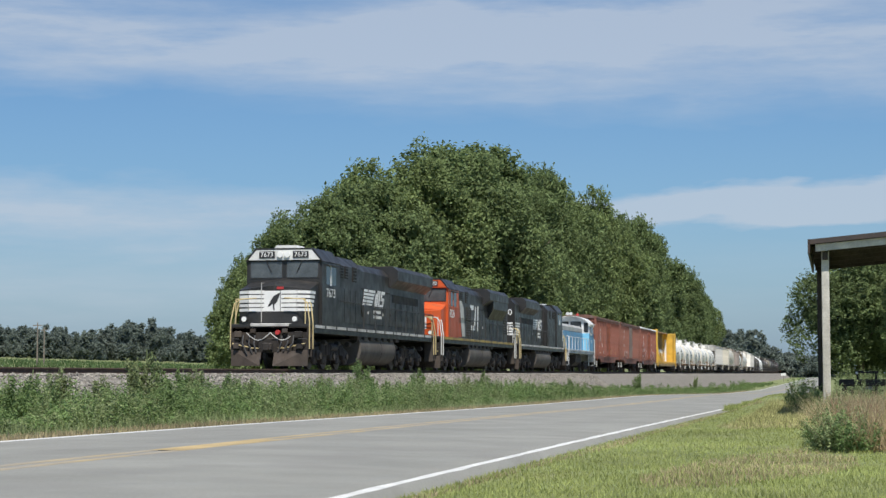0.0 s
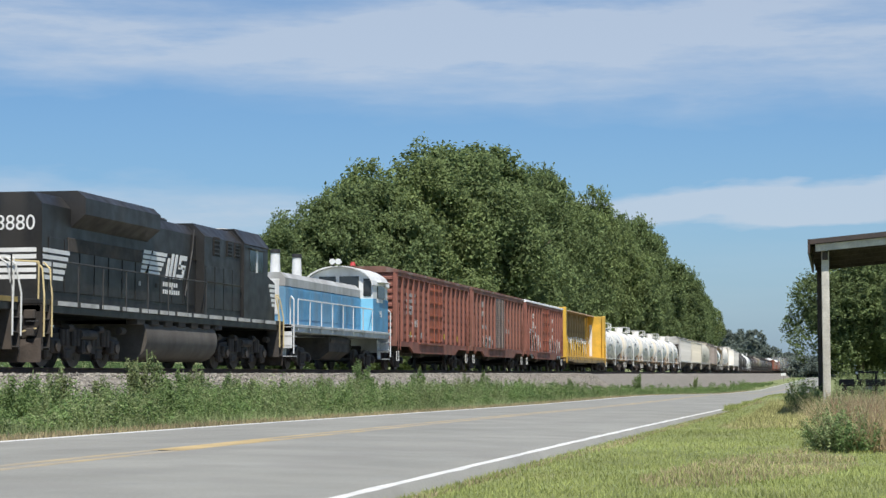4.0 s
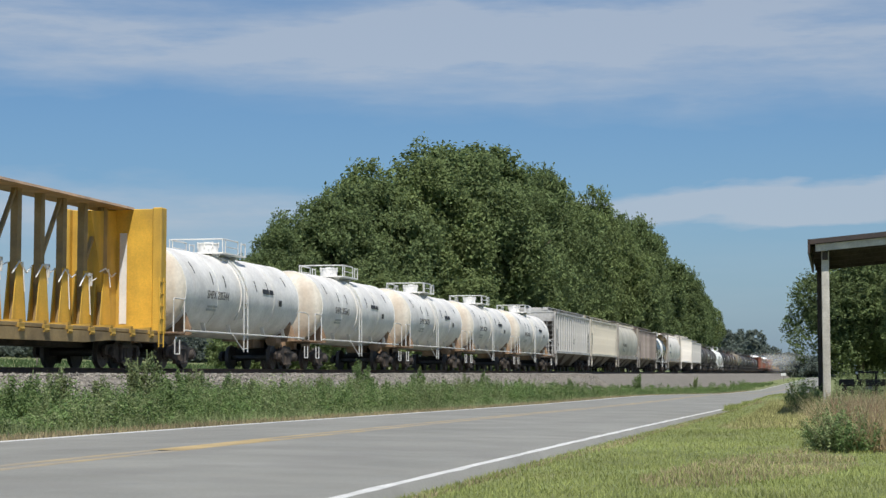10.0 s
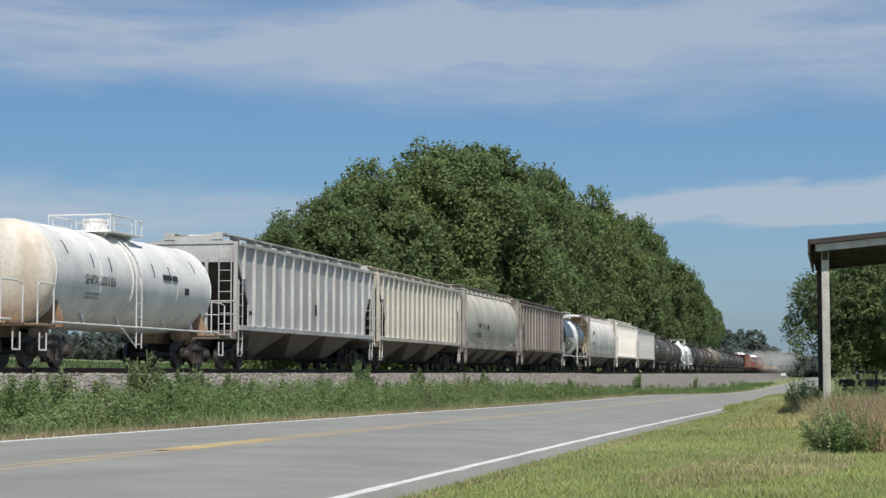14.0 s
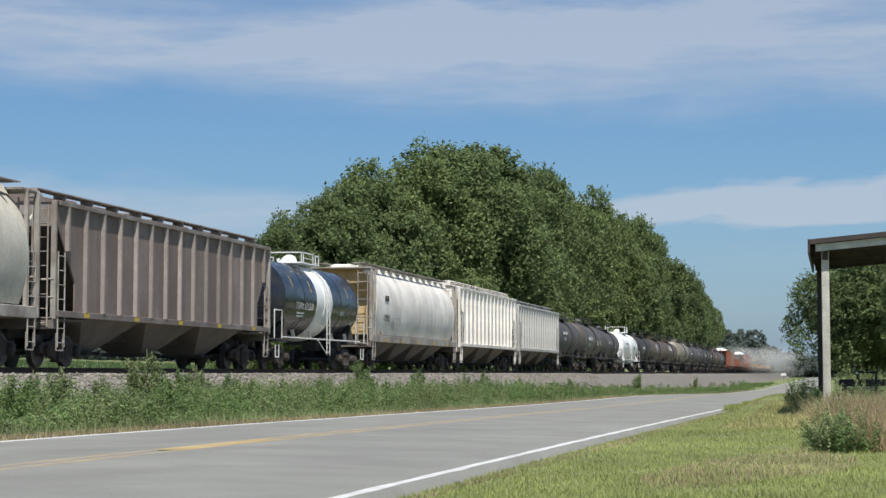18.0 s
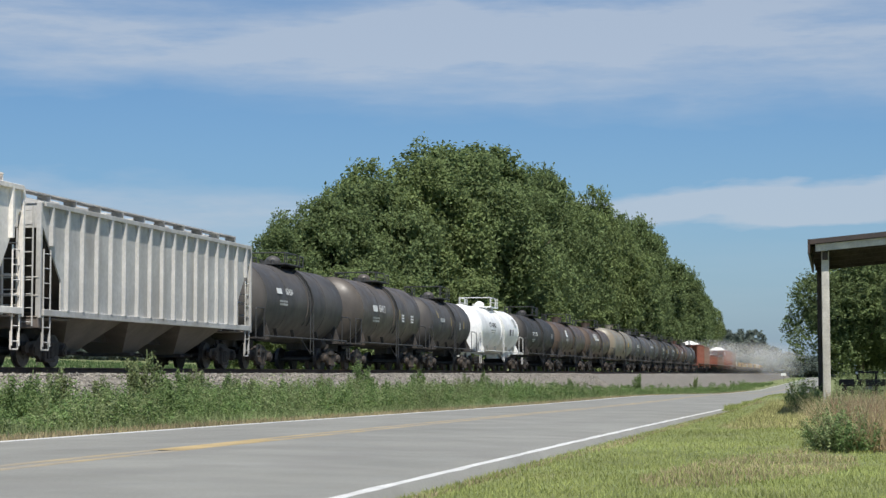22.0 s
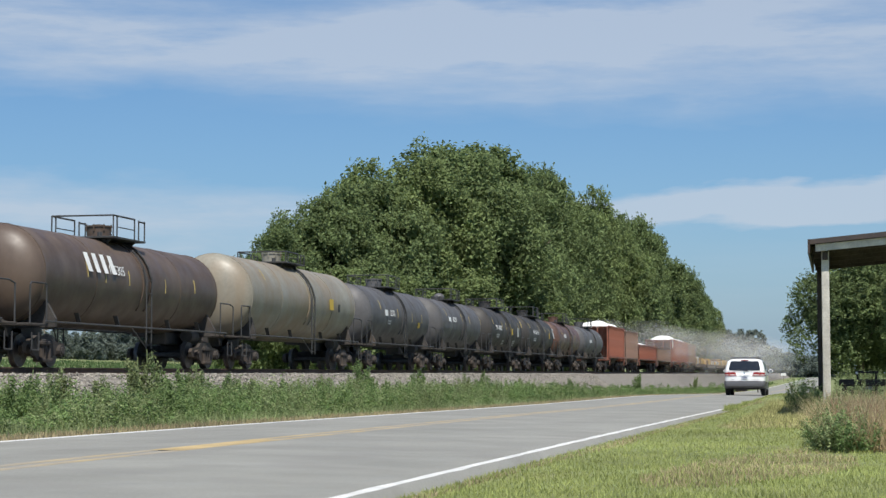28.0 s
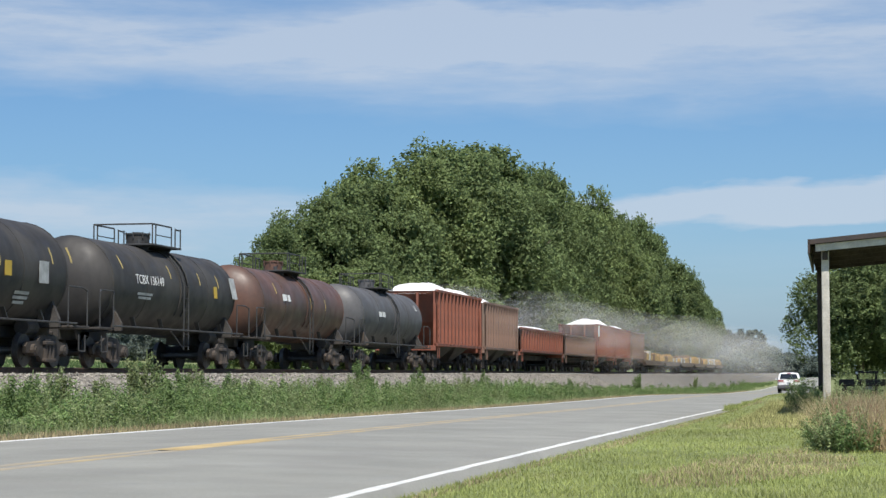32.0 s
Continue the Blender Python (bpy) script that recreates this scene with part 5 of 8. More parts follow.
pilot_dark = material("pilot_dark", (0.026, 0.022, 0.019), rough=0.85, var=0.35, scale=3, dirt=(0.07, 0.05, 0.035), dirt_amount=0.3)
plough_brown = material("plough_brown", (0.075, 0.058, 0.046), rough=0.85, var=0.3, scale=2, dirt=(0.03, 0.025, 0.02), dirt_amount=0.4)


def pilot(car, y, s, mat):
    """End plate with plough, coupler pocket and hoses."""
    part("end_plate", box(B(), -1.5, 1.5, *sorted((y, y - s * 0.06)), 0.62, 1.58, 0.01), pilot_dark, car)
    for q in (-1, 1):
        bm = B()
        v = [bm.verts.new(p) for p in ((q * 0.25, y + s * 0.42, 0.12), (q * 1.48, y + s * 0.02, 0.12), (q * 1.48, y + s * 0.0, 0.72), (q * 0.25, y + s * 0.22, 0.62))]
        w = [bm.verts.new((p.co.x, p.co.y - s * 0.05, p.co.z)) for p in v]
        bm.faces.new(v)
        bm.faces.new(w[::-1])
        for k in range(4):
            bm.faces.new((v[k], v[(k + 1) % 4], w[(k + 1) % 4], w[k]))
        part("plough", bm, plough_brown, car, "dirty brown snow plough plate")
    bm = B()
    for k, x in enumerate((-1.0, -0.75, -0.55, 0.5, 0.75, 0.95)):
        rail_line(bm, [(x, y + s * 0.04, 1.25), (x, y + s * 0.16, 0.95), (x * 0.8, y + s * 0.22, 0.55 + 0.03 * k)], 0.03, 6)
    part("hoses", bm, black_pipe, car)
    bm = B()
    pts = [(-0.85 + 0.155 * k, y + s * 0.15, 1.35 - 0.28 * math.sin(math.pi * ((k % 6) / 6))) for k in range(12)]
    rail_line(bm, pts, 0.022, 5)
    part("jumper_cable", bm, sill_white, car, "pale slack jumper cable")
    part("cut_lever", rail_line(B(), [(-1.4, y + s * 0.1, 0.95), (-0.6, y + s * 0.12, 0.78), (0.6, y + s * 0.12, 0.78), (1.4, y + s * 0.1, 0.95)], 0.02), cream_pipe, car)
    part("uncoupler_pocket", box(B(), -0.4, 0.4, *sorted((y, y + s * 0.14)), 0.6, 1.15, 0.03), pilot_dark, car)
    coupler(car, y + s * 0.1)
    for k, (x, z, w, h) in enumerate(((-1.2, 1.3, 0.28, 0.22), (-0.62, 1.42, 0.2, 0.16), (0.62, 1.42, 0.2, 0.16), (1.15, 1.28, 0.3, 0.24), (-1.25, 0.86, 0.2, 0.2), (1.2, 0.84, 0.24, 0.18))):
        part("fitting", box(B(), x - w / 2, x + w / 2, *sorted((y, y + s * (0.1 + 0.02 * k))), z - h / 2, z + h / 2, 0.015), pilot_dark if k % 2 else mat, car)
    part("hose_reel", cyl(B(), (0.35, y, 1.36), (0.35, y + s * 0.16, 1.36), 0.085, n=14), red_paint, car, "red round fitting")
    for x in (-1.3, -0.3, 0.3, 1.3):
        part("grab_iron", rail_line(B(), [(x - 0.14, y + s * 0.06, 1.12), (x - 0.14, y + s * 0.16, 1.12), (x + 0.14, y + s * 0.16, 1.12), (x + 0.14, y + s * 0.06, 1.12)], 0.016, 5), black_pipe, car)


def put_mark(car, flip, ob):
    if flip:
        ob.matrix_basis = Matrix.Rotation(math.pi, 4, "Z") @ ob.matrix_basis
    return ob


def stripes_and_blocks(car, flip, x, y, z, h, mat):
    """A house mark as plain shapes: a bundle of bars that taper, and two slanted blocks."""
    for i in range(5):
        zz = z + h / 2 - (i + 0.5) * h / 5
        a = 0.3 * (zz - z) / h
        for y0, w in ((y, 0.62), (y + 0.72 - 0.09 * i, 1.18)):
            put_mark(car, flip, part("mark_stripe", prism(B(), [(y0 + a, zz - h / 14), (y0 + a + w - 0.03, zz - h / 14), (y0 + a + w + 0.03, zz + h / 14), (y0 + a + 0.06, zz + h / 14)], x, x + 0.006, "x"), mat, car, "white stripe of the house mark"))
    for y0, w, z0, z1 in ((y + 2.02, 0.2, -0.5, 0.3), (y + 2.30, 0.2, -0.5, 0.5), (y + 2.62, 0.2, -0.5, 0.5), (y + 2.98, 0.62, 0.3, 0.5), (y + 2.98, 0.18, 0.0, 0.3), (y + 2.98, 0.6, -0.08, 0.1), (y + 3.36, 0.18, -0.3, 0.0), (y + 2.92, 0.6, -0.5, -0.3)):
        a = 0.3 * z0
        put_mark(car, flip, part("mark_block", prism(B(), [(y0 + a, z + z0 * h), (y0 + w + a, z + z0 * h), (y0 + w + 0.3 * z1, z + z1 * h), (y0 + 0.3 * z1, z + z1 * h)], x, x + 0.006, "x"), mat, car))


def wide_cab_loco(label, t0, t1, livery, number, flip=False):
    L = (t1 - t0) * SPEED
    car = thing("locomotive", label, "locomotive", "cars of the train")
    e = L / 2 - 0.6
    ns = livery == "black"
    body = ns_black
    cabm = ns_black if ns else cn_orange
    sill = sill_white if ns else sill_yellow
    rail_m = cream_pipe if ns else white_pipe
    zd = 1.68
    part("frame", box(B(), -1.46, 1.46, -e, e, 1.36, zd - 0.14, 0.01), body, car)
    part("deck", box(B(), -1.5, 1.5, -e, e, zd - 0.14, zd, 0.01), body, car)
    for q in (-1, 1):
        if ns:
            for k in range(13):
                ya, step = -e + 0.9 + k * (2 * e - 1.6) / 13, (2 * e - 1.6) / 13
                part("sill_stripe", box(B(), *sorted((q * 1.50, q * 1.508)), ya, ya + step * 0.84, zd - 0.13, zd - 0.02), sill, car, "pale reflective dash along the walkway edge")
        else:
            part("sill_stripe", box(B(), *sorted((q * 1.50, q * 1.508)), -e + 0.5, e - 0.2, zd - 0.13, zd - 0.01), sill, car, "dull yellow stripe along the walkway edge")
            # same orange paint as the nose: side shade and grime put into a darker red
            part("cab_side", box(B(), *sorted((q * 1.50, q * 1.506)), -e + 1.9, -e + 4.38, zd + 0.02, 3.2), cn_red, car, "side of the orange cab, darkened to red for shade and grime")
    # fuel tank
    part("fuel_tank", prism(B(), [(-1.36, 1.25), (-1.45, 1.0), (-1.46, 0.75), (-1.38, 0.5), (-1.2, 0.3), (-0.95, 0.2), (0.95, 0.2), (1.2, 0.3), (1.38, 0.5), (1.46, 0.75), (1.45, 1.0), (1.36, 1.25)], -3.1, 2.9, "y"), tank_grey, car, "big grey-brown rounded fuel tank", smooth="auto")
    part("tank_strap", prism(B(), [(1.37, 1.25), (1.46, 1.0), (1.47, 0.75), (1.39, 0.5), (1.21, 0.3), (1.1, 0.3), (1.3, 0.6), (1.35, 1.25)], 0.4, 0.48, "y"), ns_under, car)
    part("air_tank", cyl(B(), (1.15, -3.2, 1.25), (1.15, 2.6, 1.25), 0.17, n=12), body, car)
    for y in (-6.6, 6.6):
        loco_truck(car, y)
    pilot(car, -e, -1, ns_under)
    pilot(car, e, 1, ns_under)
    steps(car, -e + 0.05, -1, ns_under, rail_m)
    steps(car, e - 0.05, 1, ns_under, rail_m)
    # nose
    yn, yc = -e + 0.38, -e + 1.85          # nose front, windscreen foot
    nose = B()
    lo = [(-1.38, yc, zd), (1.38, yc, zd), (1.38, yn + 0.25, zd), (0.95, yn, zd), (-0.95, yn, zd), (-1.38, yn + 0.25, zd)]
    hi = [(-1.38, yc, 3.28), (1.38, yc, 3.28), (1.38, yn + 0.25, 2.98), (0.95, yn, 2.95), (-0.95, yn, 2.95), (-1.38, yn + 0.25, 2.98)]
    a, b = [nose.verts.new(p) for p in lo], [nose.verts.new(p) for p in hi]
    for k in range(6):
        nose.faces.new((a[k], a[(k + 1) % 6], b[(k + 1) % 6], b[k]))
    nose.faces.new(a[::-1])
    nose.faces.new(b)
    part("nose", nose, cabm, car)
    bm = B()
    ridge = [bm.verts.new(p) for p in ((-1.34, yn + 0.3, 2.99), (0.0, yn + 0.04, 3.13), (1.34, yn + 0.3, 2.99), (1.36, yc, 3.30), (0.0, yc, 3.47), (-1.36, yc, 3.30))]
    bm.faces.new((ridge[0], ridge[1], ridge[4], ridge[5]))
    bm.faces.new((ridge[1], ridge[2], ridge[3], ridge[4]))
    rim = [bm.verts.new((p.co.x, p.co.y, 2.9)) for p in ridge]
    for k in range(6):
        bm.faces.new((ridge[k], ridge[(k + 1) % 6], rim[(k + 1) % 6], rim[k]))
    part("nose_top", bm, cabm, car, "ridged top of the short nose")
    part("nose_handrail", rail_line(B(), [(-0.42, yn - 0.06, 1.75), (-0.42, yn - 0.06, 3.22), (-0.42, yn + 0.2, 3.22)], 0.018, 5), sill_white if ns else cabm, car)
    if ns:
        for i in range(5):
            z = 2.88 - i * 0.165
            for x0, x1 in ((-0.94, -0.34), (0.34, 0.94)):
                part("nose_stripe", box(B(), x0, x1, yn - 0.006, yn, z - 0.064, z + 0.064), white_mark, car)
            for q in (-1, 1):
                bm = prism(B(), [(q * 0.95, yn - 0.006), (q * 1.38, yn + 0.244), (q * 1.38, yn + 0.25), (q * 0.95, yn)], z - 0.055, z + 0.055, "z")
                part("nose_stripe", bm, white_mark, car)
                bm = box(B(), *sorted((q * 1.38, q * 1.386)), yn + 0.25, yn + 0.95 - 0.09 * i, z - 0.055, z + 0.055)
                part("nose_stripe", bm, white_mark, car)
        part("nose_panel", box(B(), -0.34, 0.34, yn - 0.006, yn, 2.16, 2.93), white_mark, car, "white panel on the nose")
        o = [(0.02, 2.22), (0.08, 2.2), (0.06, 2.4), (0.16, 2.5), (0.26, 2.72), (0.30, 2.86), (0.16, 2.80), (0.02, 2.72), (-0.1, 2.52), (-0.2, 2.34), (-0.12, 2.34), (0.0, 2.44)]
        part("nose_mark", prism(B(), o, yn - 0.011, yn - 0.007, "y"), black_mark, car, "black emblem shape")
        part("nose_door_seam", box(B(), 0.29, 0.31, yn - 0.012, yn - 0.007, 1.75, 2.93), black_mark, car)
        part("flag_patch", box(B(), 0.16, 0.42, yn - 0.006, yn + 0.02, 2.985, 3.08), red_paint, car)
    else:
        bm = B()
        prism(bm, [(0.1, 2.05), (0.24, 2.05), (0.24, 2.62), (0.1, 2.7)], yn - 0.006, yn, "y")
        prism(bm, [(0.55, 2.05), (0.7, 2.05), (0.7, 2.7), (0.55, 2.7)], yn - 0.006, yn, "y")
        prism(bm, [(-0.75, 2.05), (-0.6, 2.05), (-0.6, 2.7), (-0.75, 2.7)], yn - 0.006, yn, "y")
        prism(bm, [(-0.6, 2.05), (-0.05, 2.05), (-0.05, 2.18), (-0.6, 2.18)], yn - 0.006, yn, "y")
        part("nose_mark", bm, white_mark, car, "white rounded strokes")
        for z in (2.35, 2.75):
            part("grab_iron", rail_line(B(), [(0.62, yn - 0.05, z), (1.02, yn - 0.02, z)], 0.018), cabm, car)
    for q in (-1, 1):
        part("ditch_light", cyl(B(), (q * 0.98, yn - 0.42, 1.86), (q * 0.98, yn - 0.3, 1.86), 0.12, n=16), black_mark, car)
        part("ditch_lens", cyl(B(), (q * 0.98, yn - 0.44, 1.86), (q * 0.98, yn - 0.42, 1.86), 0.095, n=16), lamp_glass, car, "round white ditch light")
    part("anticlimber", box(B(), -0.75, 0.75, -e - 0.04, -e + 0.5, zd - 0.1, zd + 0.02, 0.02), sill_white if ns else ns_under, car)
    # cab with openings for the windows
    y0, y1, zr = yc, yc + 2.55, 4.58
    o = [(-1.5, zd), (1.5, zd), (1.5, 4.12), (1.12, zr), (-1.12, zr), (-1.5, 4.12)]
    part("cab", prism(B(), o, y0, y1, "y"), cabm, car)
    roof_m = white_mark if ns else cn_orange
    bm = prism(B(), [(-1.53, 4.12), (-1.14, zr + 0.04), (1.14, zr + 0.04), (1.53, 4.12), (1.5, 4.09), (1.1, zr - 0.02), (-1.1, zr - 0.02), (-1.5, 4.09)], y0 - 0.1, y1, "y")
    part("cab_roof", bm, body if ns else body, car)
    part("cab_brow", prism(B(), [(-1.46, 4.17), (1.46, 4.17), (1.13, zr + 0.03), (-1.13, zr + 0.03)], y0 - 0.09, y0 + 0.0, "y"), white_pipe if ns else cn_orange, car, "painted brow above the windscreen")
    part("aerial_dome", prism(B(), [(-0.5, zr), (0.5, zr), (0.4, zr + 0.17), (-0.4, zr + 0.17)], y0 + 0.2, y0 + 1.3, "y"), white_pipe if ns else body, car)
    for q in (-1, 1):
        part("windscreen", prism(B(), [(q * 0.1, 3.5), (q * 1.32, 3.5), (q * 1.34, 4.09), (q * 0.1, 4.09)], y0 - 0.02, y0 + 0.04, "y"), cab_glass, car, "dark windscreen pane")
        part("window_rubber", prism(B(), [(q * 0.06, 3.46), (q * 1.38, 3.46), (q * 1.40, 4.13), (q * 0.06, 4.13)], y0 - 0.012, y0 + 0.03, "y"), black_mark, car)
        part("wiper", rail_line(B(), [(q * 0.7, y0 - 0.05, 4.11), (q * 0.5, y0 - 0.05, 3.7)], 0.014), black_mark, car)
        part("side_window", box(B(), *sorted((q * 1.47, q * 1.506)), y0 + 0.55, y0 + 1.95, 3.25, 3.95), glass, car, "cab side window")
        part("window_post", box(B(), *sorted((q * 1.47, q * 1.515)), y0 + 1.12, y0 + 1.3, 3.22, 3.98), white_mark if ns else cabm, car)
        part("arm_rest", box(B(), *sorted((q * 1.5, q * 1.60)), y0 + 0.5, y0 + 2.0, 3.97, 4.03, 0.01), body, car, "sun visor over the cab window")
        part("number_board", box(B(), q * 0.36 if q > 0 else q * 0.98, q * 0.98 if q > 0 else q * 0.36, y0 - 0.115, y0 - 0.09, 4.24, 4.50), black_mark, car)
        nb = part("number", text_mesh(number, 0.26), white_mark, car, at=Matrix.Translation((q * 0.67, y0 - 0.118, 4.37)) @ pose(0, 0, 0, 90))
    for x in (-0.14, 0.14):
        part("headlight", cyl(B(), (x, y0 - 0.16, 4.37), (x, y0 - 0.05, 4.37), 0.115, n=18), lamp_glass, car, "round twin headlight")
    # hood behind the cab
    yh = y1
    part("equipment_box", prism(B(), [(-1.40, zd), (1.40, zd), (1.40, 4.12), (1.0, 4.52), (-1.0, 4.52), (-1.40, 4.12)], yh, yh + 3.6, "y"), body, car)
    part("hood", prism(B(), [(-1.12, zd), (1.12, zd), (1.12, 4.12), (0.86, 4.42), (-0.86, 4.42), (-1.12, 4.12)], yh + 3.6, e - 0.75, "y"), body, car)
    rad0 = e - 7.9 if ns else e - 8.6
    rad1 = e - (2.5 if flip else 0.7)
    part("radiator_wing", prism(B(), [(-1.1, 3.62), (1.1, 3.62), (1.53, 3.98), (1.53, 4.40), (1.30, 4.60), (-1.30, 4.60), (-1.53, 4.40), (-1.53, 3.98)], rad0, rad1 if ns else e - 2.6, "y"), body, car, "overhanging radiator section")
    part("radiator_screen", box(B(), -1.2, 1.2, rad0 + 0.4, rad1 - (0.4 if ns else 2.4), 4.58, 4.63, 0.01), ns_under, car)
    if not ns:
        part("flared_grille", prism(B(), [(1.0, 2.75), (1.04, 2.75), (1.5, 3.5), (1.5, 4.3), (1.0, 4.3)], rad0 + 1.3, e - 2.7, "y"), body, car, "flared radiator grille")
        part("exhaust_cover", box(B(), -0.6, 0.6, rad0 - 2.6, rad0 - 0.6, 4.4, 4.62, 0.05), body, car)
    else:
        part("exhaust_stack", box(B(), -0.4, 0.4, yh + 4.3, yh + 5.2, 4.42, 4.62, 0.04), ns_under, car)
    for q in (-1, 1):
        n = 11
        for i in range(n):
            ya = yh + 3.8 + (e - 1.1 - yh - 3.8) * i / n
            yb = yh + 3.8 + (e - 1.1 - yh - 3.8) * (i + 1) / n
            part("hood_door", box(B(), *sorted((q * 1.12, q * 1.145)), ya + 0.04, yb - 0.04, zd + 0.25, 3.3, 0.008), body, car)
        for i in range(4):
            ya = yh + 0.1 + 0.86 * i
            part("hood_door", box(B(), *sorted((q * 1.40, q * 1.42)), ya + 0.04, ya + 0.82, zd + 0.2, 3.2, 0.008), body, car)
        if not ns:
            bm = B()
            for k in range(12):
                box(bm, *sorted((q * 1.42, q * 1.46)), yh + 2.35, yh + 3.55, zd + 0.15 + k * 0.13, zd + 0.22 + k * 0.13)
            part("louvre", bm, ns_under, car)
            bm = B()
            for k in range(9):
                box(bm, *sorted((q * 1.14, q * 1.18)), e - 2.4, e - 1.2, zd + 0.5 + k * 0.15, zd + 0.58 + k * 0.15)
            part("louvre", bm, ns_under, car)
        part("inertial_grille", box(B(), *sorted((q * 1.12, q * 1.16)), rad0 + 0.5, rad0 + (5.6 if ns else 4.0), 3.0, 3.36, 0.01), ns_under, car)
    walkway_rail(car, yh + 3.7, e - 0.55, black_pipe)
    for q in (-1, 1):
        for k, (ya, w, z, h) in enumerate(((0.25, 0.5, 3.62, 0.5), (1.0, 0.5, 3.62, 0.5), (2.2, 0.6, 3.55, 0.6))):
            part("vent_panel", box(B(), *sorted((q * 1.40, q * 1.425)), yh + ya, yh + ya + w, z, z + h, 0.01), pilot_dark, car, "dark vent opening")
            for j in range(4):
                part("vent_slat", box(B(), *sorted((q * 1.425, q * 1.44)), yh + ya + 0.03, yh + ya + w - 0.03, z + 0.06 + j * h / 4.4, z + 0.10 + j * h / 4.4), body, car)
        part("grab_rail", rail_line(B(), [(q * 1.46, yh + 0.1, 2.7), (q * 1.46, yh + 3.5, 2.7)], 0.018, 5), body, car)
        part("drain_pipe", rail_line(B(), [(q * 1.16, yh + 3.9, 4.3), (q * 1.18, yh + 4.1, 3.6), (q * 1.18, yh + 4.7, 2.2)], 0.03, 6), body, car)
        part("panel_seam", box(B(), *sorted((q * 1.12, q * 1.15)), yh + 3.6, rad0, 3.36, 3.40), pilot_dark, car)
        for k in range(5):
            part("latch", box(B(), *sorted((q * 1.145, q * 1.17)), yh + 4.4 + 1.3 * k, yh + 4.5 + 1.3 * k, 2.35, 2.47), sill_white if k % 2 else ns_under, car)
    part("horn", cyl(cyl(B(), (0.3, yh + 0.6, 4.62), (0.3, yh + 0.1, 4.62), 0.03, 0.09, 10), (0.3, yh + 0.6, 4.50), (0.3, yh + 0.6, 4.66), 0.04, n=8), pilot_dark, car)
    part("roof_hatch", box(B(), -0.55, 0.55, yh + 4.6, yh + 6.0, 4.42, 4.56, 0.03), body, car)
    for x in (-1.35, 1.35):
        part("end_rail", rail_line(B(), [(x, -e + 0.1, 1.6), (x, -e + 0.1, 2.6), (x * 0.4, -e + 0.1, 2.65)], 0.022), rail_m, car)
        part("end_rail", rail_line(B(), [(x, e - 0.1, 1.6), (x, e - 0.1, 2.6), (x * 0.4, e - 0.1, 2.65)], 0.022), rail_m, car)
    # piping and boxes along the walkway and under it
    for q in (-1, 1):
        for i in range(7):
            y = -3.6 + i * 1.1
            part("under_box", box(B(), *sorted((q * 1.1, q * 1.44)), y, y + 0.6, 1.22, 1.36, 0.01), ns_under, car)
    # markings on the side that faces the road
    if ns and not flip:
        num = letters(car, number, 0.66, 1.51, y0 + 1.2, 2.92, white_mark, "number")
        num.matrix_basis = num.matrix_basis @ Matrix.Diagonal((1.0, 0.72, 1, 1))
        stripes_and_blocks(car, flip, 1.152, yh + 4.95, 3.05, 0.74, white_mark)
        bars(car, [[0.12] * 7, [0.12] * 8], 1.152, yh + 6.7, 2.42, white_mark, 0.13)
    elif ns:
        stripes_and_blocks(car, flip, 1.152, -(yh + 8.2), 3.05, 0.74, white_mark)
        put_mark(car, flip, bars(car, [[0.12] * 7, [0.12] * 8], 1.152, -(yh + 6.5), 2.42, white_mark, 0.13))
        put_mark(car, False, part("number", text_mesh(number, 0.55), white_mark, car, at=Matrix.Translation((-0.4, e - 0.74, 3.62)) @ pose(0, 0, 0, 90, 0, 180)))
        for i in range(5):
            z = 2.95 - i * 0.17
            part("end_stripe", box(B(), -0.98, 0.98, e - 0.75, e - 0.742, z - 0.055, z + 0.055), white_mark, car)
            part("end_stripe", box(B(), -1.152, -1.147, e - 2.4 + 0.1 * i, e - 0.76, z - 0.055, z + 0.055), white_mark, car)
    else:
        letters(car, number, 0.6, 1.51, y0 + 0.9, 2.85, white_mark, "number")
        part("side_panel", prism(B(), [(yh, zd + 0.05), (yh + 1.15, zd + 0.05), (yh + 0.5, 3.62), (yh, 3.62)], 1.422, 1.428, "x"), cn_red, car, "orange-red side panel")
        part("side_slash", prism(B(), [(yh + 1.3, zd + 0.1), (yh + 2.05, zd + 0.1), (yh + 1.65, 3.3), (yh + 1.1, 3.62), (yh + 0.55, 3.62)], 1.422, 1.43, "x"), cn_stripe, car, "pale grey slanted stripe")
        bm = B()
        yy, x0, x1 = yh + 4.4, 1.152, 1.158
        w = 0.26
        for o in ([(yy, 2.3), (yy + w, 2.45), (yy + w, 3.35), (yy, 3.5)], [(yy, 3.3), (yy + 1.35, 3.3), (yy + 1.35, 3.55), (yy + 0.2, 3.55)], [(yy, 2.45), (yy + 0.2, 2.2), (yy + 1.75, 2.2), (yy + 1.75, 2.45)],
                  [(yy + 1.5, 2.3), (yy + 1.75, 2.2), (yy + 2.0, 3.4), (yy + 1.75, 3.55)]):
            prism(bm, o, x0, x1, "x")
        part("mark_block", prism(B(), [(yy + 2.35, 2.2), (yy + 2.62, 2.2), (yy + 2.75, 3.55), (yy + 2.48, 3.55)], x0, x1, "x"), white_mark, car)
        part("house_mark", bm, white_mark, car, "one white looping stroke")
        bars(car, [[0.7, 0.4, 0.5]], 1.052, yh + 4.5, 1.92, white_mark, 0.17)
    CARS.append((car, (t0 + t1) / 2, flip))
    return car


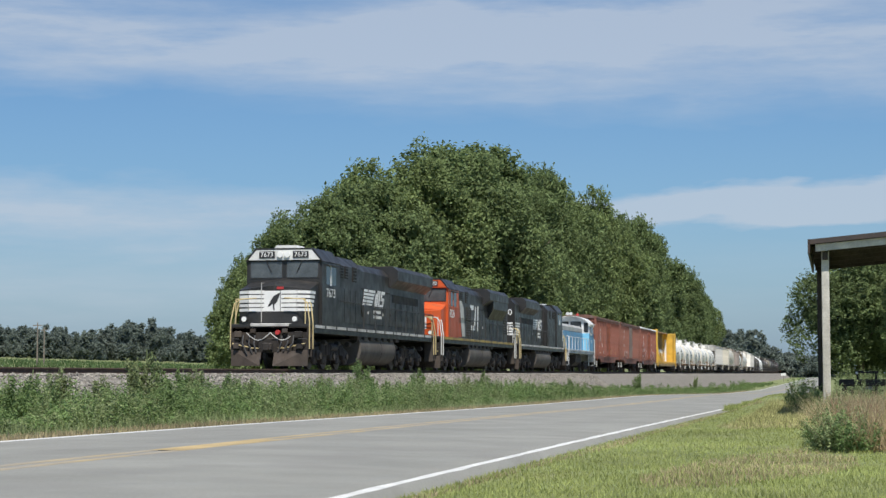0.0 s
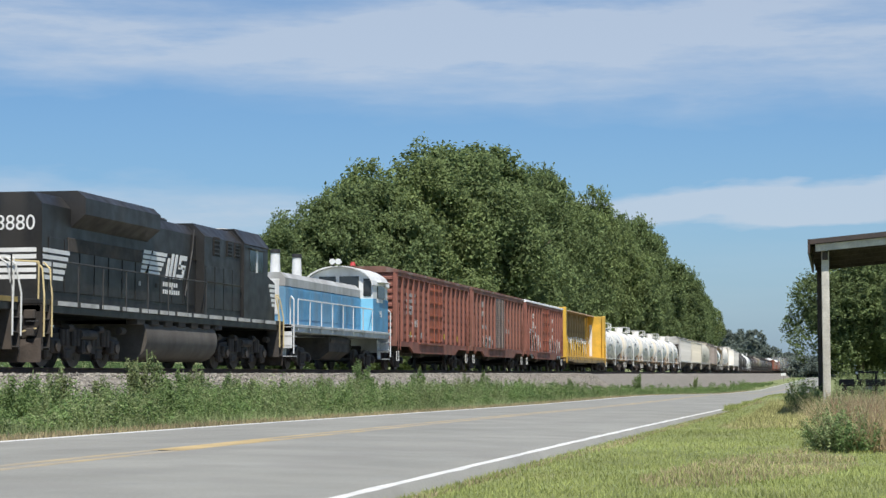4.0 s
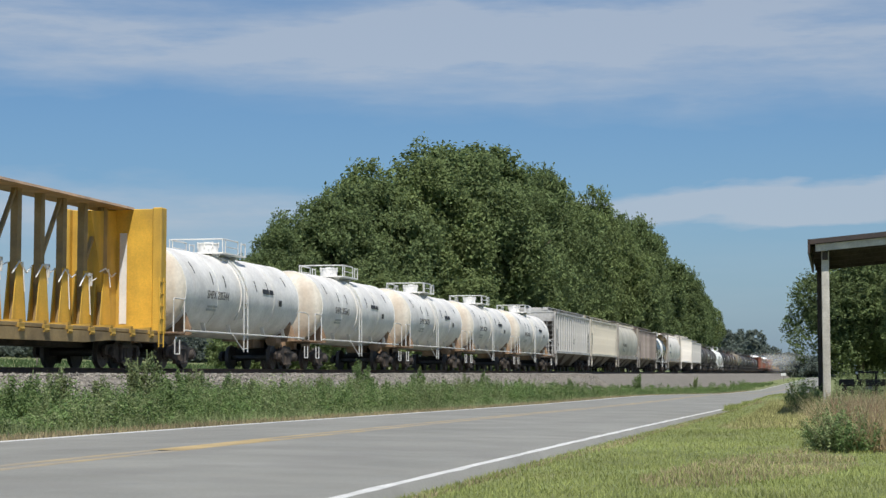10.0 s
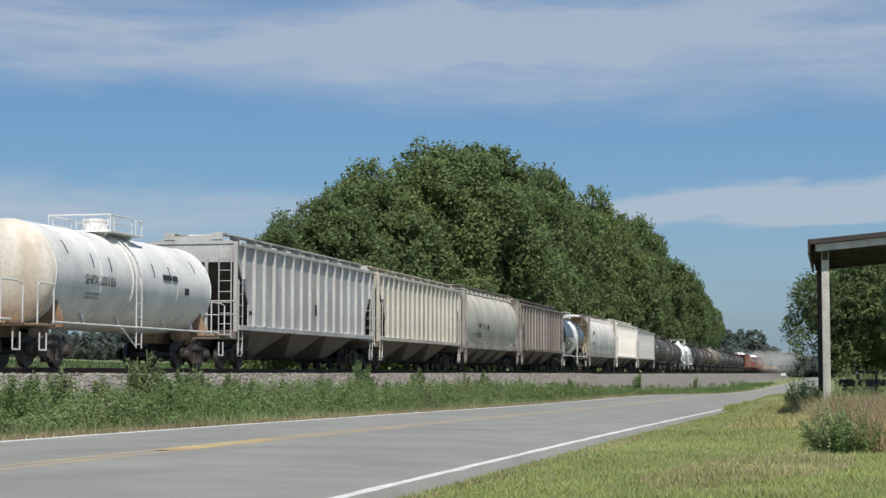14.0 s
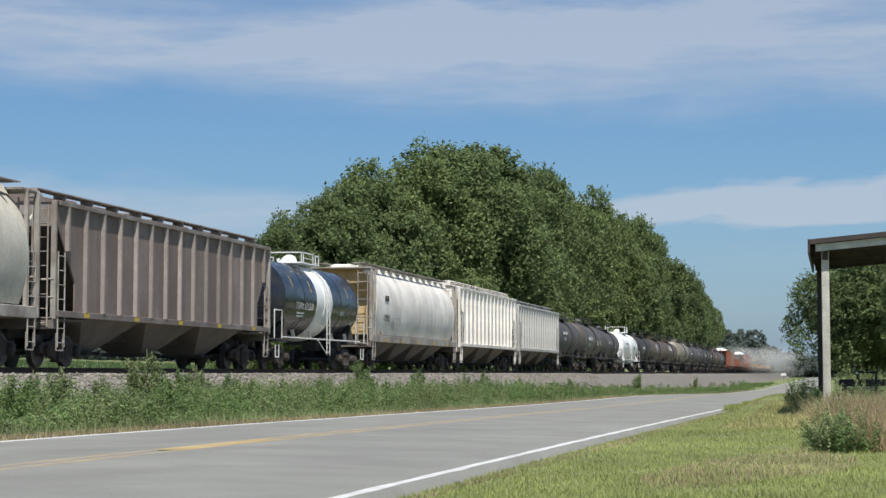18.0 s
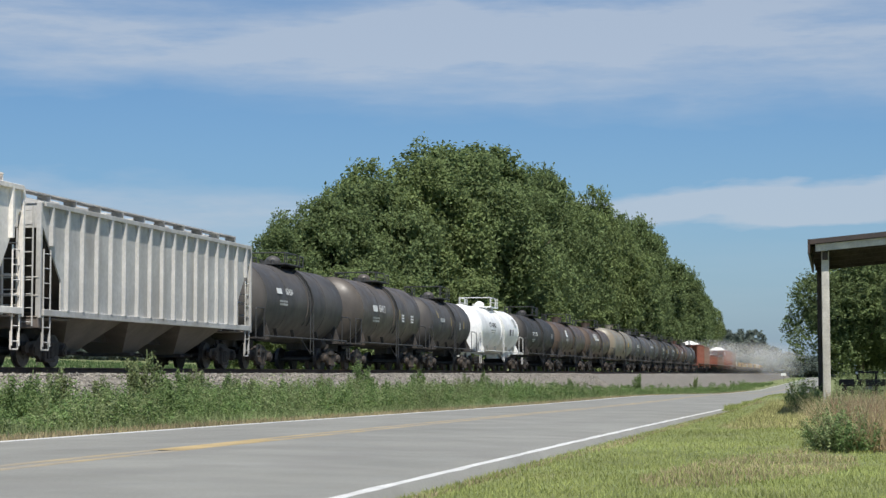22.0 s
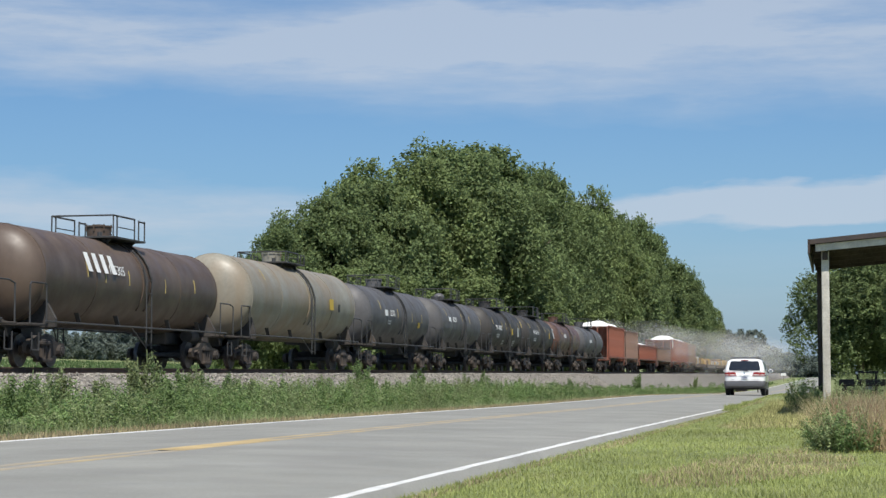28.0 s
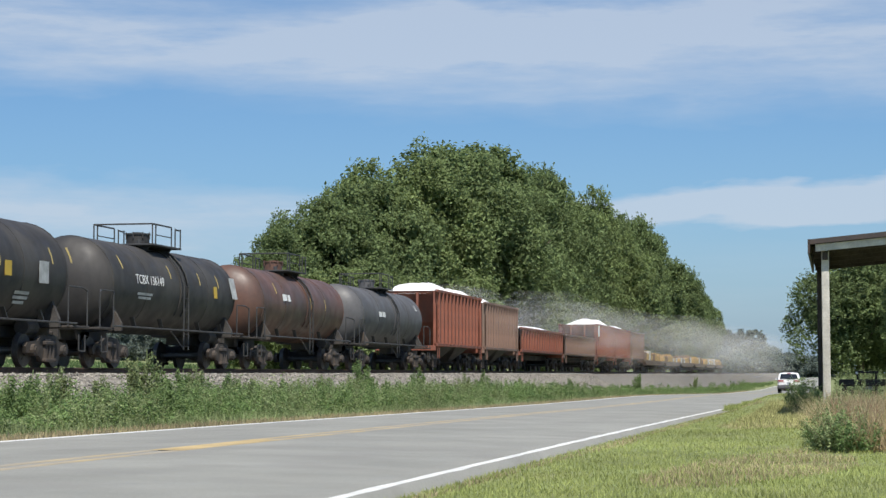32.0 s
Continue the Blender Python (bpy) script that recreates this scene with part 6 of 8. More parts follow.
def switcher(label, t0, t1):
    L = (t1 - t0) * SPEED
    car = thing("switcher_locomotive", label, "locomotive", "cars of the train")
    e = L / 2 - 0.6
    zd = 1.62
    part("frame", box(B(), -1.45, 1.45, -e, e, 1.34, zd - 0.1, 0.01), pale_sill, car)
    part("deck", box(B(), -1.5, 1.5, -e, e, zd - 0.1, zd, 0.01), pale_sill, car)
    ye = e - 2.9                      # front wall of the cab
    part("hood", box(B(), -0.92, 0.92, -e + 0.9, ye, zd, 3.05, 0.05), blue_paint, car, "blue engine hood")
    part("hood_top", prism(B(), [(-0.92, 3.05), (0.92, 3.05), (0.92, 3.35), (0.72, 3.55), (-0.72, 3.55), (-0.92, 3.35)], -e + 0.9, ye, "y"), grey_paint, car, "pale grey hood top")
    part("radiator_front", box(B(), -0.7, 0.7, -e + 0.86, -e + 0.9, 2.0, 3.3, 0.02), loco_white, car)
    for q in (-1, 1):
        for i in range(7):
            y = -e + 1.1 + (ye + e - 1.2) * i / 7
            part("hood_door", box(B(), *sorted((q * 0.92, q * 0.94)), y, y + (ye + e - 1.2) / 7 - 0.08, zd + 0.25, 2.95, 0.008), blue_paint, car)
        for i in range(3):
            bm = B()
            for k in range(9):
                box(bm, *sorted((q * 0.94, q * 0.965)), ye - 3.6 + i * 1.1, ye - 3.0 + i * 1.1, 1.9 + k * 0.085, 1.94 + k * 0.085)
            part("louvre", bm, blue_paint, car)
    # rounded cab
    arc = [(1.48 * math.cos(a), 3.55 + 0.82 * math.sin(a)) for a in [math.pi * k / 14 for k in range(15)]]
    part("cab", prism(B(), [(-1.48, zd), (1.48, zd)] + [(x * 0.985, z - 0.03) for x, z in arc], ye, e - 0.35, "y"), loco_white, car, "white-topped cab")
    part("cab_lower", box(B(), -1.49, 1.49, ye - 0.008, e - 0.342, zd, 3.0), blue_paint, car)
    part("cab_door_panel", box(B(), 0.95, 1.47, ye - 0.03, ye - 0.01, zd, 3.0), light_blue, car, "light blue cab door")
    part("cab_roof", prism(B(), [(x * 1.03, z + 0.03) for x, z in arc] + [(x, z - 0.02) for x, z in arc[::-1]], ye - 0.22, e - 0.2, "y"), loco_white, car, "arched white roof")
    for x0, x1, z0, z1 in ((-0.9, -0.15, 3.55, 3.95), (0.0, 0.85, 3.45, 3.95), (1.05, 1.38, 3.1, 3.85), (-1.38, -1.05, 3.1, 3.85)):
        part("window", box(B(), x0, x1, ye - 0.035, ye + 0.02, z0, z1, 0.01), glass, car, "cab front window")
    for q in (-1, 1):
        part("window", box(B(), *sorted((q * 1.46, q * 1.51)), ye + 0.7, ye + 1.9, 3.02, 3.65, 0.01), glass, car, "cab side window")
        part("awning", box(B(), *sorted((q * 1.5, q * 1.72)), ye + 0.55, ye + 2.05, 3.7, 3.74, 0.01), loco_white, car)
        part("end_window", box(B(), *sorted((q * 0.5, q * 1.2)), e - 0.36, e - 0.33, 3.2, 3.8, 0.01), glass, car)
    letters(car, "90", 0.42, 1.50, ye + 1.2, 2.35, white_mark, "number")
    bars(car, [[0.3, 0.2, 0.45]], 1.497, ye + 0.5, 2.85, white_mark, 0.16)
    for y in (-e + 2.6, -e + 5.4):
        part("exhaust_stack", cyl(B(), (0, y, 3.5), (0, y, 4.35), 0.2, 0.17, n=16), loco_white, car, "white exhaust stack")
        part("stack_cap", cyl(B(), (0, y, 4.35), (0, y, 4.5), 0.19, n=16), black_mark, car)
    bm = B()
    for dx, l in ((-0.16, 0.4), (0.1, 0.5)):
        cyl(bm, (dx, ye - 0.6, 4.55), (dx, ye - 0.6 + l, 4.55), 0.13, 0.05, n=12)
    part("air_horn", bm, loco_white, car, "white trumpet horns")
    part("bell", cyl(B(), (0.5, ye + 0.3, 4.42), (0.5, ye + 0.3, 4.58), 0.13, 0.08, n=10), red_paint, car)
    part("fuel_tank", prism(B(), [(-1.2, 1.25), (-1.2, 0.7), (-0.8, 0.4), (0.8, 0.4), (1.2, 0.7), (1.2, 1.25)], -1.5, 1.5, "y"), under, car)
    for s in (-1, 1):
        truck(car, s * (L / 2 - 3.0), 1.3)
        coupler(car, s * (e + 0.1))
        part("end_plate", box(B(), -1.45, 1.45, *sorted((s * e, s * (e - 0.06))), 0.75, 1.62, 0.01), loco_white, car)
        for q in (-1, 1):
            bm = B()
            prism(bm, [(s * e, 0.45), (s * (e - 0.5), 0.45), (s * (e - 0.75), 1.5), (s * e, 1.5)], *sorted((q * 1.05, q * 1.08)), "x")
            for z in (0.48, 0.85, 1.2):
                box(bm, *sorted((q * 1.08, q * 1.5)), *sorted((s * e, s * (e - 0.5))), z - 0.03, z)
            part("corner_step", bm, pale_sill, car)
            part("step_handrail", rail_line(B(), [(q * 1.52, s * (e - 0.02), 0.55), (q * 1.52, s * (e - 0.02), 2.5), (q * 1.4, s * (e - 0.1), 2.62), (q * 1.3, s * (e - 0.3), 2.55), (q * 1.3, s * (e - 0.3), 1.6)], 0.026), loco_white, car, "white bent hand rail")
    for q in (-1, 1):
        bm = B()
        y0, y1 = -e + 0.7, ye - 0.1
        for i in range(8):
            y = y0 + (y1 - y0) * i / 7
            cyl(bm, (q * 1.47, y, zd - 0.2), (q * 1.47, y, zd + 0.92), 0.022, n=6)
        rail_line(bm, [(q * 1.47, y0, zd + 0.92), (q * 1.47, y1, zd + 0.92)], 0.024)
        part("walkway_rail", bm, loco_white, car)
    part("footboard_tank", cyl(B(), (1.1, -1.4, 1.15), (1.1, 1.4, 1.15), 0.16, n=10), under, car)
    CARS.append((car, (t0 + t1) / 2))
    return car


# ---- the train, front to back: the times at which each car's ends pass ----
def tank_paint(name, col, dirt, amount, rough=0.5):
    return material(name, col, rough=rough, var=0.16, scale=0.8, fine=9, dirt=dirt, dirt_amount=amount, streak=True)


def box_paint(name, col, amount=0.35):
    return material(name, col, rough=0.75, var=0.2, scale=1.1, fine=14, dirt=(0.12, 0.07, 0.05), dirt_amount=amount, streak=True)


brown_box = box_paint("boxcar_brown", (0.265, 0.102, 0.074))
brown_box2 = box_paint("boxcar_dark_brown", (0.25, 0.106, 0.078), 0.35)
brown_door = box_paint("boxcar_door_red", (0.37, 0.105, 0.056), 0.12)
grey_door = box_paint("boxcar_door_grey", (0.31, 0.24, 0.21), 0.2)
roof_brown = material("boxcar_roof", (0.20, 0.10, 0.075), rough=0.7, var=0.25, dirt=(0.35, 0.33, 0.3), dirt_amount=0.3)
roof_white = material("boxcar_roof_white", (0.86, 0.86, 0.86), rough=0.6, var=0.08)
beam_yellow = material("beam_yellow", (0.72, 0.44, 0.06), rough=0.6, var=0.15, scale=1.5, dirt=(0.22, 0.15, 0.06), dirt_amount=0.25, streak=True)
beam_tan = material("beam_top_tan", (0.36, 0.25, 0.16), rough=0.75, var=0.2, scale=1.5, dirt=(0.15, 0.11, 0.08), dirt_amount=0.4)
beam_dull = material("beam_dull", (0.38, 0.265, 0.12), rough=0.75, var=0.2, scale=1.5, dirt=(0.12, 0.09, 0.055), dirt_amount=0.4)
tank_white = tank_paint("tank_white", (0.80, 0.785, 0.745), (0.62, 0.56, 0.48), 0.12, 0.55)
tank_cream = tank_paint("tank_head_cream", (0.72, 0.665, 0.56), (0.45, 0.31, 0.19), 0.22, 0.55)
tank_clean = tank_paint("tank_clean_white", (0.92, 0.92, 0.90), (0.74, 0.71, 0.66), 0.06, 0.4)
sill_rusty = material("tank_sill_rusty", (0.36, 0.24, 0.15), rough=0.8, var=0.3, scale=2, dirt=(0.12, 0.07, 0.04), dirt_amount=0.4)
tank_black = tank_paint("tank_black", (0.036, 0.034, 0.033), (0.085, 0.076, 0.064), 0.35, 0.62)
tank_gloss = tank_paint("tank_gloss_black", (0.022, 0.025, 0.032), (0.06, 0.058, 0.055), 0.1, 0.22)
tank_greyblack = tank_paint("tank_grey_black", (0.070, 0.067, 0.066), (0.12, 0.105, 0.09), 0.4, 0.6)
tank_dusty = tank_paint("tank_dusty_black", (0.075, 0.066, 0.058), (0.15, 0.125, 0.10), 0.5)
tank_brown = tank_paint("tank_brown", (0.088, 0.062, 0.047), (0.15, 0.11, 0.08), 0.4)
tank_rust = tank_paint("tank_rust_brown", (0.13, 0.068, 0.048), (0.06, 0.05, 0.045), 0.4)
tank_tan = tank_paint("tank_grey_tan", (0.25, 0.235, 0.19), (0.25, 0.185, 0.115), 0.45)
tank_slate = tank_paint("tank_slate", (0.102, 0.100, 0.102), (0.075, 0.070, 0.066), 0.35, 0.6)
hop_grey = tank_paint("hopper_pale_grey", (0.54, 0.53, 0.505), (0.36, 0.32, 0.27), 0.28, 0.65)
hop_cream = tank_paint("hopper_cream", (0.62, 0.58, 0.49), (0.42, 0.36, 0.28), 0.22, 0.6)
hop_brown = tank_paint("hopper_brown_grey", (0.27, 0.215, 0.19), (0.15, 0.105, 0.085), 0.55, 0.75)
hop_brown_rib = material("hopper_brown_rib", (0.34, 0.30, 0.275), rough=0.75, var=0.2, scale=0.8, fine=9, dirt=(0.16, 0.115, 0.09), dirt_amount=0.5, streak=True, random_tint=0.38)
hop_white = tank_paint("hopper_dusty_white", (0.88, 0.83, 0.76), (0.56, 0.49, 0.42), 0.2, 0.6)
hop_end = material("hopper_end_yellow", (0.62, 0.45, 0.22), rough=0.7, var=0.15, dirt=(0.3, 0.2, 0.1), dirt_amount=0.25)
hop_low = material("hopper_underside", (0.18, 0.155, 0.135), rough=0.85, var=0.2, scale=1.2, dirt=(0.14, 0.115, 0.10), dirt_amount=0.35)
hop_dirty = material("hopper_frame", (0.40, 0.37, 0.33), rough=0.75, var=0.2, dirt=(0.15, 0.10, 0.07), dirt_amount=0.4)
red_hopper = material("open_hopper_red", (0.26, 0.088, 0.055), rough=0.8, var=0.25, scale=1.2, dirt=(0.16, 0.10, 0.08), dirt_amount=0.4, streak=True)
dusty_hopper = material("open_hopper_dusty", (0.24, 0.145, 0.11), rough=0.85, var=0.25, scale=1.2, dirt=(0.2, 0.16, 0.13), dirt_amount=0.5, streak=True)
powder = material("white_powder", (0.82, 0.82, 0.80), rough=0.95, var=0.05, bump=0.3, bump_scale=8)
flat_mat = material("flat_car_brown", (0.17, 0.12, 0.095), rough=0.85, var=0.25)

wide_cab_loco("black diesel locomotive with white striped nose leading the train", 3.962, 5.30, "black", "7673")
wide_cab_loco("black diesel locomotive with a bright orange cab", 5.30, 6.62, "orange", "8020")
wide_cab_loco("black diesel locomotive running backwards with white end stripes", 6.62, 7.85, "black", "8880", flip=True)
switcher("small blue and white switching locomotive with arched cab", 7.85, 8.765)
SPOTS = [("#", 0.22, -5.2, 1.62, yellow_mark), ("#", 0.22, -2.9, 1.62, PAINT_GREY), ("#", 0.22, 2.2, 1.66, yellow_mark), ("#", 0.22, 5.4, 1.62, yellow_mark)]
box_car("weathered brown box car with outside posts and plug door", 8.765, 9.775, brown_box, roof_brown, brown_door,
        marks=SPOTS + [("|0.9 0.9/0.9 0.85/0.9 0.8/0.8 0.75", 0.16, -6.0, 3.35, PAINT_GREY), ("|0.3 0.3", 0.3, -4.9, 2.65, white_mark), ("409332", 0.34, -4.2, 2.15, white_mark), ("|0.25 0.5 0.3 0.4", 0.11, -5.6, 1.5, white_mark)])
box_car("weathered dark brown box car with grey ribbed door", 9.775, 10.78, brown_box2, roof_brown, grey_door, door="ribs",
        graffiti=((3, -4.8, -2.2, 1.0, 1.8),), marks=[("|0.3 0.3 0.3 0.3 0.3/0.3 0.3 0.3 0.3 0.3", 0.3, -5.6, 3.5, PAINT_GREY), ("|0.3 0.3 0.3 0.3 0.3", 0.22, -5.2, 2.3, PAINT_GREY), ("|0.3 0.4 0.3 0.3", 0.26, 2.2, 2.2, PAINT_GREY), ("|0.3 0.3 0.2", 0.18, 2.6, 2.9, PAINT_GREY)])
box_car("brown box car with graffiti and a pale weathered roof", 10.78, 11.755, brown_box, roof_white, brown_door,
        graffiti=((7, -6.2, -2.0, 0.95, 2.3), (17, -6.2, -3.0, 1.0, 2.2), (8, 0.8, 6.8, 0.95, 2.0), (18, 1.2, 6.8, 1.0, 2.0), (9, -5.9, -4.9, 2.2, 2.6)), marks=[("|0.3 0.3 0.3 0.3 0.3/0.3 0.3 0.3 0.3 0.3", 0.3, -5.6, 3.4, white_mark), ("|0.3 0.5 0.3 0.6", 0.14, -5.4, 2.75, white_mark), ("|0.4 0.3 0.3", 0.24, 2.6, 3.3, white_mark), ("|0.3 0.3 0.3", 0.24, 2.9, 2.7, white_mark), ("|0.3 0.4 0.4", 0.24, 2.6, 2.2, white_mark)])
centre_beam_car("empty yellow centre-beam flat car with dangling white straps", 11.755, 13.17, beam_yellow, beam_dull, beam_tan)
WT = "white tank car with rusty end sills and top railing"
for (t0, t1), num in zip(((13.17, 14.04), (14.04, 14.90), (14.90, 15.765), (15.765, 16.625), (16.625, 17.485)), ("205544", "205543", "200228", "200234", "200186")):
    tank_car(WT, t0, t1, tank_white, 1.43, 2.51, white_pipe, "manway", [("SHPX " + num, 0.27, -3.0, 2.3, black_mark), ("|0.5 0.4/0.6 0.3", 0.07, -3.4, 1.95, PAINT_GREY), ("|0.34", 0.2, 3.6, 2.3, black_mark), ("|0.7 0.4", 0.16, 2.2, 2.65, black_mark)], end_mat=sill_rusty, climb=-0.4, head=tank_cream, dashes=((-4.9, 0.75), (-3.4, 0.45), (-2.2, 0.4), (1.0, 0.4), (2.3, 0.4), (4.6, 0.75)))
ribbed_hopper("pale grey ribbed covered hopper car", 17.485, 18.58, hop_grey, hop_grey, hop_low, marks=[("|0.3", 0.4, 0.2, 2.0, black_mark), ("|0.3 0.3", 0.12, -7.6, 1.8, black_mark)], ribs=16)
ribbed_hopper("cream ribbed covered hopper car with grey lower chutes", 18.58, 19.64, hop_cream, hop_cream, hop_low, ribs=18)
round_hopper("cream round-sided covered hopper car", 19.64, 20.665, hop_cream, hop_dirty, hop_low, hop_cream, marks=[("|0.6", 0.2, -4.6, 2.35, black_mark), ("15713", 0.3, -3.2, 2.4, black_mark), ("|0.5", 0.3, -2.2, 2.25, black_mark), ("|0.3 0.4/0.3 0.4", 0.08, -4.8, 1.95, black_mark)])
ribbed_hopper("brown-stained ribbed covered hopper car with yellow reflectors", 20.665, 21.745, hop_brown, hop_dirty, hop_low, z_eave=4.16, rib_mat=hop_brown_rib, tabs=True, ribs=15, cut=True)
tank_car("short glossy black tank car with a white belt", 21.745, 22.51, tank_gloss, 1.45, 2.55, white_pipe, "valves", [("TGAX 131520", 0.28, -2.55, 2.3, white_mark), ("|0.5 0.3/0.4 0.4", 0.07, -2.9, 2.05, white_mark), ("|0.5", 0.18, 2.7, 2.2, PAINT_GREY)], belt=tank_clean, reflect=((-3.9, 0.7), (-1.6, 0.6), (3.6, 0.6)))
round_hopper("dusty white round-sided hopper car with yellow end", 22.51, 23.575, hop_white, hop_dirty, hop_low, hop_end, marks=[("|0.3 0.3", 0.24, -6.6, 2.95, black_mark), ("10008", 0.34, -6.4, 2.2, black_mark), ("|0.3 0.3 0.3/0.3 0.2", 0.18, -5.0, 2.1, PAINT_GREY)], tabs=True)
ribbed_hopper("white ribbed covered hopper car with light dirt", 23.575, 24.615, hop_white, hop_white, hop_low, z_eave=4.32, ribs=15)
ribbed_hopper("pale grey ribbed covered hopper car with white top edge", 24.615, 25.625, hop_grey, hop_grey, hop_low, z_eave=4.05, ribs=17)
R3 = ((-3.6, 0.75), (-1.2, 0.7), (2.0, 0.7), (3.9, 0.75))
tank_car("grey-black tank car with dull dusty shell", 25.625, 26.385, tank_greyblack, 1.46, 2.53, black_pipe, "valves", [("|0.6", 0.2, -3.4, 2.75, white_mark), ("60434", 0.26, -2.2, 2.75, white_mark), ("|0.4 0.5/0.5 0.4", 0.07, -3, 2.4, PAINT_GREY)])
tank_car("dusty black tank car with round valve dome", 26.385, 27.185, tank_dusty, 1.48, 2.54, black_pipe, "valves", [("|0.75", 0.26, -3.3, 2.6, white_mark), ("60433", 0.32, -2.1, 2.6, white_mark), ("|0.5 0.6/0.4 0.7", 0.08, -3.1, 2.2, PAINT_GREY), ("|0.5/0.5/0.45", 0.08, 1.7, 2.45, white_mark), ("|0.55/0.55/0.5", 0.08, 3.5, 2.45, white_mark)], reflect=((1.2, 0.1),))
tank_car("dark slate tank car with narrow vertical marks", 27.185, 27.915, tank_greyblack, 1.36, 2.45, black_pipe, "valves", [("|0.5 0.4", 0.2, -2.4, 2.5, PAINT_GREY), ("|0.2", 0.4, 1.9, 2.3, PAINT_GREY)], reflect=((-3.2, 0.5), (-0.2, 0.2), (3.0, 0.1)))
tank_car("bright white tank car with black lettering", 27.915, 28.79, tank_clean, 1.40, 2.45, white_pipe, "valves", [("UTLX 848020", 0.28, -2.6, 2.6, black_mark), ("|0.5 0.8/0.5 0.6", 0.08, -2.6, 2.3, PAINT_GREY), ("|0.4", 0.34, 3.0, 2.3, black_mark), ("|0.22", 0.34, 3.9, 2.3, black_mark), ("|0.7", 0.5, 5.0, 2.95, PAINT_GREY)], end_mat=tank_clean)
tank_car("matt black tank car with white stencilled lettering", 28.79, 29.65, tank_black, 1.38, 2.46, black_pipe, "valves", [("NATX 73459", 0.26, -2.6, 2.4, white_mark), ("|0.5 0.6/0.4 0.4", 0.07, -3.0, 2.05, PAINT_GREY), ("|0.35", 0.3, 4.6, 2.4, PAINT_GREY)])
tank_car("dark brown tank car with a white square mark", 29.65, 30.60, tank_brown, 1.33, 2.46, black_pipe, "manway", [("|0.7", 0.5, -3.4, 2.75, white_mark), ("|0.5 0.3", 0.18, -3.3, 2.3, PAINT_GREY)], reflect=((0.6, 0.4), (2.4, 0.4), (4.2, 0.3)))
tank_car("brown tank car with a bold white mark", 30.60, 31.535, tank_brown, 1.33, 2.46, black_pipe, "manway", [("|0.26 0.26 0.26 0.26", 0.55, -3.3, 2.8, white_mark), ("125305", 0.28, -1.8, 2.65, white_mark)], reflect=((-3.8, 0.3), (-2.6, 0.2), (-0.9, 0.2), (1.9, 0.1), (4.4, 0.2)))
tank_car("large grey-tan tank car with a yellow placard", 31.535, 32.49, tank_tan, 1.48, 2.58, black_pipe, "manway", [("|0.55", 0.42, 3.1, 2.5, yellow_mark), ("|0.25", 0.3, 4.2, 2.4, black_mark)], reflect=((-4.9, 0.9),))
tank_car("slate grey tank car with yellow strips", 32.49, 33.32, tank_slate, 1.38, 2.48, black_pipe, "manway", [("|0.5", 0.26, -3.0, 2.5, white_mark), ("22282", 0.28, -1.9, 2.5, white_mark), ("|0.6/0.5", 0.07, -2.4, 2.15, PAINT_GREY), ("|0.4", 0.26, 3.4, 2.1, yellow_mark)], reflect=((-3.9, 0.5), (-0.8, 0.2), (2.0, 0.1), (4.0, 0.1)))
tank_car("grey tank car with stained lower shell", 33.32, 34.08, tank_slate, 1.38, 2.46, black_pipe, "valves", [("|0.5", 0.22, -3.2, 2.6, white_mark), ("60129", 0.28, -2.0, 2.6, white_mark)], reflect=((-3.7, 0.7), (0.1, 0.5), (2.0, 0.4), (5.0, 0.4)))
tank_car("black tank car with white number and yellow placard", 34.08, 34.85, tank_black, 1.42, 2.47, black_pipe, "manway", [("TILX 136083", 0.28, -2.9, 2.5, white_mark), ("|0.9/0.8", 0.08, -3.0, 2.1, PAINT_GREY), ("|0.5/0.45", 0.1, -0.9, 1.75, PAINT_GREY), ("|0.36", 0.36, 1.6, 2.35, yellow_mark), ("|0.55", 0.55, 3.6, 2.35, PAINT_GREY), ("|0.8/0.8/0.6", 0.08, 2.6, 1.8, PAINT_GREY)], reflect=((-4.3, 0.6), (-1.5, 0.4), (-0.3, 0.35), (1.2, 0.3), (4.2, 0.5), (5.4, 0.6)))
tank_car("black tank car with white number and yellow label", 34.85, 35.63, tank_black, 1.36, 2.43, black_pipe, "manway", [("TCBX 136149", 0.28, -2.4, 2.5, white_mark), ("|0.6 0.5/0.6 0.3", 0.07, -2.8, 2.1, PAINT_GREY), ("|0.3", 0.36, 3.2, 2.4, yellow_mark), ("|0.5", 0.7, 5.0, 2.6, PAINT_GREY)], reflect=((-4.3, 0.7), (-0.6, 0.6), (1.9, 0.5), (3.6, 0.5)))
tank_car("rust brown tank car with dark lower half", 35.63, 36.42, tank_rust, 1.34, 2.42, black_pipe, "manway", [("|0.5 0.3", 0.24, -2.6, 2.55, white_mark)], reflect=((-3.6, 0.6), (0.6, 0.2), (2.6, 0.2)))
tank_car("slate grey tank car before the open hoppers", 36.42, 37.24, tank_slate, 1.34, 2.42, black_pipe, "manway", [("|0.5 0.5", 0.22, -2.4, 2.4, white_mark), ("|0.3", 0.3, 4.5, 2.9, PAINT_GREY)])
open_hopper("red open hopper heaped with white powder", 37.24, 37.97, red_hopper, 3.88, powder, 1, heap_h=0.75)
open_hopper("brown open hopper heaped with white powder", 37.97, 38.65, dusty_hopper, 3.76, powder, 5, heap_h=0.6)
open_hopper("red-brown low gondola with white powder load", 38.65, 39.74, red_hopper, 2.65, powder, 3, posts=17, heap_h=0.55, slope_ends=False)
open_hopper("brown low gondola with white powder load", 39.74, 40.76, dusty_hopper, 2.6, powder, 11, posts=17, heap_h=0.3, slope_ends=False)
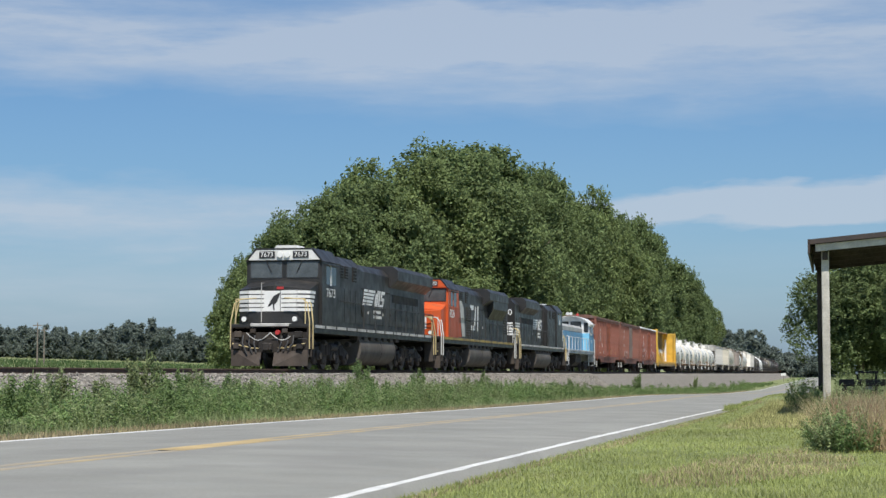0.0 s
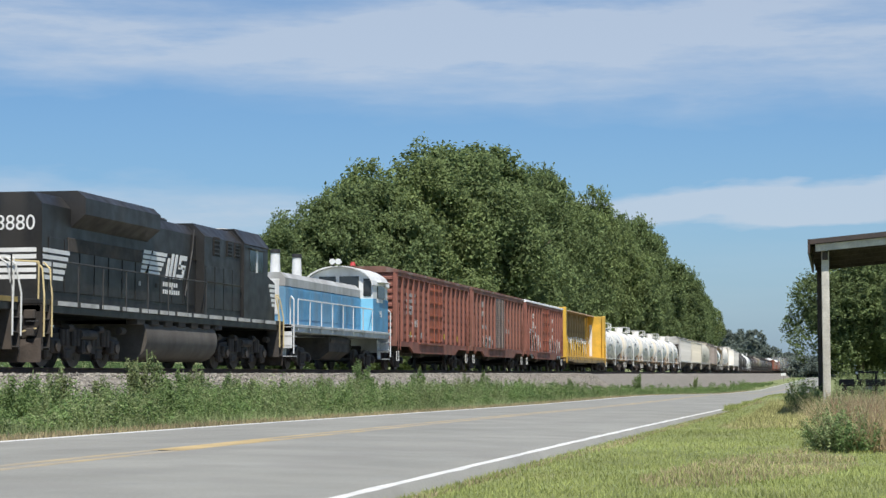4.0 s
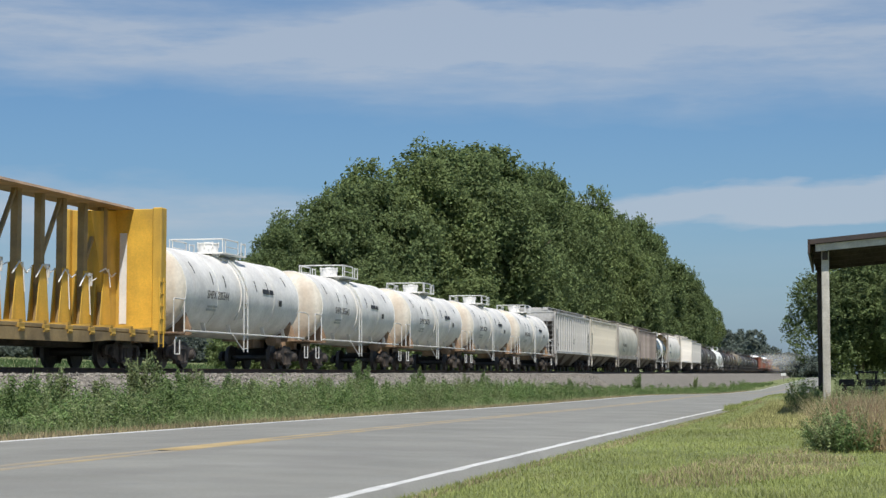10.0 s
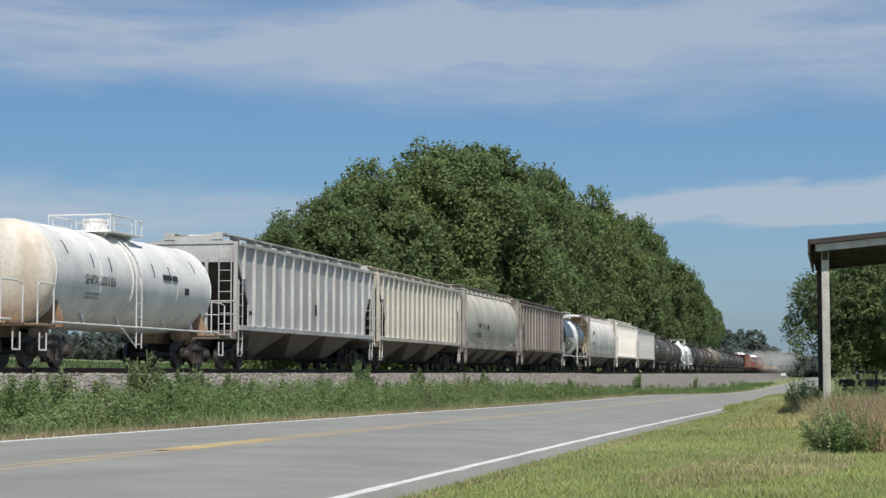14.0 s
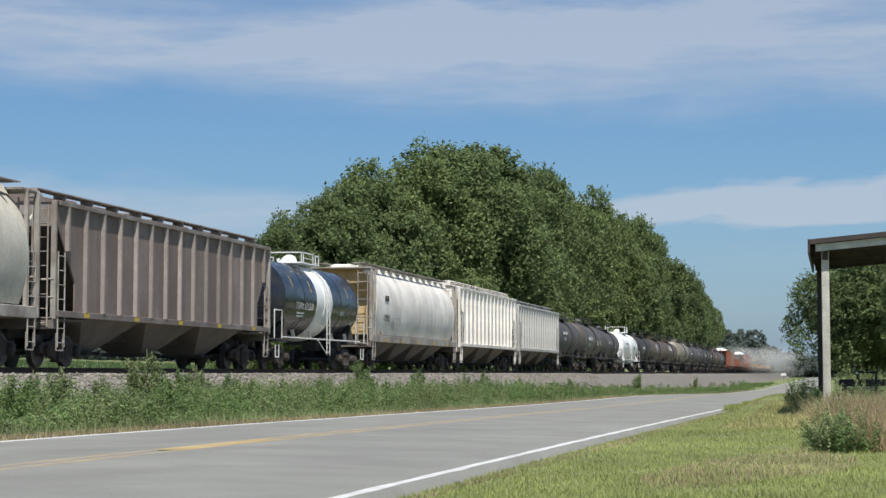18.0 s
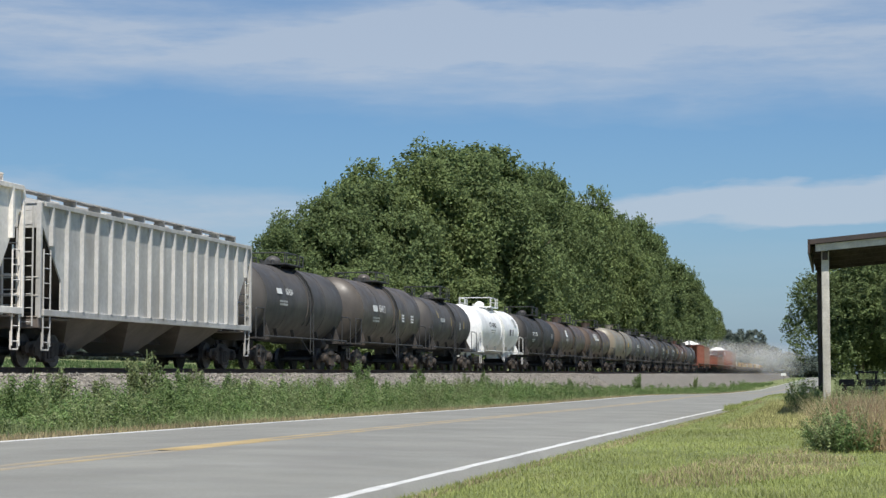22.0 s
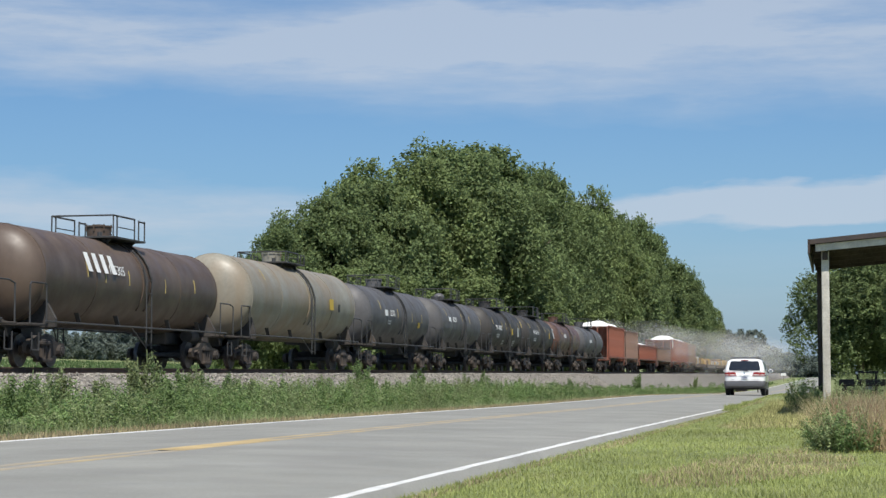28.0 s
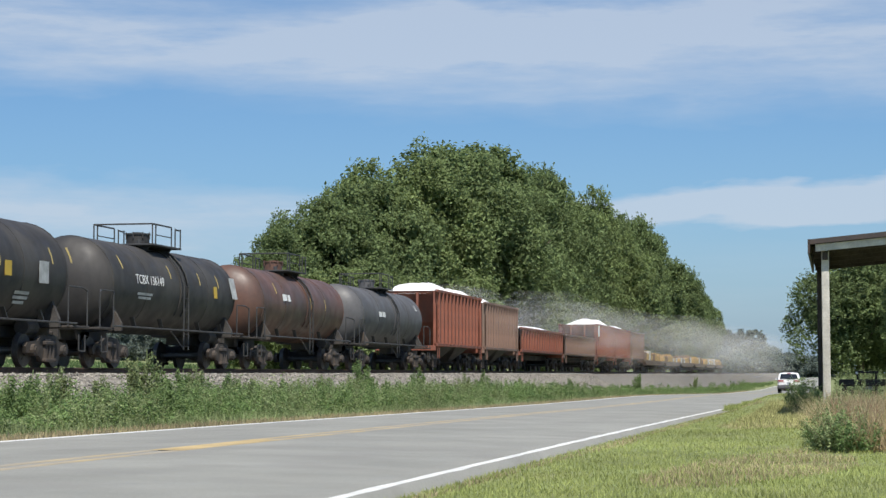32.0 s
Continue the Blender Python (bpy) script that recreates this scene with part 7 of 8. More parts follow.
open_hopper("red open hopper with a white panel and powder load", 40.76, 41.50, red_hopper, 3.82, powder, 7, heap_h=0.8, panel=True)
open_hopper("red open hopper heaped with white powder", 41.50, 42.25, red_hopper, 3.78, powder, 9, heap_h=0.6)
open_hopper("brown open hopper heaped with white powder", 42.25, 43.00, dusty_hopper, 3.72, powder, 13, heap_h=0.5)
for k in range(6):
    flat_car("flat car with low stacks of bundles", 43.00 + 1.3 * k, 44.30 + 1.3 * k, flat_mat, k)

# ---- the minivan that drives away along the road ----
van_white = material("van_white", (0.93, 0.93, 0.92), rough=0.3, var=0.03, scale=1, fine=6, coat=0.5)
van_grey = material("van_grey_cladding", (0.105, 0.106, 0.113), rough=0.4, var=0.08, scale=2)
van_glass = material("van_tinted_glass", (0.018, 0.021, 0.025), rough=0.06, var=0.05, spec=0.8)
tyre_mat = material("tyre_rubber", (0.022, 0.022, 0.022), rough=0.9, var=0.2, scale=8)
rim_mat = material("rim_silver", (0.62, 0.62, 0.62), rough=0.35, metal=0.6, var=0.06)
lens_red = material("tail_red", (0.30, 0.011, 0.015), rough=0.15, var=0.06, coat=0.6)
lens_clear = material("tail_clear", (0.62, 0.54, 0.52), rough=0.1, var=0.1, coat=0.6)
dark_trim = material("dark_trim", (0.03, 0.03, 0.032), rough=0.6, var=0.1)
chrome = material("chrome", (0.75, 0.75, 0.76), rough=0.15, metal=1.0, var=0.03)
plate_mat = material("plate_pale", (0.66, 0.70, 0.74), rough=0.5, var=0.06)
plate_ink = material("plate_ink", (0.08, 0.10, 0.2), rough=0.6, var=0.05)

mirror_glass = material("mirror_glass", (0.55, 0.57, 0.6), rough=0.08, metal=1.0, var=0.02)
badge_grey = material("badge_grey", (0.16, 0.16, 0.17), rough=0.4, metal=0.5, var=0.05)
REAR_AX, FRONT_AX, WHEEL_R, ARCH_R = 1.03, 3.93, 0.335, 0.42
BELT = 1.10


def green_w(z):
    """Half width of the cabin at a height."""
    k = max((z - BELT) / 0.62, 0)
    return 0.915 - 0.05 * k - 0.15 * k ** 2.2


def green_r(z):
    return 0.06 + 0.42 * max(z - BELT, 0) + (0.25 * max(z - 1.62, 0))


def green_f(z):
    return 3.86 - 1.45 * (z - BELT) - 1.2 * max(z - 1.62, 0)


def cabin_ring(z, shrink=0.0):
    w, r, f = green_w(z) - shrink, green_r(z) + shrink, green_f(z) - shrink
    c = min(0.25 + 0.3 * max(z - 1.5, 0), w * 0.5)
    pts = []
    for cx, cy, a0 in ((w - c, r + c, -90), (w - c, f - c * 1.6, 0), (-w + c, f - c * 1.6, 90), (-w + c, r + c, 180)):
        for k in range(6):
            a = radians(a0 + k * 18)
            sy = 1.6 if cy > 1.5 else 1.0
            pts.append((cx + c * math.cos(a), cy + c * sy * math.sin(a), z))
    return pts


def arch_points(cy, z_low, steps=10, reverse=False):
    d = math.asin(min((z_low - WHEEL_R) / ARCH_R, 1)) if z_low > WHEEL_R else math.asin((z_low - WHEEL_R) / ARCH_R)
    pts = [(cy - ARCH_R * math.cos(d + (math.pi - 2 * d) * k / steps), WHEEL_R + ARCH_R * math.sin(d + (math.pi - 2 * d) * k / steps)) for k in range(steps + 1)]
    return pts[::-1] if reverse else pts


def rounded_prism(outline, half, bevel, pick):
    """A body panel: outline in (y, z) through the whole width, with its long corners rounded where pick(y, z) says so."""
    bm = prism(B(), outline, -half, half, "x")
    bmesh.ops.recalc_face_normals(bm, faces=bm.faces)
    es = []
    for e in bm.edges:
        a, b = e.verts
        if abs(abs(a.co.x) - half) < 1e-5 and abs(a.co.x - b.co.x) < 1e-5 and pick((a.co.y + b.co.y) / 2, (a.co.z + b.co.z) / 2):
            es.append(e)
    bmesh.ops.bevel(bm, geom=es, offset=bevel, segments=4, affect="EDGES", profile=0.5)
    bmesh.ops.triangulate(bm, faces=[f for f in bm.faces if len(f.verts) > 4])
    for v in bm.verts:
        k = max(v.co.y - 3.95, 0) / 0.95
        v.co.x *= 1 - 0.17 * k * k
    return bm


def pane_patch(f, us, vs):
    """A thin curved pane over a grid of places."""
    bm = B()
    g = [[bm.verts.new(f(u, v)) for u in us] for v in vs]
    for j in range(len(vs) - 1):
        for i in range(len(us) - 1):
            bm.faces.new((g[j][i], g[j][i + 1], g[j + 1][i + 1], g[j + 1][i]))
    return bm


def steps01(n):
    return [k / n for k in range(n + 1)]


van = thing("minivan", "white minivan with grey lower cladding driving along the road", "car")


def build_van():
    zc = 0.62
    arch_r, arch_f = arch_points(REAR_AX, zc), arch_points(FRONT_AX, zc)
    white = [(0.06, zc)] + arch_r + arch_f + [(4.80, zc), (4.76, 0.78), (4.58, 0.89), (4.25, 0.99), (3.84, BELT - 0.01), (0.07, BELT + 0.02), (0.045, 0.95), (0.05, 0.8)]
    part("body", rounded_prism(white, 0.925, 0.25, lambda y, z: y < 0.1 or y > 4.7), van_white, van, "white painted lower body", smooth="auto")
    # cabin
    bm = B()
    zs = (BELT - 0.02, 1.2, 1.3, 1.4, 1.5, 1.58, 1.63, 1.67, 1.70, 1.715)
    shr = (0, 0, 0, 0, 0, 0.0, 0.015, 0.05, 0.13, 0.3)
    rings = [[bm.verts.new(p) for p in cabin_ring(z, s)] for z, s in zip(zs, shr)]
    for a, b in zip(rings, rings[1:]):
        for k in range(len(a)):
            bm.faces.new((a[k], a[(k + 1) % len(a)], b[(k + 1) % len(a)], b[k]))
    bm.faces.new(rings[-1])
    bm.faces.new(rings[0][::-1])
    part("cabin", bm, van_white, van, "white roof and pillars", smooth=True)
    # bumpers and cladding
    rear = [(0.02, 0.68), (0.0, 0.63), (-0.02, 0.54), (0.0, 0.44), (0.06, 0.39), (REAR_AX - 0.46, 0.34)] + [p for p in arch_points(REAR_AX, 0.32) if p[0] < REAR_AX - 0.25 and p[1] < 0.67] + [(REAR_AX - 0.30, 0.66)]
    part("rear_bumper", rounded_prism(rear, 0.94, 0.15, lambda y, z: y < 0.1), van_grey, van, "grey rear bumper", smooth="auto")
    mid = [(REAR_AX + 0.30, 0.66)] + [p for p in arch_points(REAR_AX, 0.32, reverse=False) if p[0] > REAR_AX + 0.25 and p[1] < 0.67] + [(REAR_AX + 0.46, 0.29), (FRONT_AX - 0.46, 0.29)] + [p for p in arch_points(FRONT_AX, 0.32) if p[0] < FRONT_AX - 0.25 and p[1] < 0.67] + [(FRONT_AX - 0.30, 0.66)]
    part("side_cladding", rounded_prism(mid, 0.94, 0.02, lambda y, z: z > 0.65), van_grey, van, "grey side cladding")
    front = [(FRONT_AX + 0.30, 0.66)] + [p for p in arch_points(FRONT_AX, 0.32) if p[0] > FRONT_AX + 0.25 and p[1] < 0.67] + [(FRONT_AX + 0.46, 0.27), (4.72, 0.30), (4.84, 0.42), (4.85, 0.58), (4.80, 0.66)]
    part("front_bumper", rounded_prism(front, 0.94, 0.10, lambda y, z: y > 4.8), van_grey, van, "grey front bumper", smooth="auto")
    for cy in (REAR_AX, FRONT_AX):
        for q in (-1, 1):
            part("wheel_well", cyl(B(), (q * 0.55, cy, 0.46), (q * 0.58, cy, 0.46), 0.32, n=28), dark_trim, van)
    part("underbody", box(B(), -0.66, 0.66, 0.3, 4.6, 0.30, 0.42, 0.03), dark_trim, van)
    part("bumper_step", box(B(), -0.64, 0.64, -0.004, 0.05, 0.625, 0.675, 0.008), van_grey, van, "grey step pad on the bumper")
    # glass
    inset = lambda p, d: p
    rw = lambda u, v: ((u * 2 - 1) * (0.735 - 0.095 * v - 0.025 * abs(2 * v - 1) ** 7), green_r(1.165 + 0.435 * v) - 0.008 - 0.02 * (1 - (u * 2 - 1) ** 2), 1.165 + 0.435 * v)
    part("rear_window", pane_patch(rw, steps01(10), steps01(10)), van_glass, van, "dark tinted rear window", smooth=True)
    for q in (-1, 1):
        def quarter(u, v):
            z = 1.15 + 0.45 * v
            rnd = 0.13 * abs(2 * v - 1) ** 5
            y0, y1 = 0.50 + 0.26 * v ** 1.5 - 0.05 * math.sin(v * math.pi) + rnd, 2.12 - 0.06 * v - rnd * 0.6
            return (q * (green_w(z) + 0.006), y0 + (y1 - y0) * u, z)
        part("side_window", pane_patch(quarter, steps01(6), steps01(10)), van_glass, van, "dark tinted side window", smooth=True)

        def front_pane(u, v):
            z = 1.15 + 0.45 * v
            rnd = 0.10 * abs(2 * v - 1) ** 5
            y0, y1 = 2.26 - 0.05 * v + rnd, green_f(z) - 0.34 + 0.02 * v - rnd
            return (q * (green_w(z) + 0.006), y0 + (y1 - y0) * u, z)
        part("front_door_window", pane_patch(front_pane, steps01(6), steps01(10)), van_glass, van, "front door window", smooth=True)
        part("door_seam", box(B(), *sorted((q * 0.915, q * 0.929)), 2.17, 2.18, 0.68, BELT), dark_trim, van)
        part("door_seam", box(B(), *sorted((q * 0.915, q * 0.929)), 3.38, 3.39, 0.68, BELT), dark_trim, van)
        part("slide_track", box(B(), *sorted((q * 0.918, q * 0.932)), 0.62, 1.42, 0.925, 0.955, 0.003), dark_trim, van, "dark sliding door track")
        part("door_handle", box(B(), *sorted((q * 0.92, q * 0.955)), 2.22, 2.38, 0.93, 0.985, 0.012), chrome, van, "chrome door handle")
        part("door_handle", box(B(), *sorted((q * 0.92, q * 0.955)), 1.95, 2.08, 0.93, 0.985, 0.012), chrome, van, "chrome door handle")
        m = part("door_mirror", rounded_mirror(q), van_white, van, "white door mirror")
        part("mirror_glass", box(B(), *sorted((q * 1.0, q * 1.14)), 3.255, 3.262, 1.115, 1.23, 0.002), mirror_glass, m)
        part("mirror_arm", box(B(), *sorted((q * 0.88, q * 1.0)), 3.3, 3.38, 1.08, 1.15, 0.01), dark_trim, m)
        # tail lamp wrapped round the corner: red above, clear band in the lower half, thin red rim
        for s0, s1 in ((0.0, 0.50), (0.515, 1.0)):
            lamp = part("tail_lamp", lens(q, s0, s1, 0.0, 1.0, 0.010), lens_red, van, "red wrap-round tail lamp")
            part("clear_lens", lens(q, s0 + 0.05, s1 - (0.02 if s1 < 0.9 else 0.06), 0.16, 0.46, 0.014), lens_clear, lamp, "clear lower lens")
        part("roof_rail", rail_line(B(), [(q * 0.64, 0.62, 1.70), (q * 0.64, 0.72, 1.765), (q * 0.64, 2.75, 1.775), (q * 0.64, 2.85, 1.72)], 0.02), dark_trim, van, "dark roof rack rail")
        part("headlamp", box(B(), *sorted((q * 0.45, q * 0.72)), 4.66, 4.79, 0.70, 0.80, 0.03), lens_clear, van)
    for y in (0.95, 2.5):
        part("roof_bar", rail_line(B(), [(-0.64, y, 1.765), (0.64, y, 1.765)], 0.016), dark_trim, van)
    ws = lambda u, v: ((u * 2 - 1) * (0.78 - 0.1 * v), green_f(1.16 + 0.44 * v) + 0.008 - 0.05 * ((u * 2 - 1) ** 2), 1.16 + 0.44 * v)
    part("windscreen", pane_patch(ws, steps01(8), steps01(4)), van_glass, van, smooth=True)
    part("high_brake_lamp", box(B(), -0.17, 0.17, green_r(1.645) - 0.035, green_r(1.645) + 0.05, 1.625, 1.66, 0.006), lens_red, van, "red high brake lamp")
    part("wiper", rail_line(B(), [(0.02, 0.06, 1.165), (0.18, 0.05, 1.13), (-0.35, 0.075, 1.20)], 0.014), dark_trim, van, "rear wiper")
    part("tailgate_seam", box(B(), -0.78, 0.78, 0.028, 0.05, 0.672, 0.682), dark_trim, van)
    part("plate_garnish", box(B(), -0.22, 0.22, 0.01, 0.06, 0.935, 0.955, 0.006), van_white, van, "garnish above the number plate")
    plate = part("number_plate", box(B(), -0.155, 0.155, 0.02, 0.045, 0.765, 0.915, 0.004), plate_mat, van, "pale number plate")
    bm = B()
    for k in range(7):
        box(bm, -0.125 + k * 0.036, -0.10 + k * 0.036, 0.014, 0.019, 0.81, 0.87)
    box(bm, -0.09, 0.09, 0.014, 0.019, 0.778, 0.792)
    box(bm, -0.06, 0.06, 0.014, 0.019, 0.888, 0.902)
    part("plate_marks", bm, plate_ink, plate)
    for x, w, z in ((-0.60, 0.09, 0.735), (-0.60, 0.1, 0.83), (0.33, 0.05, 0.72), (0.39, 0.04, 0.72), (0.44, 0.05, 0.72), (0.50, 0.03, 0.72), (0.56, 0.07, 0.72)):
        part("badge", box(B(), x, x + w, 0.049, 0.06, z, z + 0.012, 0.001), badge_grey if x > 0 or z < 0.8 else chrome, van)
    part("emblem", cyl(B(), (0, 0.02, 1.06), (0, 0.05, 1.06), 0.038, n=16), chrome, van)
    part("exhaust_pipe", cyl(B(), (-0.2, 0.12, 0.30), (-0.2, 0.8, 0.30), 0.035, n=10), iron, van)
    part("silencer", cyl(B(), (-0.45, 0.45, 0.30), (0.1, 0.45, 0.30), 0.1, n=12), iron, van)


def lamp_point(q, s, v, out):
    """A place on the tail lamp: s runs from its inner end round the corner, v from bottom to top."""
    if s < 0.5:
        x, y, nx, ny = 0.38 + 0.29 * s / 0.5, 0.035, 0.0, -1.0
    else:
        a = (s - 0.5) / 0.5 * 1.45
        x, y = 0.67 + 0.255 * math.sin(a), 0.035 + 0.255 * (1 - math.cos(a))
        nx, ny = math.sin(a), -math.cos(a)
    inner = max(1 - s / 0.16, 0)
    z0, z1 = 0.905 + 0.0 * s, 1.085 - 0.02 * s - 0.05 * inner ** 2
    z0 += 0.02 * inner ** 3
    return (q * (x + nx * out + 0.03 * (v - 0.5) * inner), y + ny * out, z0 + (z1 - z0) * v)


def lens(q, s0, s1, v0, v1, out):
    us, vs = [s0 + (s1 - s0) * k / 8 for k in range(9)], [v0 + (v1 - v0) * k / 3 for k in range(4)]
    bm = B()
    front = [[bm.verts.new(lamp_point(q, u, v, out)) for u in us] for v in vs]
    back = [[bm.verts.new(lamp_point(q, u, v, -0.03)) for u in us] for v in vs]
    for g, flip in ((front, False), (back, True)):
        for j in range(3):
            for i in range(8):
                f = (g[j][i], g[j][i + 1], g[j + 1][i + 1], g[j + 1][i])
                bm.faces.new(f[::-1] if flip else f)
    for i in range(8):
        bm.faces.new((front[0][i], back[0][i], back[0][i + 1], front[0][i + 1]))
        bm.faces.new((front[3][i], front[3][i + 1], back[3][i + 1], back[3][i]))
    for j in range(3):
        bm.faces.new((front[j][0], front[j + 1][0], back[j + 1][0], back[j][0]))
        bm.faces.new((front[j][8], back[j][8], back[j + 1][8], front[j + 1][8]))
    bmesh.ops.recalc_face_normals(bm, faces=bm.faces)
    return bm


def rounded_mirror(q):
    bm = box(B(), *sorted((q * 0.96, q * 1.17)), 3.26, 3.4, 1.08, 1.26)
    bmesh.ops.bevel(bm, geom=list(bm.edges), offset=0.045, segments=2, affect="EDGES")
    return bm


build_van()
VAN_WHEELS = []


def van_wheel(x, y):
    q = 1 if x > 0 else -1
    r = WHEEL_R

    def tyre():
        prof = [(-0.10, r - 0.115), (-0.105, r - 0.05), (-0.085, r - 0.008), (-0.05, r), (0.05, r), (0.085, r - 0.008), (0.105, r - 0.05), (0.10, r - 0.115), (-0.10, r - 0.115)]
        bm = lathe_y(prof, 36)
        bmesh.ops.rotate(bm, cent=(0, 0, 0), matrix=Matrix.Rotation(radians(-90), 3, "Z"), verts=bm.verts)
        return bm

    def rim():
        bm = B()
        cyl(bm, (0.03, 0, 0), (0.05, 0, 0), r - 0.11, n=30)
        cyl(bm, (0.05, 0, 0), (0.098, 0, 0), 0.055, 0.045, n=12)
        for k in range(7):
            a = k * 2 * math.pi / 7
            c, s = math.cos(a), math.sin(a)
            v = []
            for rr, ww, xx in ((0.04, 0.032, 0.095), (r - 0.12, 0.05, 0.075)):
                for d in (-ww, ww):
                    v.append(bm.verts.new((xx, rr * c - d * s, rr * s + d * c)))
                    v.append(bm.verts.new((0.045, rr * c - d * s, rr * s + d * c)))
            bm.faces.new((v[0], v[2], v[6], v[4]))
            bm.faces.new((v[0], v[4], v[5], v[1]))
            bm.faces.new((v[2], v[3], v[7], v[6]))
        return bm

    def lip():
        bm = lathe_y([(0.06, r - 0.125), (0.09, r - 0.118), (0.098, r - 0.10), (0.07, r - 0.095)], 32)
        bmesh.ops.rotate(bm, cent=(0, 0, 0), matrix=Matrix.Rotation(radians(-90), 3, "Z"), verts=bm.verts)
        return bm
    w = part("wheel", shared("van_tyre", tyre, tyre_mat, True), None, van, "black tyre", at=pose(x, y, r, 0, 0, 0 if q > 0 else 180))
    part("rim", shared("van_rim", rim, rim_mat), None, w, "silver spoked wheel cover")
    part("rim_lip", shared("van_lip", lip, rim_mat, True), None, w)
    VAN_WHEELS.append((w, x, y, 0 if q > 0 else 180))


for wy in (REAR_AX, FRONT_AX):
    for wx in (-0.82, 0.82):
        van_wheel(wx, wy)

# ---- open shed, weeds, grass, stones, poles, dust ----
shed_paint = material("shed_post_paint", (0.58, 0.56, 0.50), rough=0.8, var=0.2, scale=3, fine=25, dirt=(0.2, 0.15, 0.1), dirt_amount=0.4, streak=True, bump=0.4)
shed_dark = material("shed_roof_tin", (0.045, 0.038, 0.036), rough=0.7, var=0.3, scale=2, dirt=(0.075, 0.05, 0.04), dirt_amount=0.4)
shed_wood = material("shed_old_wood", (0.06, 0.05, 0.042), rough=0.9, var=0.3, scale=3, fine=20)


def build_shed():
    shed = thing("open_shed", "old open roadside shed with dark tin roof on pale posts", "shed")
    x0, x1, y0, y1 = -0.46, 7.4, 34.0, 40.5
    eave, rise = 4.11, 0.09
    zr = lambda x: eave + rise * (x - x0)
    for i, (px, py) in enumerate(((-0.17, 34.35), (-0.31, 40.2), (3.5, 34.35), (3.5, 40.2), (7.1, 34.35), (7.1, 40.2))):
        g = ground_z(px, py)
        part("post", box(B(), px - 0.07, px + 0.07, py - 0.07, py + 0.07, g - 0.3, zr(px) - 0.13, 0.012), shed_paint if py < 38 else shed_wood, shed, "weathered pale post" if py < 38 else "")
    part("front_beam", prism(B(), [(x0 + 0.12, zr(x0 + 0.12) - 0.14), (x1, zr(x1) - 0.14), (x1, zr(x1) - 0.01), (x0 + 0.12, zr(x0 + 0.12) - 0.01)], y0 + 0.08, y0 + 0.13, "y"), shed_paint, shed, "white painted front beam")
    part("roof", prism(B(), [(x0, zr(x0)), (x1, zr(x1)), (x1, zr(x1) + 0.09), (x0, zr(x0) + 0.09)], y0, y1, "y"), shed_dark, shed, "dark rusty tin roof")
    part("side_fascia", box(B(), x0 - 0.02, x0 + 0.02, y0, y1, eave - 0.17, eave + 0.095, 0.005), shed_dark, shed)
    for k in range(5):
        y = y0 + 0.5 + k * 1.4
        part("rafter", prism(B(), [(x0 + 0.05, zr(x0) - 0.15), (x1, zr(x1) - 0.15), (x1, zr(x1)), (x0 + 0.05, zr(x0))], y, y + 0.06, "y"), shed_wood, shed)
    for x in (-0.17, 3.5, 7.1):
        part("side_beam", box(B(), x - 0.05, x + 0.05, y0 + 0.2, y1 - 0.2, zr(x) - 0.3, zr(x) - 0.15, 0.005), shed_wood, shed)
    m = thing("farm_machine", "dark rusty old farm implement under the shed", "farm machine", at=pose(0.62, 39.4, ground_z(0.62, 39.4)) @ Matrix.Scale(0.48, 4))
    part("frame", box(box(B(), -0.5, 0.5, -1.0, 1.0, 0.75, 0.9, 0.02), -0.1, 0.1, -1.6, -1.0, 0.7, 0.85, 0.02), iron, m)
    for q in (-1, 1):
        part("wheel", cyl(B(), (q * 0.55, 0.4, 0.5), (q * 0.72, 0.4, 0.5), 0.5, n=22), tyre_mat, m)
        part("post", box(B(), q * 0.4 - 0.05, q * 0.4 + 0.05, -0.6, -0.5, 0.9, 1.75, 0.01), iron, m)
    part("seat", box(B(), -0.25, 0.25, -0.4, 0.1, 1.25, 1.33, 0.03), iron, m)
    part("hood", box(B(), -0.24, 0.24, -1.2, -0.5, 0.9, 1.25, 0.06), shed_paint, m, "weathered pale engine cover")
    part("crossbar", box(B(), -0.5, 0.5, -0.6, -0.5, 1.7, 1.8, 0.01), iron, m)
    part("work_lamp", cyl(B(), (-0.42, -0.72, 1.72), (-0.42, -0.6, 1.72), 0.06, n=12), lamp_glass, m, "white round lamp")
    log = thing("timber", "grey weathered timber lying among weeds", "timber", at=pose(0.55, 37.0, ground_z(0.55, 37) + 0.62))
    part("beam", box(B(), -0.5, 0.7, -0.07, 0.07, -0.07, 0.07, 0.02), shed_wood, log)
    for x in (-0.4, 0.6):
        part("stake", box(B(), x - 0.05, x + 0.05, -0.05, 0.05, -0.8, -0.07, 0.01), shed_wood, log)


build_shed()

# ---- weeds and grass ----
weed_green = leaf_material("weed_green", (0.182, 0.262, 0.104), 0.3)
weed_pale = leaf_material("weed_pale", (0.25, 0.30, 0.145), 0.3)
dry_grass = leaf_material("dry_grass", (0.42, 0.345, 0.215), 0.35)
rusty_grass = leaf_material("rusty_grass", (0.30, 0.17, 0.11), 0.3)
straw_green = leaf_material("straw_green", (0.42, 0.40, 0.18), 0.35)
lawn_green = leaf_material("lawn_blades", (0.345, 0.385, 0.138), 0.3)
field_green = leaf_material("field_crop", (0.10, 0.155, 0.062), 0.3)


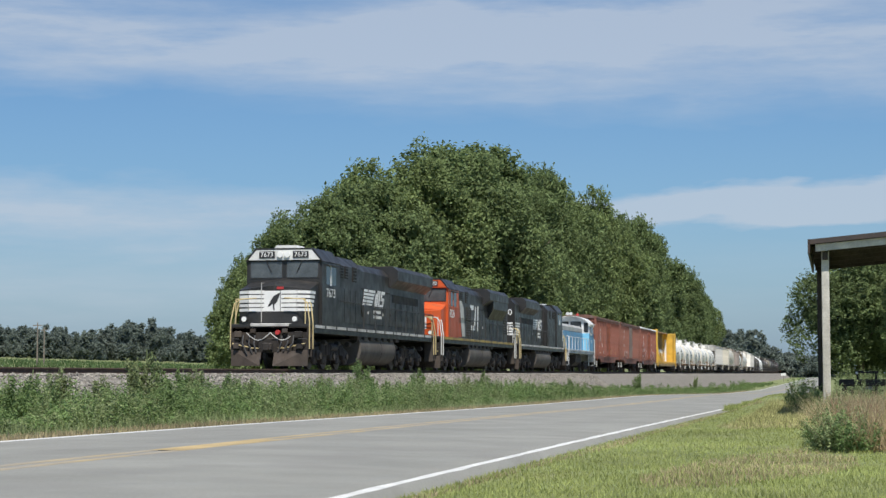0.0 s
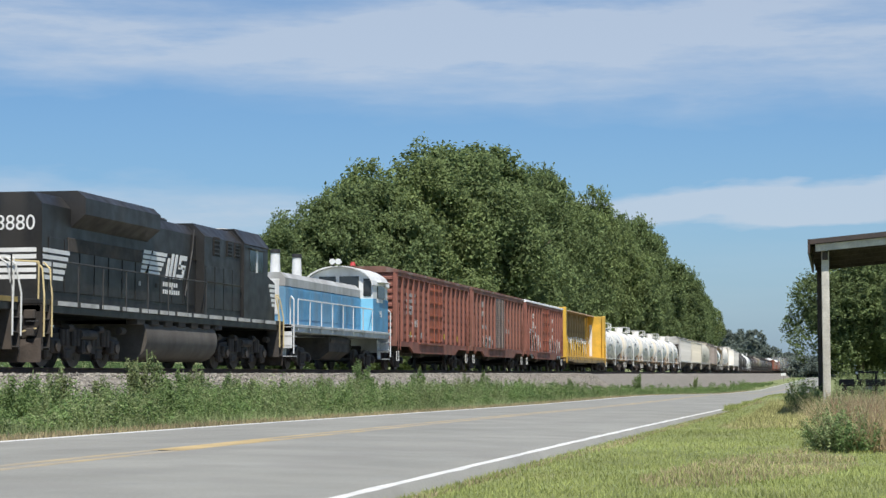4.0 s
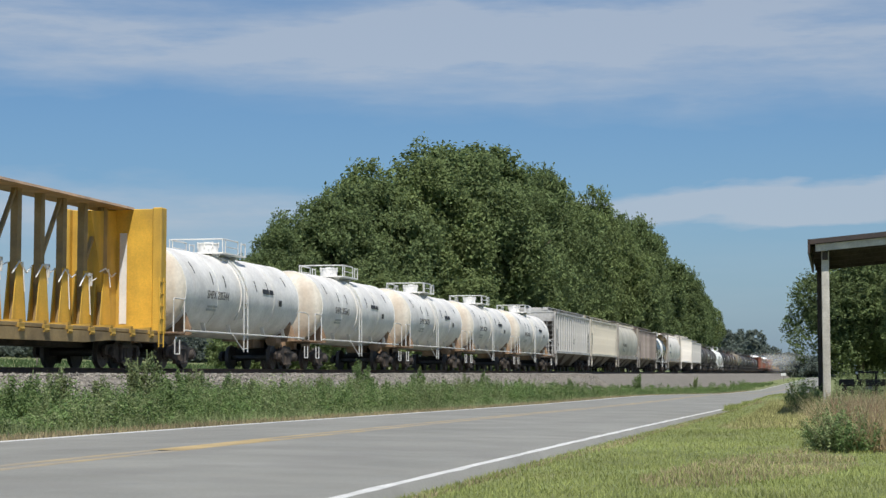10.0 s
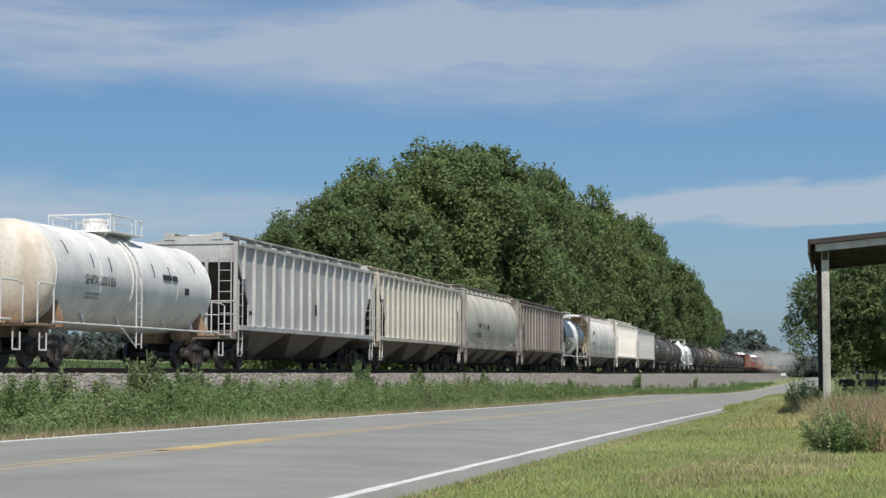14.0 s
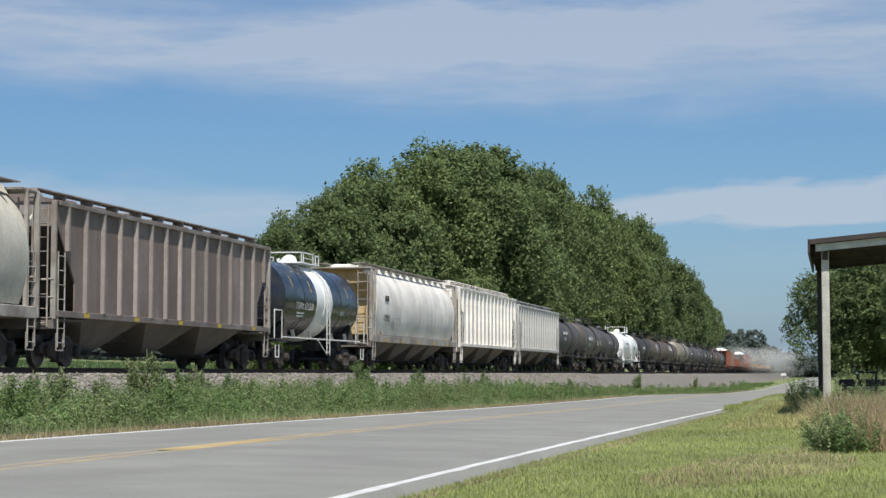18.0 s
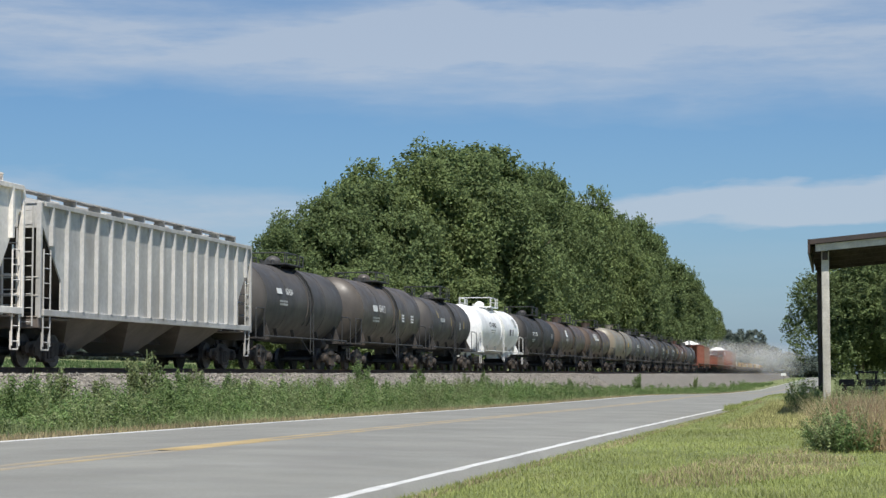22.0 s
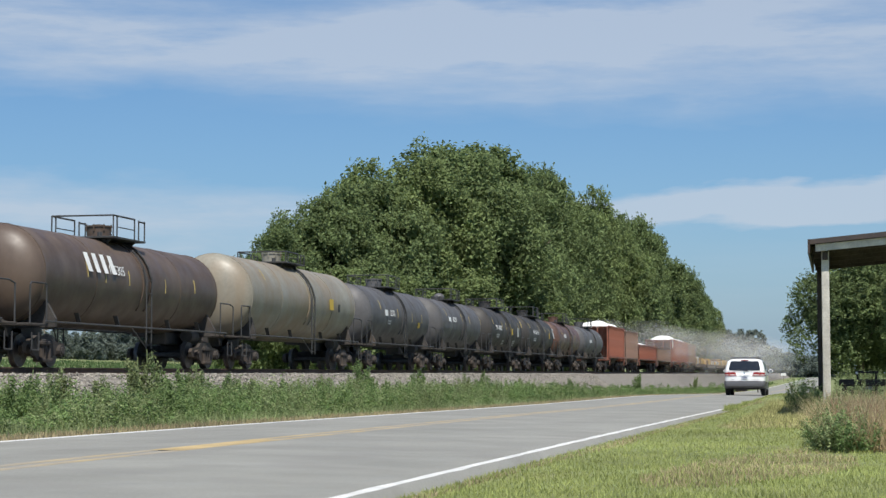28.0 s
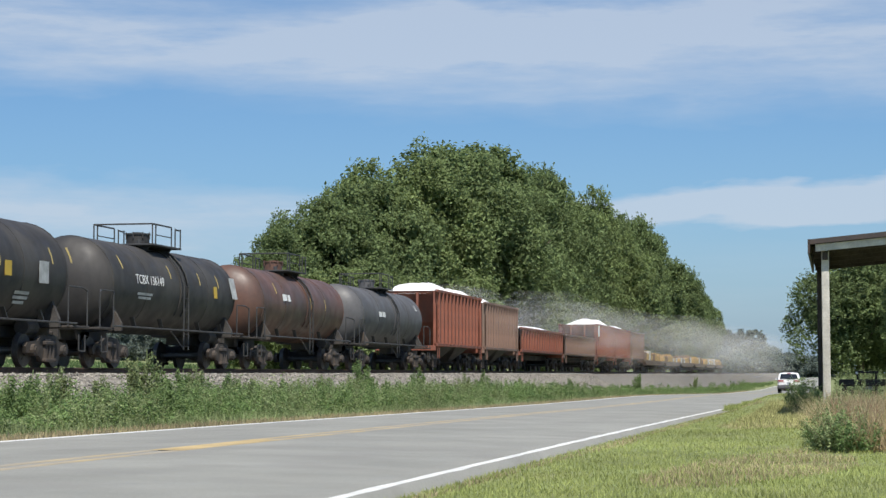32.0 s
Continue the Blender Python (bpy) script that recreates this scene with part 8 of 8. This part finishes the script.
def blades(pos, height, width, rng, lean=0.35):
    """Grass: one thin triangle a blade."""
    n = len(pos)
    a = rng.uniform(0, 2 * np.pi, n)
    h = height * rng.uniform(0.5, 1.3, n)
    w = width * rng.uniform(0.7, 1.3, n)
    d = np.stack((np.cos(a), np.sin(a), np.zeros(n)), 1)
    side = np.stack((-np.sin(a), np.cos(a), np.zeros(n)), 1)
    tip = pos + d * (h * lean * rng.uniform(0, 1.6, n))[:, None] + np.stack((np.zeros(n), np.zeros(n), h), 1)
    v = np.stack((pos - side * w[:, None], pos + side * w[:, None], tip), 1).reshape(-1, 3)
    return v, np.arange(3 * n).reshape(-1, 3)


def on_ground(xs_, ys_, dz=-0.01):
    return np.array([(x, y, ground_z(x, y) + dz) for x, y in zip(xs_, ys_)])


def stuff(name, v, f, mat, label, category):
    return tagged(new(name, cloud_mesh(name, v, f, mat)), label, category, kind="stuff")


def plant(rng, h, leaves, spread, size):
    """Leaf places of one bushy weed: many stems that lean apart, each feathered with leaves all round."""
    stems = int(rng.integers(7, 12))
    n = max(leaves // stems, 4)
    a, r = rng.uniform(0, 6.28, stems), spread * rng.uniform(0.15, 1.0, stems)
    hh = h * rng.uniform(0.72, 1.0, stems) * (1.0 - 0.45 * (r / spread) ** 2)
    k = rng.uniform(0.03, 1.0, (stems, n)) ** 0.75
    lean = 0.35 + 0.65 * k
    base = np.stack((np.cos(a)[:, None] * r[:, None] * lean, np.sin(a)[:, None] * r[:, None] * lean, hh[:, None] * k), 2)
    out = unit(rng.normal(size=base.shape) * np.array([1, 1, 0.55]))
    p = base + out * (size * rng.uniform(0.6, 3.2, k.shape) * (1.2 - 0.45 * k))[:, :, None]
    q = unit(out * 0.5 + np.array([0, 0, 0.75]) + rng.normal(scale=0.4, size=base.shape))
    return p.reshape(-1, 3), q.reshape(-1, 3)


def weed_field(name, label, spots, leaves, size, mat, seed):
    rng = np.random.default_rng(seed)
    P, Q = [], []
    for x, y, h, spread in spots:
        p, q = plant(rng, h, leaves, spread, size)
        P.append(p + np.array([x, y, ground_z(x, y)]))
        Q.append(q)
    v, f = leaf_cards(np.concatenate(P), np.concatenate(Q), size, rng, 0.25)
    return stuff(name, v, f, mat, label, "weeds")


def build_plants():
    rng = np.random.default_rng(31)
    # ditch between the railway bank and the road
    spots, pale = [], []
    for i in range(1700):
        y = 22 + 150 * rng.uniform() ** 1.5
        x = rng.uniform(-16.6, -10.5)
        n = (0.5 + 0.62 * noise.noise((x * 0.5, y * 0.34, 2.0))) ** 2.0 * 2.2 * min(1.0, 0.4 + (-10.4 - x) * 0.3)
        thin = 1.0 if y < 62 else max(0.35, 1 - (y - 62) / 60)
        h = (0.24 + 1.5 * n * rng.uniform(0.45, 1.1)) * thin
        h = min(h, 0.95) * (1.0 if x > -14.6 else max(0.35, 1.0 + (x + 14.6) * 0.33))
        (pale if rng.uniform() < 0.35 else spots).append((x, y, h, 0.26 + 0.42 * h))
    for i in range(520):
        y = rng.uniform(85, 330)
        spots.append((rng.uniform(-16.3, -10.2), y, rng.uniform(0.3, 0.75), 0.5))
    weed_field("ditch_weeds", "dense green weeds in the ditch beside the road", spots, 400, 0.025, weed_green, 41)
    weed_field("ditch_weeds", "paler green weeds in the ditch beside the road", pale, 360, 0.024, weed_pale, 42)
    # long grass along the far road edge, dry and yellowish
    n = 46000
    y = 14 + 190 * rng.uniform(size=n) ** 1.7
    x = -9.36 - 1.9 * rng.uniform(size=n) ** 1.5
    v, f = blades(on_ground(x, y), 0.085, 0.008, rng)
    stuff("verge_grass", v, f, dry_grass, "dry yellowish grass along the road edge", "grass")
    n = 80000
    y = 16 + 220 * rng.uniform(size=n) ** 1.7
    x = rng.uniform(-16.2, -9.9, n)
    v, f = blades(on_ground(x, y), 0.19, 0.008, rng, 0.8)
    stuff("ditch_grass", v, f, weed_pale, "long green grass in the ditch", "grass")
    # mown verge beside the camera
    n = 230000
    y = 8.5 + 105 * rng.uniform(size=n) ** 2.0
    x = -2.62 + (3.0 + 0.042 * y) * rng.uniform(size=n)
    v, f = blades(on_ground(x, y), 0.04, 0.004, rng, 0.9)
    stuff("verge_lawn", v, f, lawn_green, "short mown green grass verge", "grass")
    n = 110000
    y = 8.5 + 95 * rng.uniform(size=n) ** 1.8
    x = -2.45 + (2.9 + 0.042 * y) * rng.uniform(size=n)
    bare = lambda a, b: max(math.exp(-((a + 0.35) / 0.4) ** 2 - ((b - 15) / 1.6) ** 2), math.exp(-((a + 0.2) / 0.5) ** 2 - ((b - 31) / 4) ** 2), math.exp(-((a + 2.45) / 0.12) ** 2))
    keep = np.array([noise.noise((a * 0.55, b * 0.16, 11.0)) + 1.1 * bare(a, b) > 0.36 for a, b in zip(x, y)])
    v, f = blades(on_ground(x[keep], y[keep]), 0.052, 0.005, rng, 0.9)
    stuff("dry_lawn", v, f, dry_grass, "dry straw-coloured patches in the verge", "grass")
    n = 26000
    y = 27 + 20 * rng.uniform(size=n) ** 0.8
    x = -1.7 + (1.7 + 0.03 * y) * rng.uniform(size=n) ** 0.8
    v, f = blades(on_ground(x, y), 0.10, 0.006, rng, 0.7)
    stuff("rough_grass", v, f, straw_green, "rough yellowish grass before the shed", "grass")
    # overgrown road edge where the white line is lost
    n = 9000
    y = rng.uniform(44, 95, n)
    x = -2.35 - (0.3 + 0.25 * np.sin(y * 0.35) ** 2) * rng.uniform(size=n)
    v, f = blades(np.stack((x, y, np.array([road_z(b) for b in y]) + 0.0), 1), 0.11, 0.008, rng, 0.7)
    stuff("edge_grass", v, f, lawn_green, "grass that grows over the road edge", "grass")
    # rank growth round the shed: a leafy clump at the foot, tangled straw and green behind it
    spots, tall = [], []
    for i in range(34):
        y = rng.uniform(17.4, 21.0)
        x = -0.012 * y + 0.05 + rng.uniform(0, 1.0) ** 1.4 * 0.42
        (spots if i % 3 else tall).append((x, y, rng.uniform(0.15, 0.46) * (1.0 - 0.3 * (x > 0.35)), 0.24))
    for i in range(150):
        y = rng.uniform(20, 33)
        x = -0.006 * y + rng.uniform(0, 1.0) * (0.6 + 0.06 * y)
        n = 0.5 + 0.5 * noise.noise((x * 0.9, y * 0.35, 4.0))
        (tall if n > 0.5 else spots).append((x, y, 0.2 + 0.5 * n * rng.uniform(0.6, 1.2) + 0.012 * (y - 20), 0.34))
    for i in range(26):
        y = rng.uniform(36, 46)
        spots.append((-0.95 + rng.uniform(0, 0.75) + 0.004 * (y - 36), y, rng.uniform(0.35, 0.85), 0.4))
    for i in range(110):
        y = rng.uniform(33, 56)
        tall.append((0.15 + rng.uniform(0, 1.0) ** 1.2 * (0.4 + 0.055 * y), y, rng.uniform(0.45, 1.0), 0.42))
    weed_field("shed_weeds", "rank green weeds growing round the shed", spots, 520, 0.016, weed_green, 43)
    weed_field("shed_weeds", "pale green weeds at the verge by the shed", tall, 480, 0.016, weed_pale, 44)

    def tangle(count, y0, y1, height, lean, mat, name, label, lo, hi):
        """Long blades in tufts of uneven height."""
        y = rng.uniform(y0, y1, count)
        x = -0.010 * y + 0.1 + (0.5 + 0.055 * y) * rng.uniform(size=count)
        n = np.array([0.5 + 0.5 * noise.noise((a * 1.3, b * 0.6, 8.0)) for a, b in zip(x, y)])
        keep = (n > lo) & (n < hi)
        v, f = blades(on_ground(x[keep], y[keep]), height, 0.006, rng, lean)
        k = np.repeat(np.repeat(0.55 + 0.9 * rng.uniform(size=keep.sum()) * n[keep] / hi, 3), 1)
        base = np.repeat(v.reshape(-1, 3, 3)[:, 0, 2], 3)
        v[:, 2] = base + (v[:, 2] - base) * k
        stuff(name, v, f, mat, label, "grass")

    tangle(64000, 18.0, 33, 0.36, 0.9, straw_green, "tall_grass", "tall yellowish green grass by the shed", 0.28, 1.0)
    tangle(30000, 17.6, 29, 0.40, 0.85, dry_grass, "dead_grass", "straw-coloured dead grass stalks by the shed", 0.2, 0.72)
    tangle(9000, 17.9, 26, 0.34, 0.8, rusty_grass, "seeding_grass", "reddish-brown seeding grass by the shed", 0.3, 0.6)
    # crop rows beyond the railway
    n = 60000
    y = 40 + 420 * rng.uniform(size=n) ** 1.4
    x = -27 - 190 * rng.uniform(size=n) ** 1.8
    v, f = blades(on_ground(x, y), 0.75, 0.09, rng, 0.5)
    stuff("field_crop", v, f, field_green, "low green crop in the field beyond the railway", "crop")


build_plants()


def tall_weeds():
    """Single tall weeds that stand out above the rest."""
    rng = np.random.default_rng(77)
    kinds = []
    for k in range(4):
        p, q = plant(rng, 1.0, 2600, 0.40, 0.034)
        v, f = leaf_cards(p, q, 0.028, rng, 0.25)
        kinds.append((cloud_mesh("leaves", v, f, weed_green if k % 2 else weed_pale), mesh_of(rail_line(B(), [(0, 0, -0.05), (0.02, 0.01, 0.5), (0.0, 0.03, 0.95)], 0.012, 5), "stem", weed_pale)))
    for i, (px, lat, h) in enumerate(((245, -15.2, 1.15), (290, -15.0, 1.0), (352, -15.3, 1.05), (640, -15.0, 1.25), (625, -14.6, 0.95), (655, -14.7, 1.0), (572, -14.8, 0.9), (742, -14.6, 1.05), (820, -14.2, 1.0), (858, -14.4, 1.1), (920, -14.0, 0.85), (1130, -13.5, 1.3), (1230, -13.0, 1.4), (60, -13.4, 0.85), (180, -13.0, 0.75), (500, -14.0, 0.75), (265, -15.1, 1.3), (20, -13.0, 0.8), (110, -13.2, 0.9), (410, -14.2, 0.85), (455, -13.6, 0.8), (685, -14.2, 0.8), (790, -13.8, 0.8), (325, -14.4, 0.9), (540, -13.2, 0.75), (1010, -13.6, 0.9))):
        x, y = place(px, lat)
        t = thing("tall_weed", "tall leafy green weed by the railway bank", "weed", "tall weeds by the track", at=Matrix.Translation((x, y, ground_z(x, y))) @ Matrix.Rotation(i * 1.3, 4, "Z") @ Matrix.Diagonal((h * 0.95, h * 0.95, h * 1.2, 1)))
        part("leaves", kinds[i % 4][0], None, t)
        part("stem", kinds[i % 4][1], None, t)
    for i, (px, lat, h) in enumerate(((48, -28, 1.9), (100, -27.5, 1.4), (165, -27.5, 1.3), (262, -27, 1.6), (30, -27.5, 1.2), (360, -28, 1.2))):
        x, y = place(px, lat)
        t = thing("tall_weed", "tall thin weed beyond the track", "weed", "tall weeds by the track", at=Matrix.Translation((x, y, ground_z(x, y))) @ Matrix.Rotation(i * 1.7, 4, "Z") @ Matrix.Diagonal((h * 0.6, h * 0.6, h, 1)))
        part("leaves", kinds[(i * 2) % 4][0], None, t)
        part("stem", kinds[i % 4][1], None, t)


tall_weeds()


def build_stones():
    """Crushed stone on the face of the bank: thousands of small rough stones, as one piece."""
    rng = np.random.default_rng(5)
    n = 32000
    y = 27 + 110 * rng.uniform(size=n) ** 1.35
    x = rng.uniform(-18.9, -15.1, n)
    z = np.array([bed_z(a, b) for a, b in zip(x, y)])
    c = np.stack((x, y, z), 1)
    s = rng.uniform(0.022, 0.05, (n, 1, 1))
    octa = np.array([(1, 0, 0), (-1, 0, 0), (0, 1, 0), (0, -1, 0), (0, 0, 1), (0, 0, -0.6)], float)
    v = c[:, None, :] + octa[None] * s * rng.uniform(0.6, 1.3, (n, 6, 1)) + rng.normal(scale=0.007, size=(n, 6, 3))
    tri = np.array([(0, 2, 4), (2, 1, 4), (1, 3, 4), (3, 0, 4), (2, 0, 5), (1, 2, 5), (3, 1, 5), (0, 3, 5)])
    f = (np.arange(n)[:, None, None] * 6 + tri[None]).reshape(-1, 3)
    m = material("ballast_stone", (0.275, 0.255, 0.22), rough=0.95, var=0.25, scale=5, random_tint=0.5, island=True)
    stuff("ballast_stones", v.reshape(-1, 3), f, m, "loose grey crushed stones on the bank", "stones")


build_stones()

# ---- far small things ----
pole_wood = material("pole_wood", (0.22, 0.19, 0.16), rough=0.9, var=0.2)
for px, d, h in ((67, 330, 7.6), (79, 345, 7.0)):
    a = math.atan((px - 784) / 3226) - YAW
    x, y = d * math.sin(a), d * math.cos(a)
    p = thing("utility_pole", "thin wooden utility pole far across the field", "utility pole", "utility poles", at=pose(x, y, ground_z(x, y)))
    part("pole", cyl(B(), (0, 0, -0.5), (0, 0, h), 0.15, 0.1, 8), pole_wood, p)
    part("crossarm", box(B(), -0.9, 0.9, -0.06, 0.06, h - 0.6, h - 0.45), pole_wood, p)
mk = thing("marker_sign", "small white marker sign beside the railway", "sign", at=pose(-11.1, 400, ground_z(-11.1, 400)))
part("plate", box(B(), -0.55, 0.55, -0.02, 0.02, 1.3, 1.85, 0.005), white_mark, mk)
part("post", box(B(), -0.04, 0.04, 0.02, 0.08, -0.3, 1.7, 0.005), pole_wood, mk)

# ---- white dust that blows off the loaded open cars and travels with them: thin lumpy puffs ----
def dust_material(name, alpha):
    m = material(name, (0.78, 0.78, 0.77), rough=1.0, var=0.04, spec=0.0)
    m.node_tree.nodes["Principled BSDF"].inputs["Alpha"].default_value = alpha
    return m


dust_mat = dust_material("white_dust", 0.021)


def puff(seed, rx, ry, rz):
    bm = B()
    bmesh.ops.create_icosphere(bm, subdivisions=4, radius=1)
    for v in bm.verts:
        d = v.co.normalized()
        k = 1 + 0.30 * noise.noise(d * 1.2 + Vector((seed, 0, 0))) + 0.08 * noise.noise(d * 2.4 + Vector((0, seed, 0)))
        v.co = Vector((d.x * rx, d.y * ry, d.z * rz)) * k
    return bm


dust = thing("dust_cloud", "thin white dust blowing off the loaded cars", "dust")
DUST_T = 40.0
rng = random.Random(15)
for i in range(17):
    t = 38.3 + 0.28 * i + 0.055 * i * i
    late = min(i / 12, 1.2)
    low = i % 3 != 0
    rx, ry, rz = 1.6 + 4.6 * late, 8 + 30 * late, 0.8 + 3.0 * late
    z = rng.uniform(1.6, 3.0) + 0.7 * late if low else rng.uniform(3.9, 4.5)
    x = rng.uniform(-0.6, 1.0) + 3.4 * late
    for k, s in enumerate((1.0, 0.82, 0.64, 0.46, 0.28)):
        part("dust_puff", puff(i * 1.7 + k, rx * s, ry * s, rz * s * (0.6 if not low else 1.15)), dust_mat, dust, at=pose(x, SPEED * (t - DUST_T) + ry * 0.1 * k, z), smooth=True)
CARS.append((dust, DUST_T))



def car_y(t_mid, t):
    return SPEED * (t_mid - t) - 19.0 * 0.2153


VAN_Y = ((22.0, 0.4), (22.5, 6.8), (23.0, 13.1), (23.5, 19.8), (24.0, 26.8), (24.5, 34.3), (25.0, 41.7), (25.5, 49.1), (27.5, 78.3), (28.0, 85.8), (30.0, 119.0), (32.0, 154.0))
VAN_X = ((0.0, -5.05), (8.0, -5.05), (13.2, -5.14), (20.0, -5.05), (27.0, -4.82), (41.7, -4.5), (78.0, -4.2), (155.0, -3.85), (300.0, -3.8))


def van_pose(y):
    side = lambda v: sum(lerp_table(VAN_X, v + d) for d in (-4, -2, 0, 2, 4)) / 5
    x = side(y)
    turn = -math.atan2(side(y + 4) - x, 4)
    z0, z1 = road_z(y + 1.0), road_z(y + 3.9)
    return Matrix.Translation((x, y, road_z(y + 1.0) + crown(x))) @ Euler((math.atan2(z1 - z0, 2.9), 0, turn)).to_matrix().to_4x4()


def motions():
    for c, t_mid, *back in CARS:
        walk(c, [(t, pose(TRACK_X, car_y(t_mid, t), RAIL_Z, 0, 0, 180 if back and back[0] else 0)) for t in (0.0, 8.0, 16.0, 24.0, 32.0)])
    for (y, r), sets in SPINNING.items():
        turn = SPEED / r / FPS
        walk(sets[0], [(k / FPS, Matrix.Translation((0, y, r)) @ Matrix.Rotation(k * turn, 4, "X")) for k in range(int(SECONDS * FPS) + 1)])
        keys = sets[0].animation_data
        for other in sets[1:]:
            other.rotation_mode = "QUATERNION"
            other.animation_data_create()
            other.animation_data.action = keys.action
            other.animation_data.action_slot = keys.action_slot
    rows = [(t, van_pose(0.4 - 13.6 * (22.0 - t))) for t in (0.0, 5.0, 10.0, 15.0, 20.0)]
    walk(van, rows + [(t, van_pose(y)) for t, y in VAN_Y])
    for w, x, y, face in VAN_WHEELS:
        spin, a, last = [], 0.0, None
        for k in range(int(SECONDS * FPS) + 1):
            gone = lerp_table(((0.0, 0.4 - 13.6 * 22.0),) + VAN_Y, k / FPS)
            a -= min((gone - last) / WHEEL_R, 1.54) if last is not None else 0.0
            last = gone
            spin.append((k / FPS, Matrix.Translation((x, y, WHEEL_R)) @ Matrix.Rotation(a, 4, "X") @ Matrix.Rotation(radians(face), 4, "Z")))
        walk(w, spin)


motions()
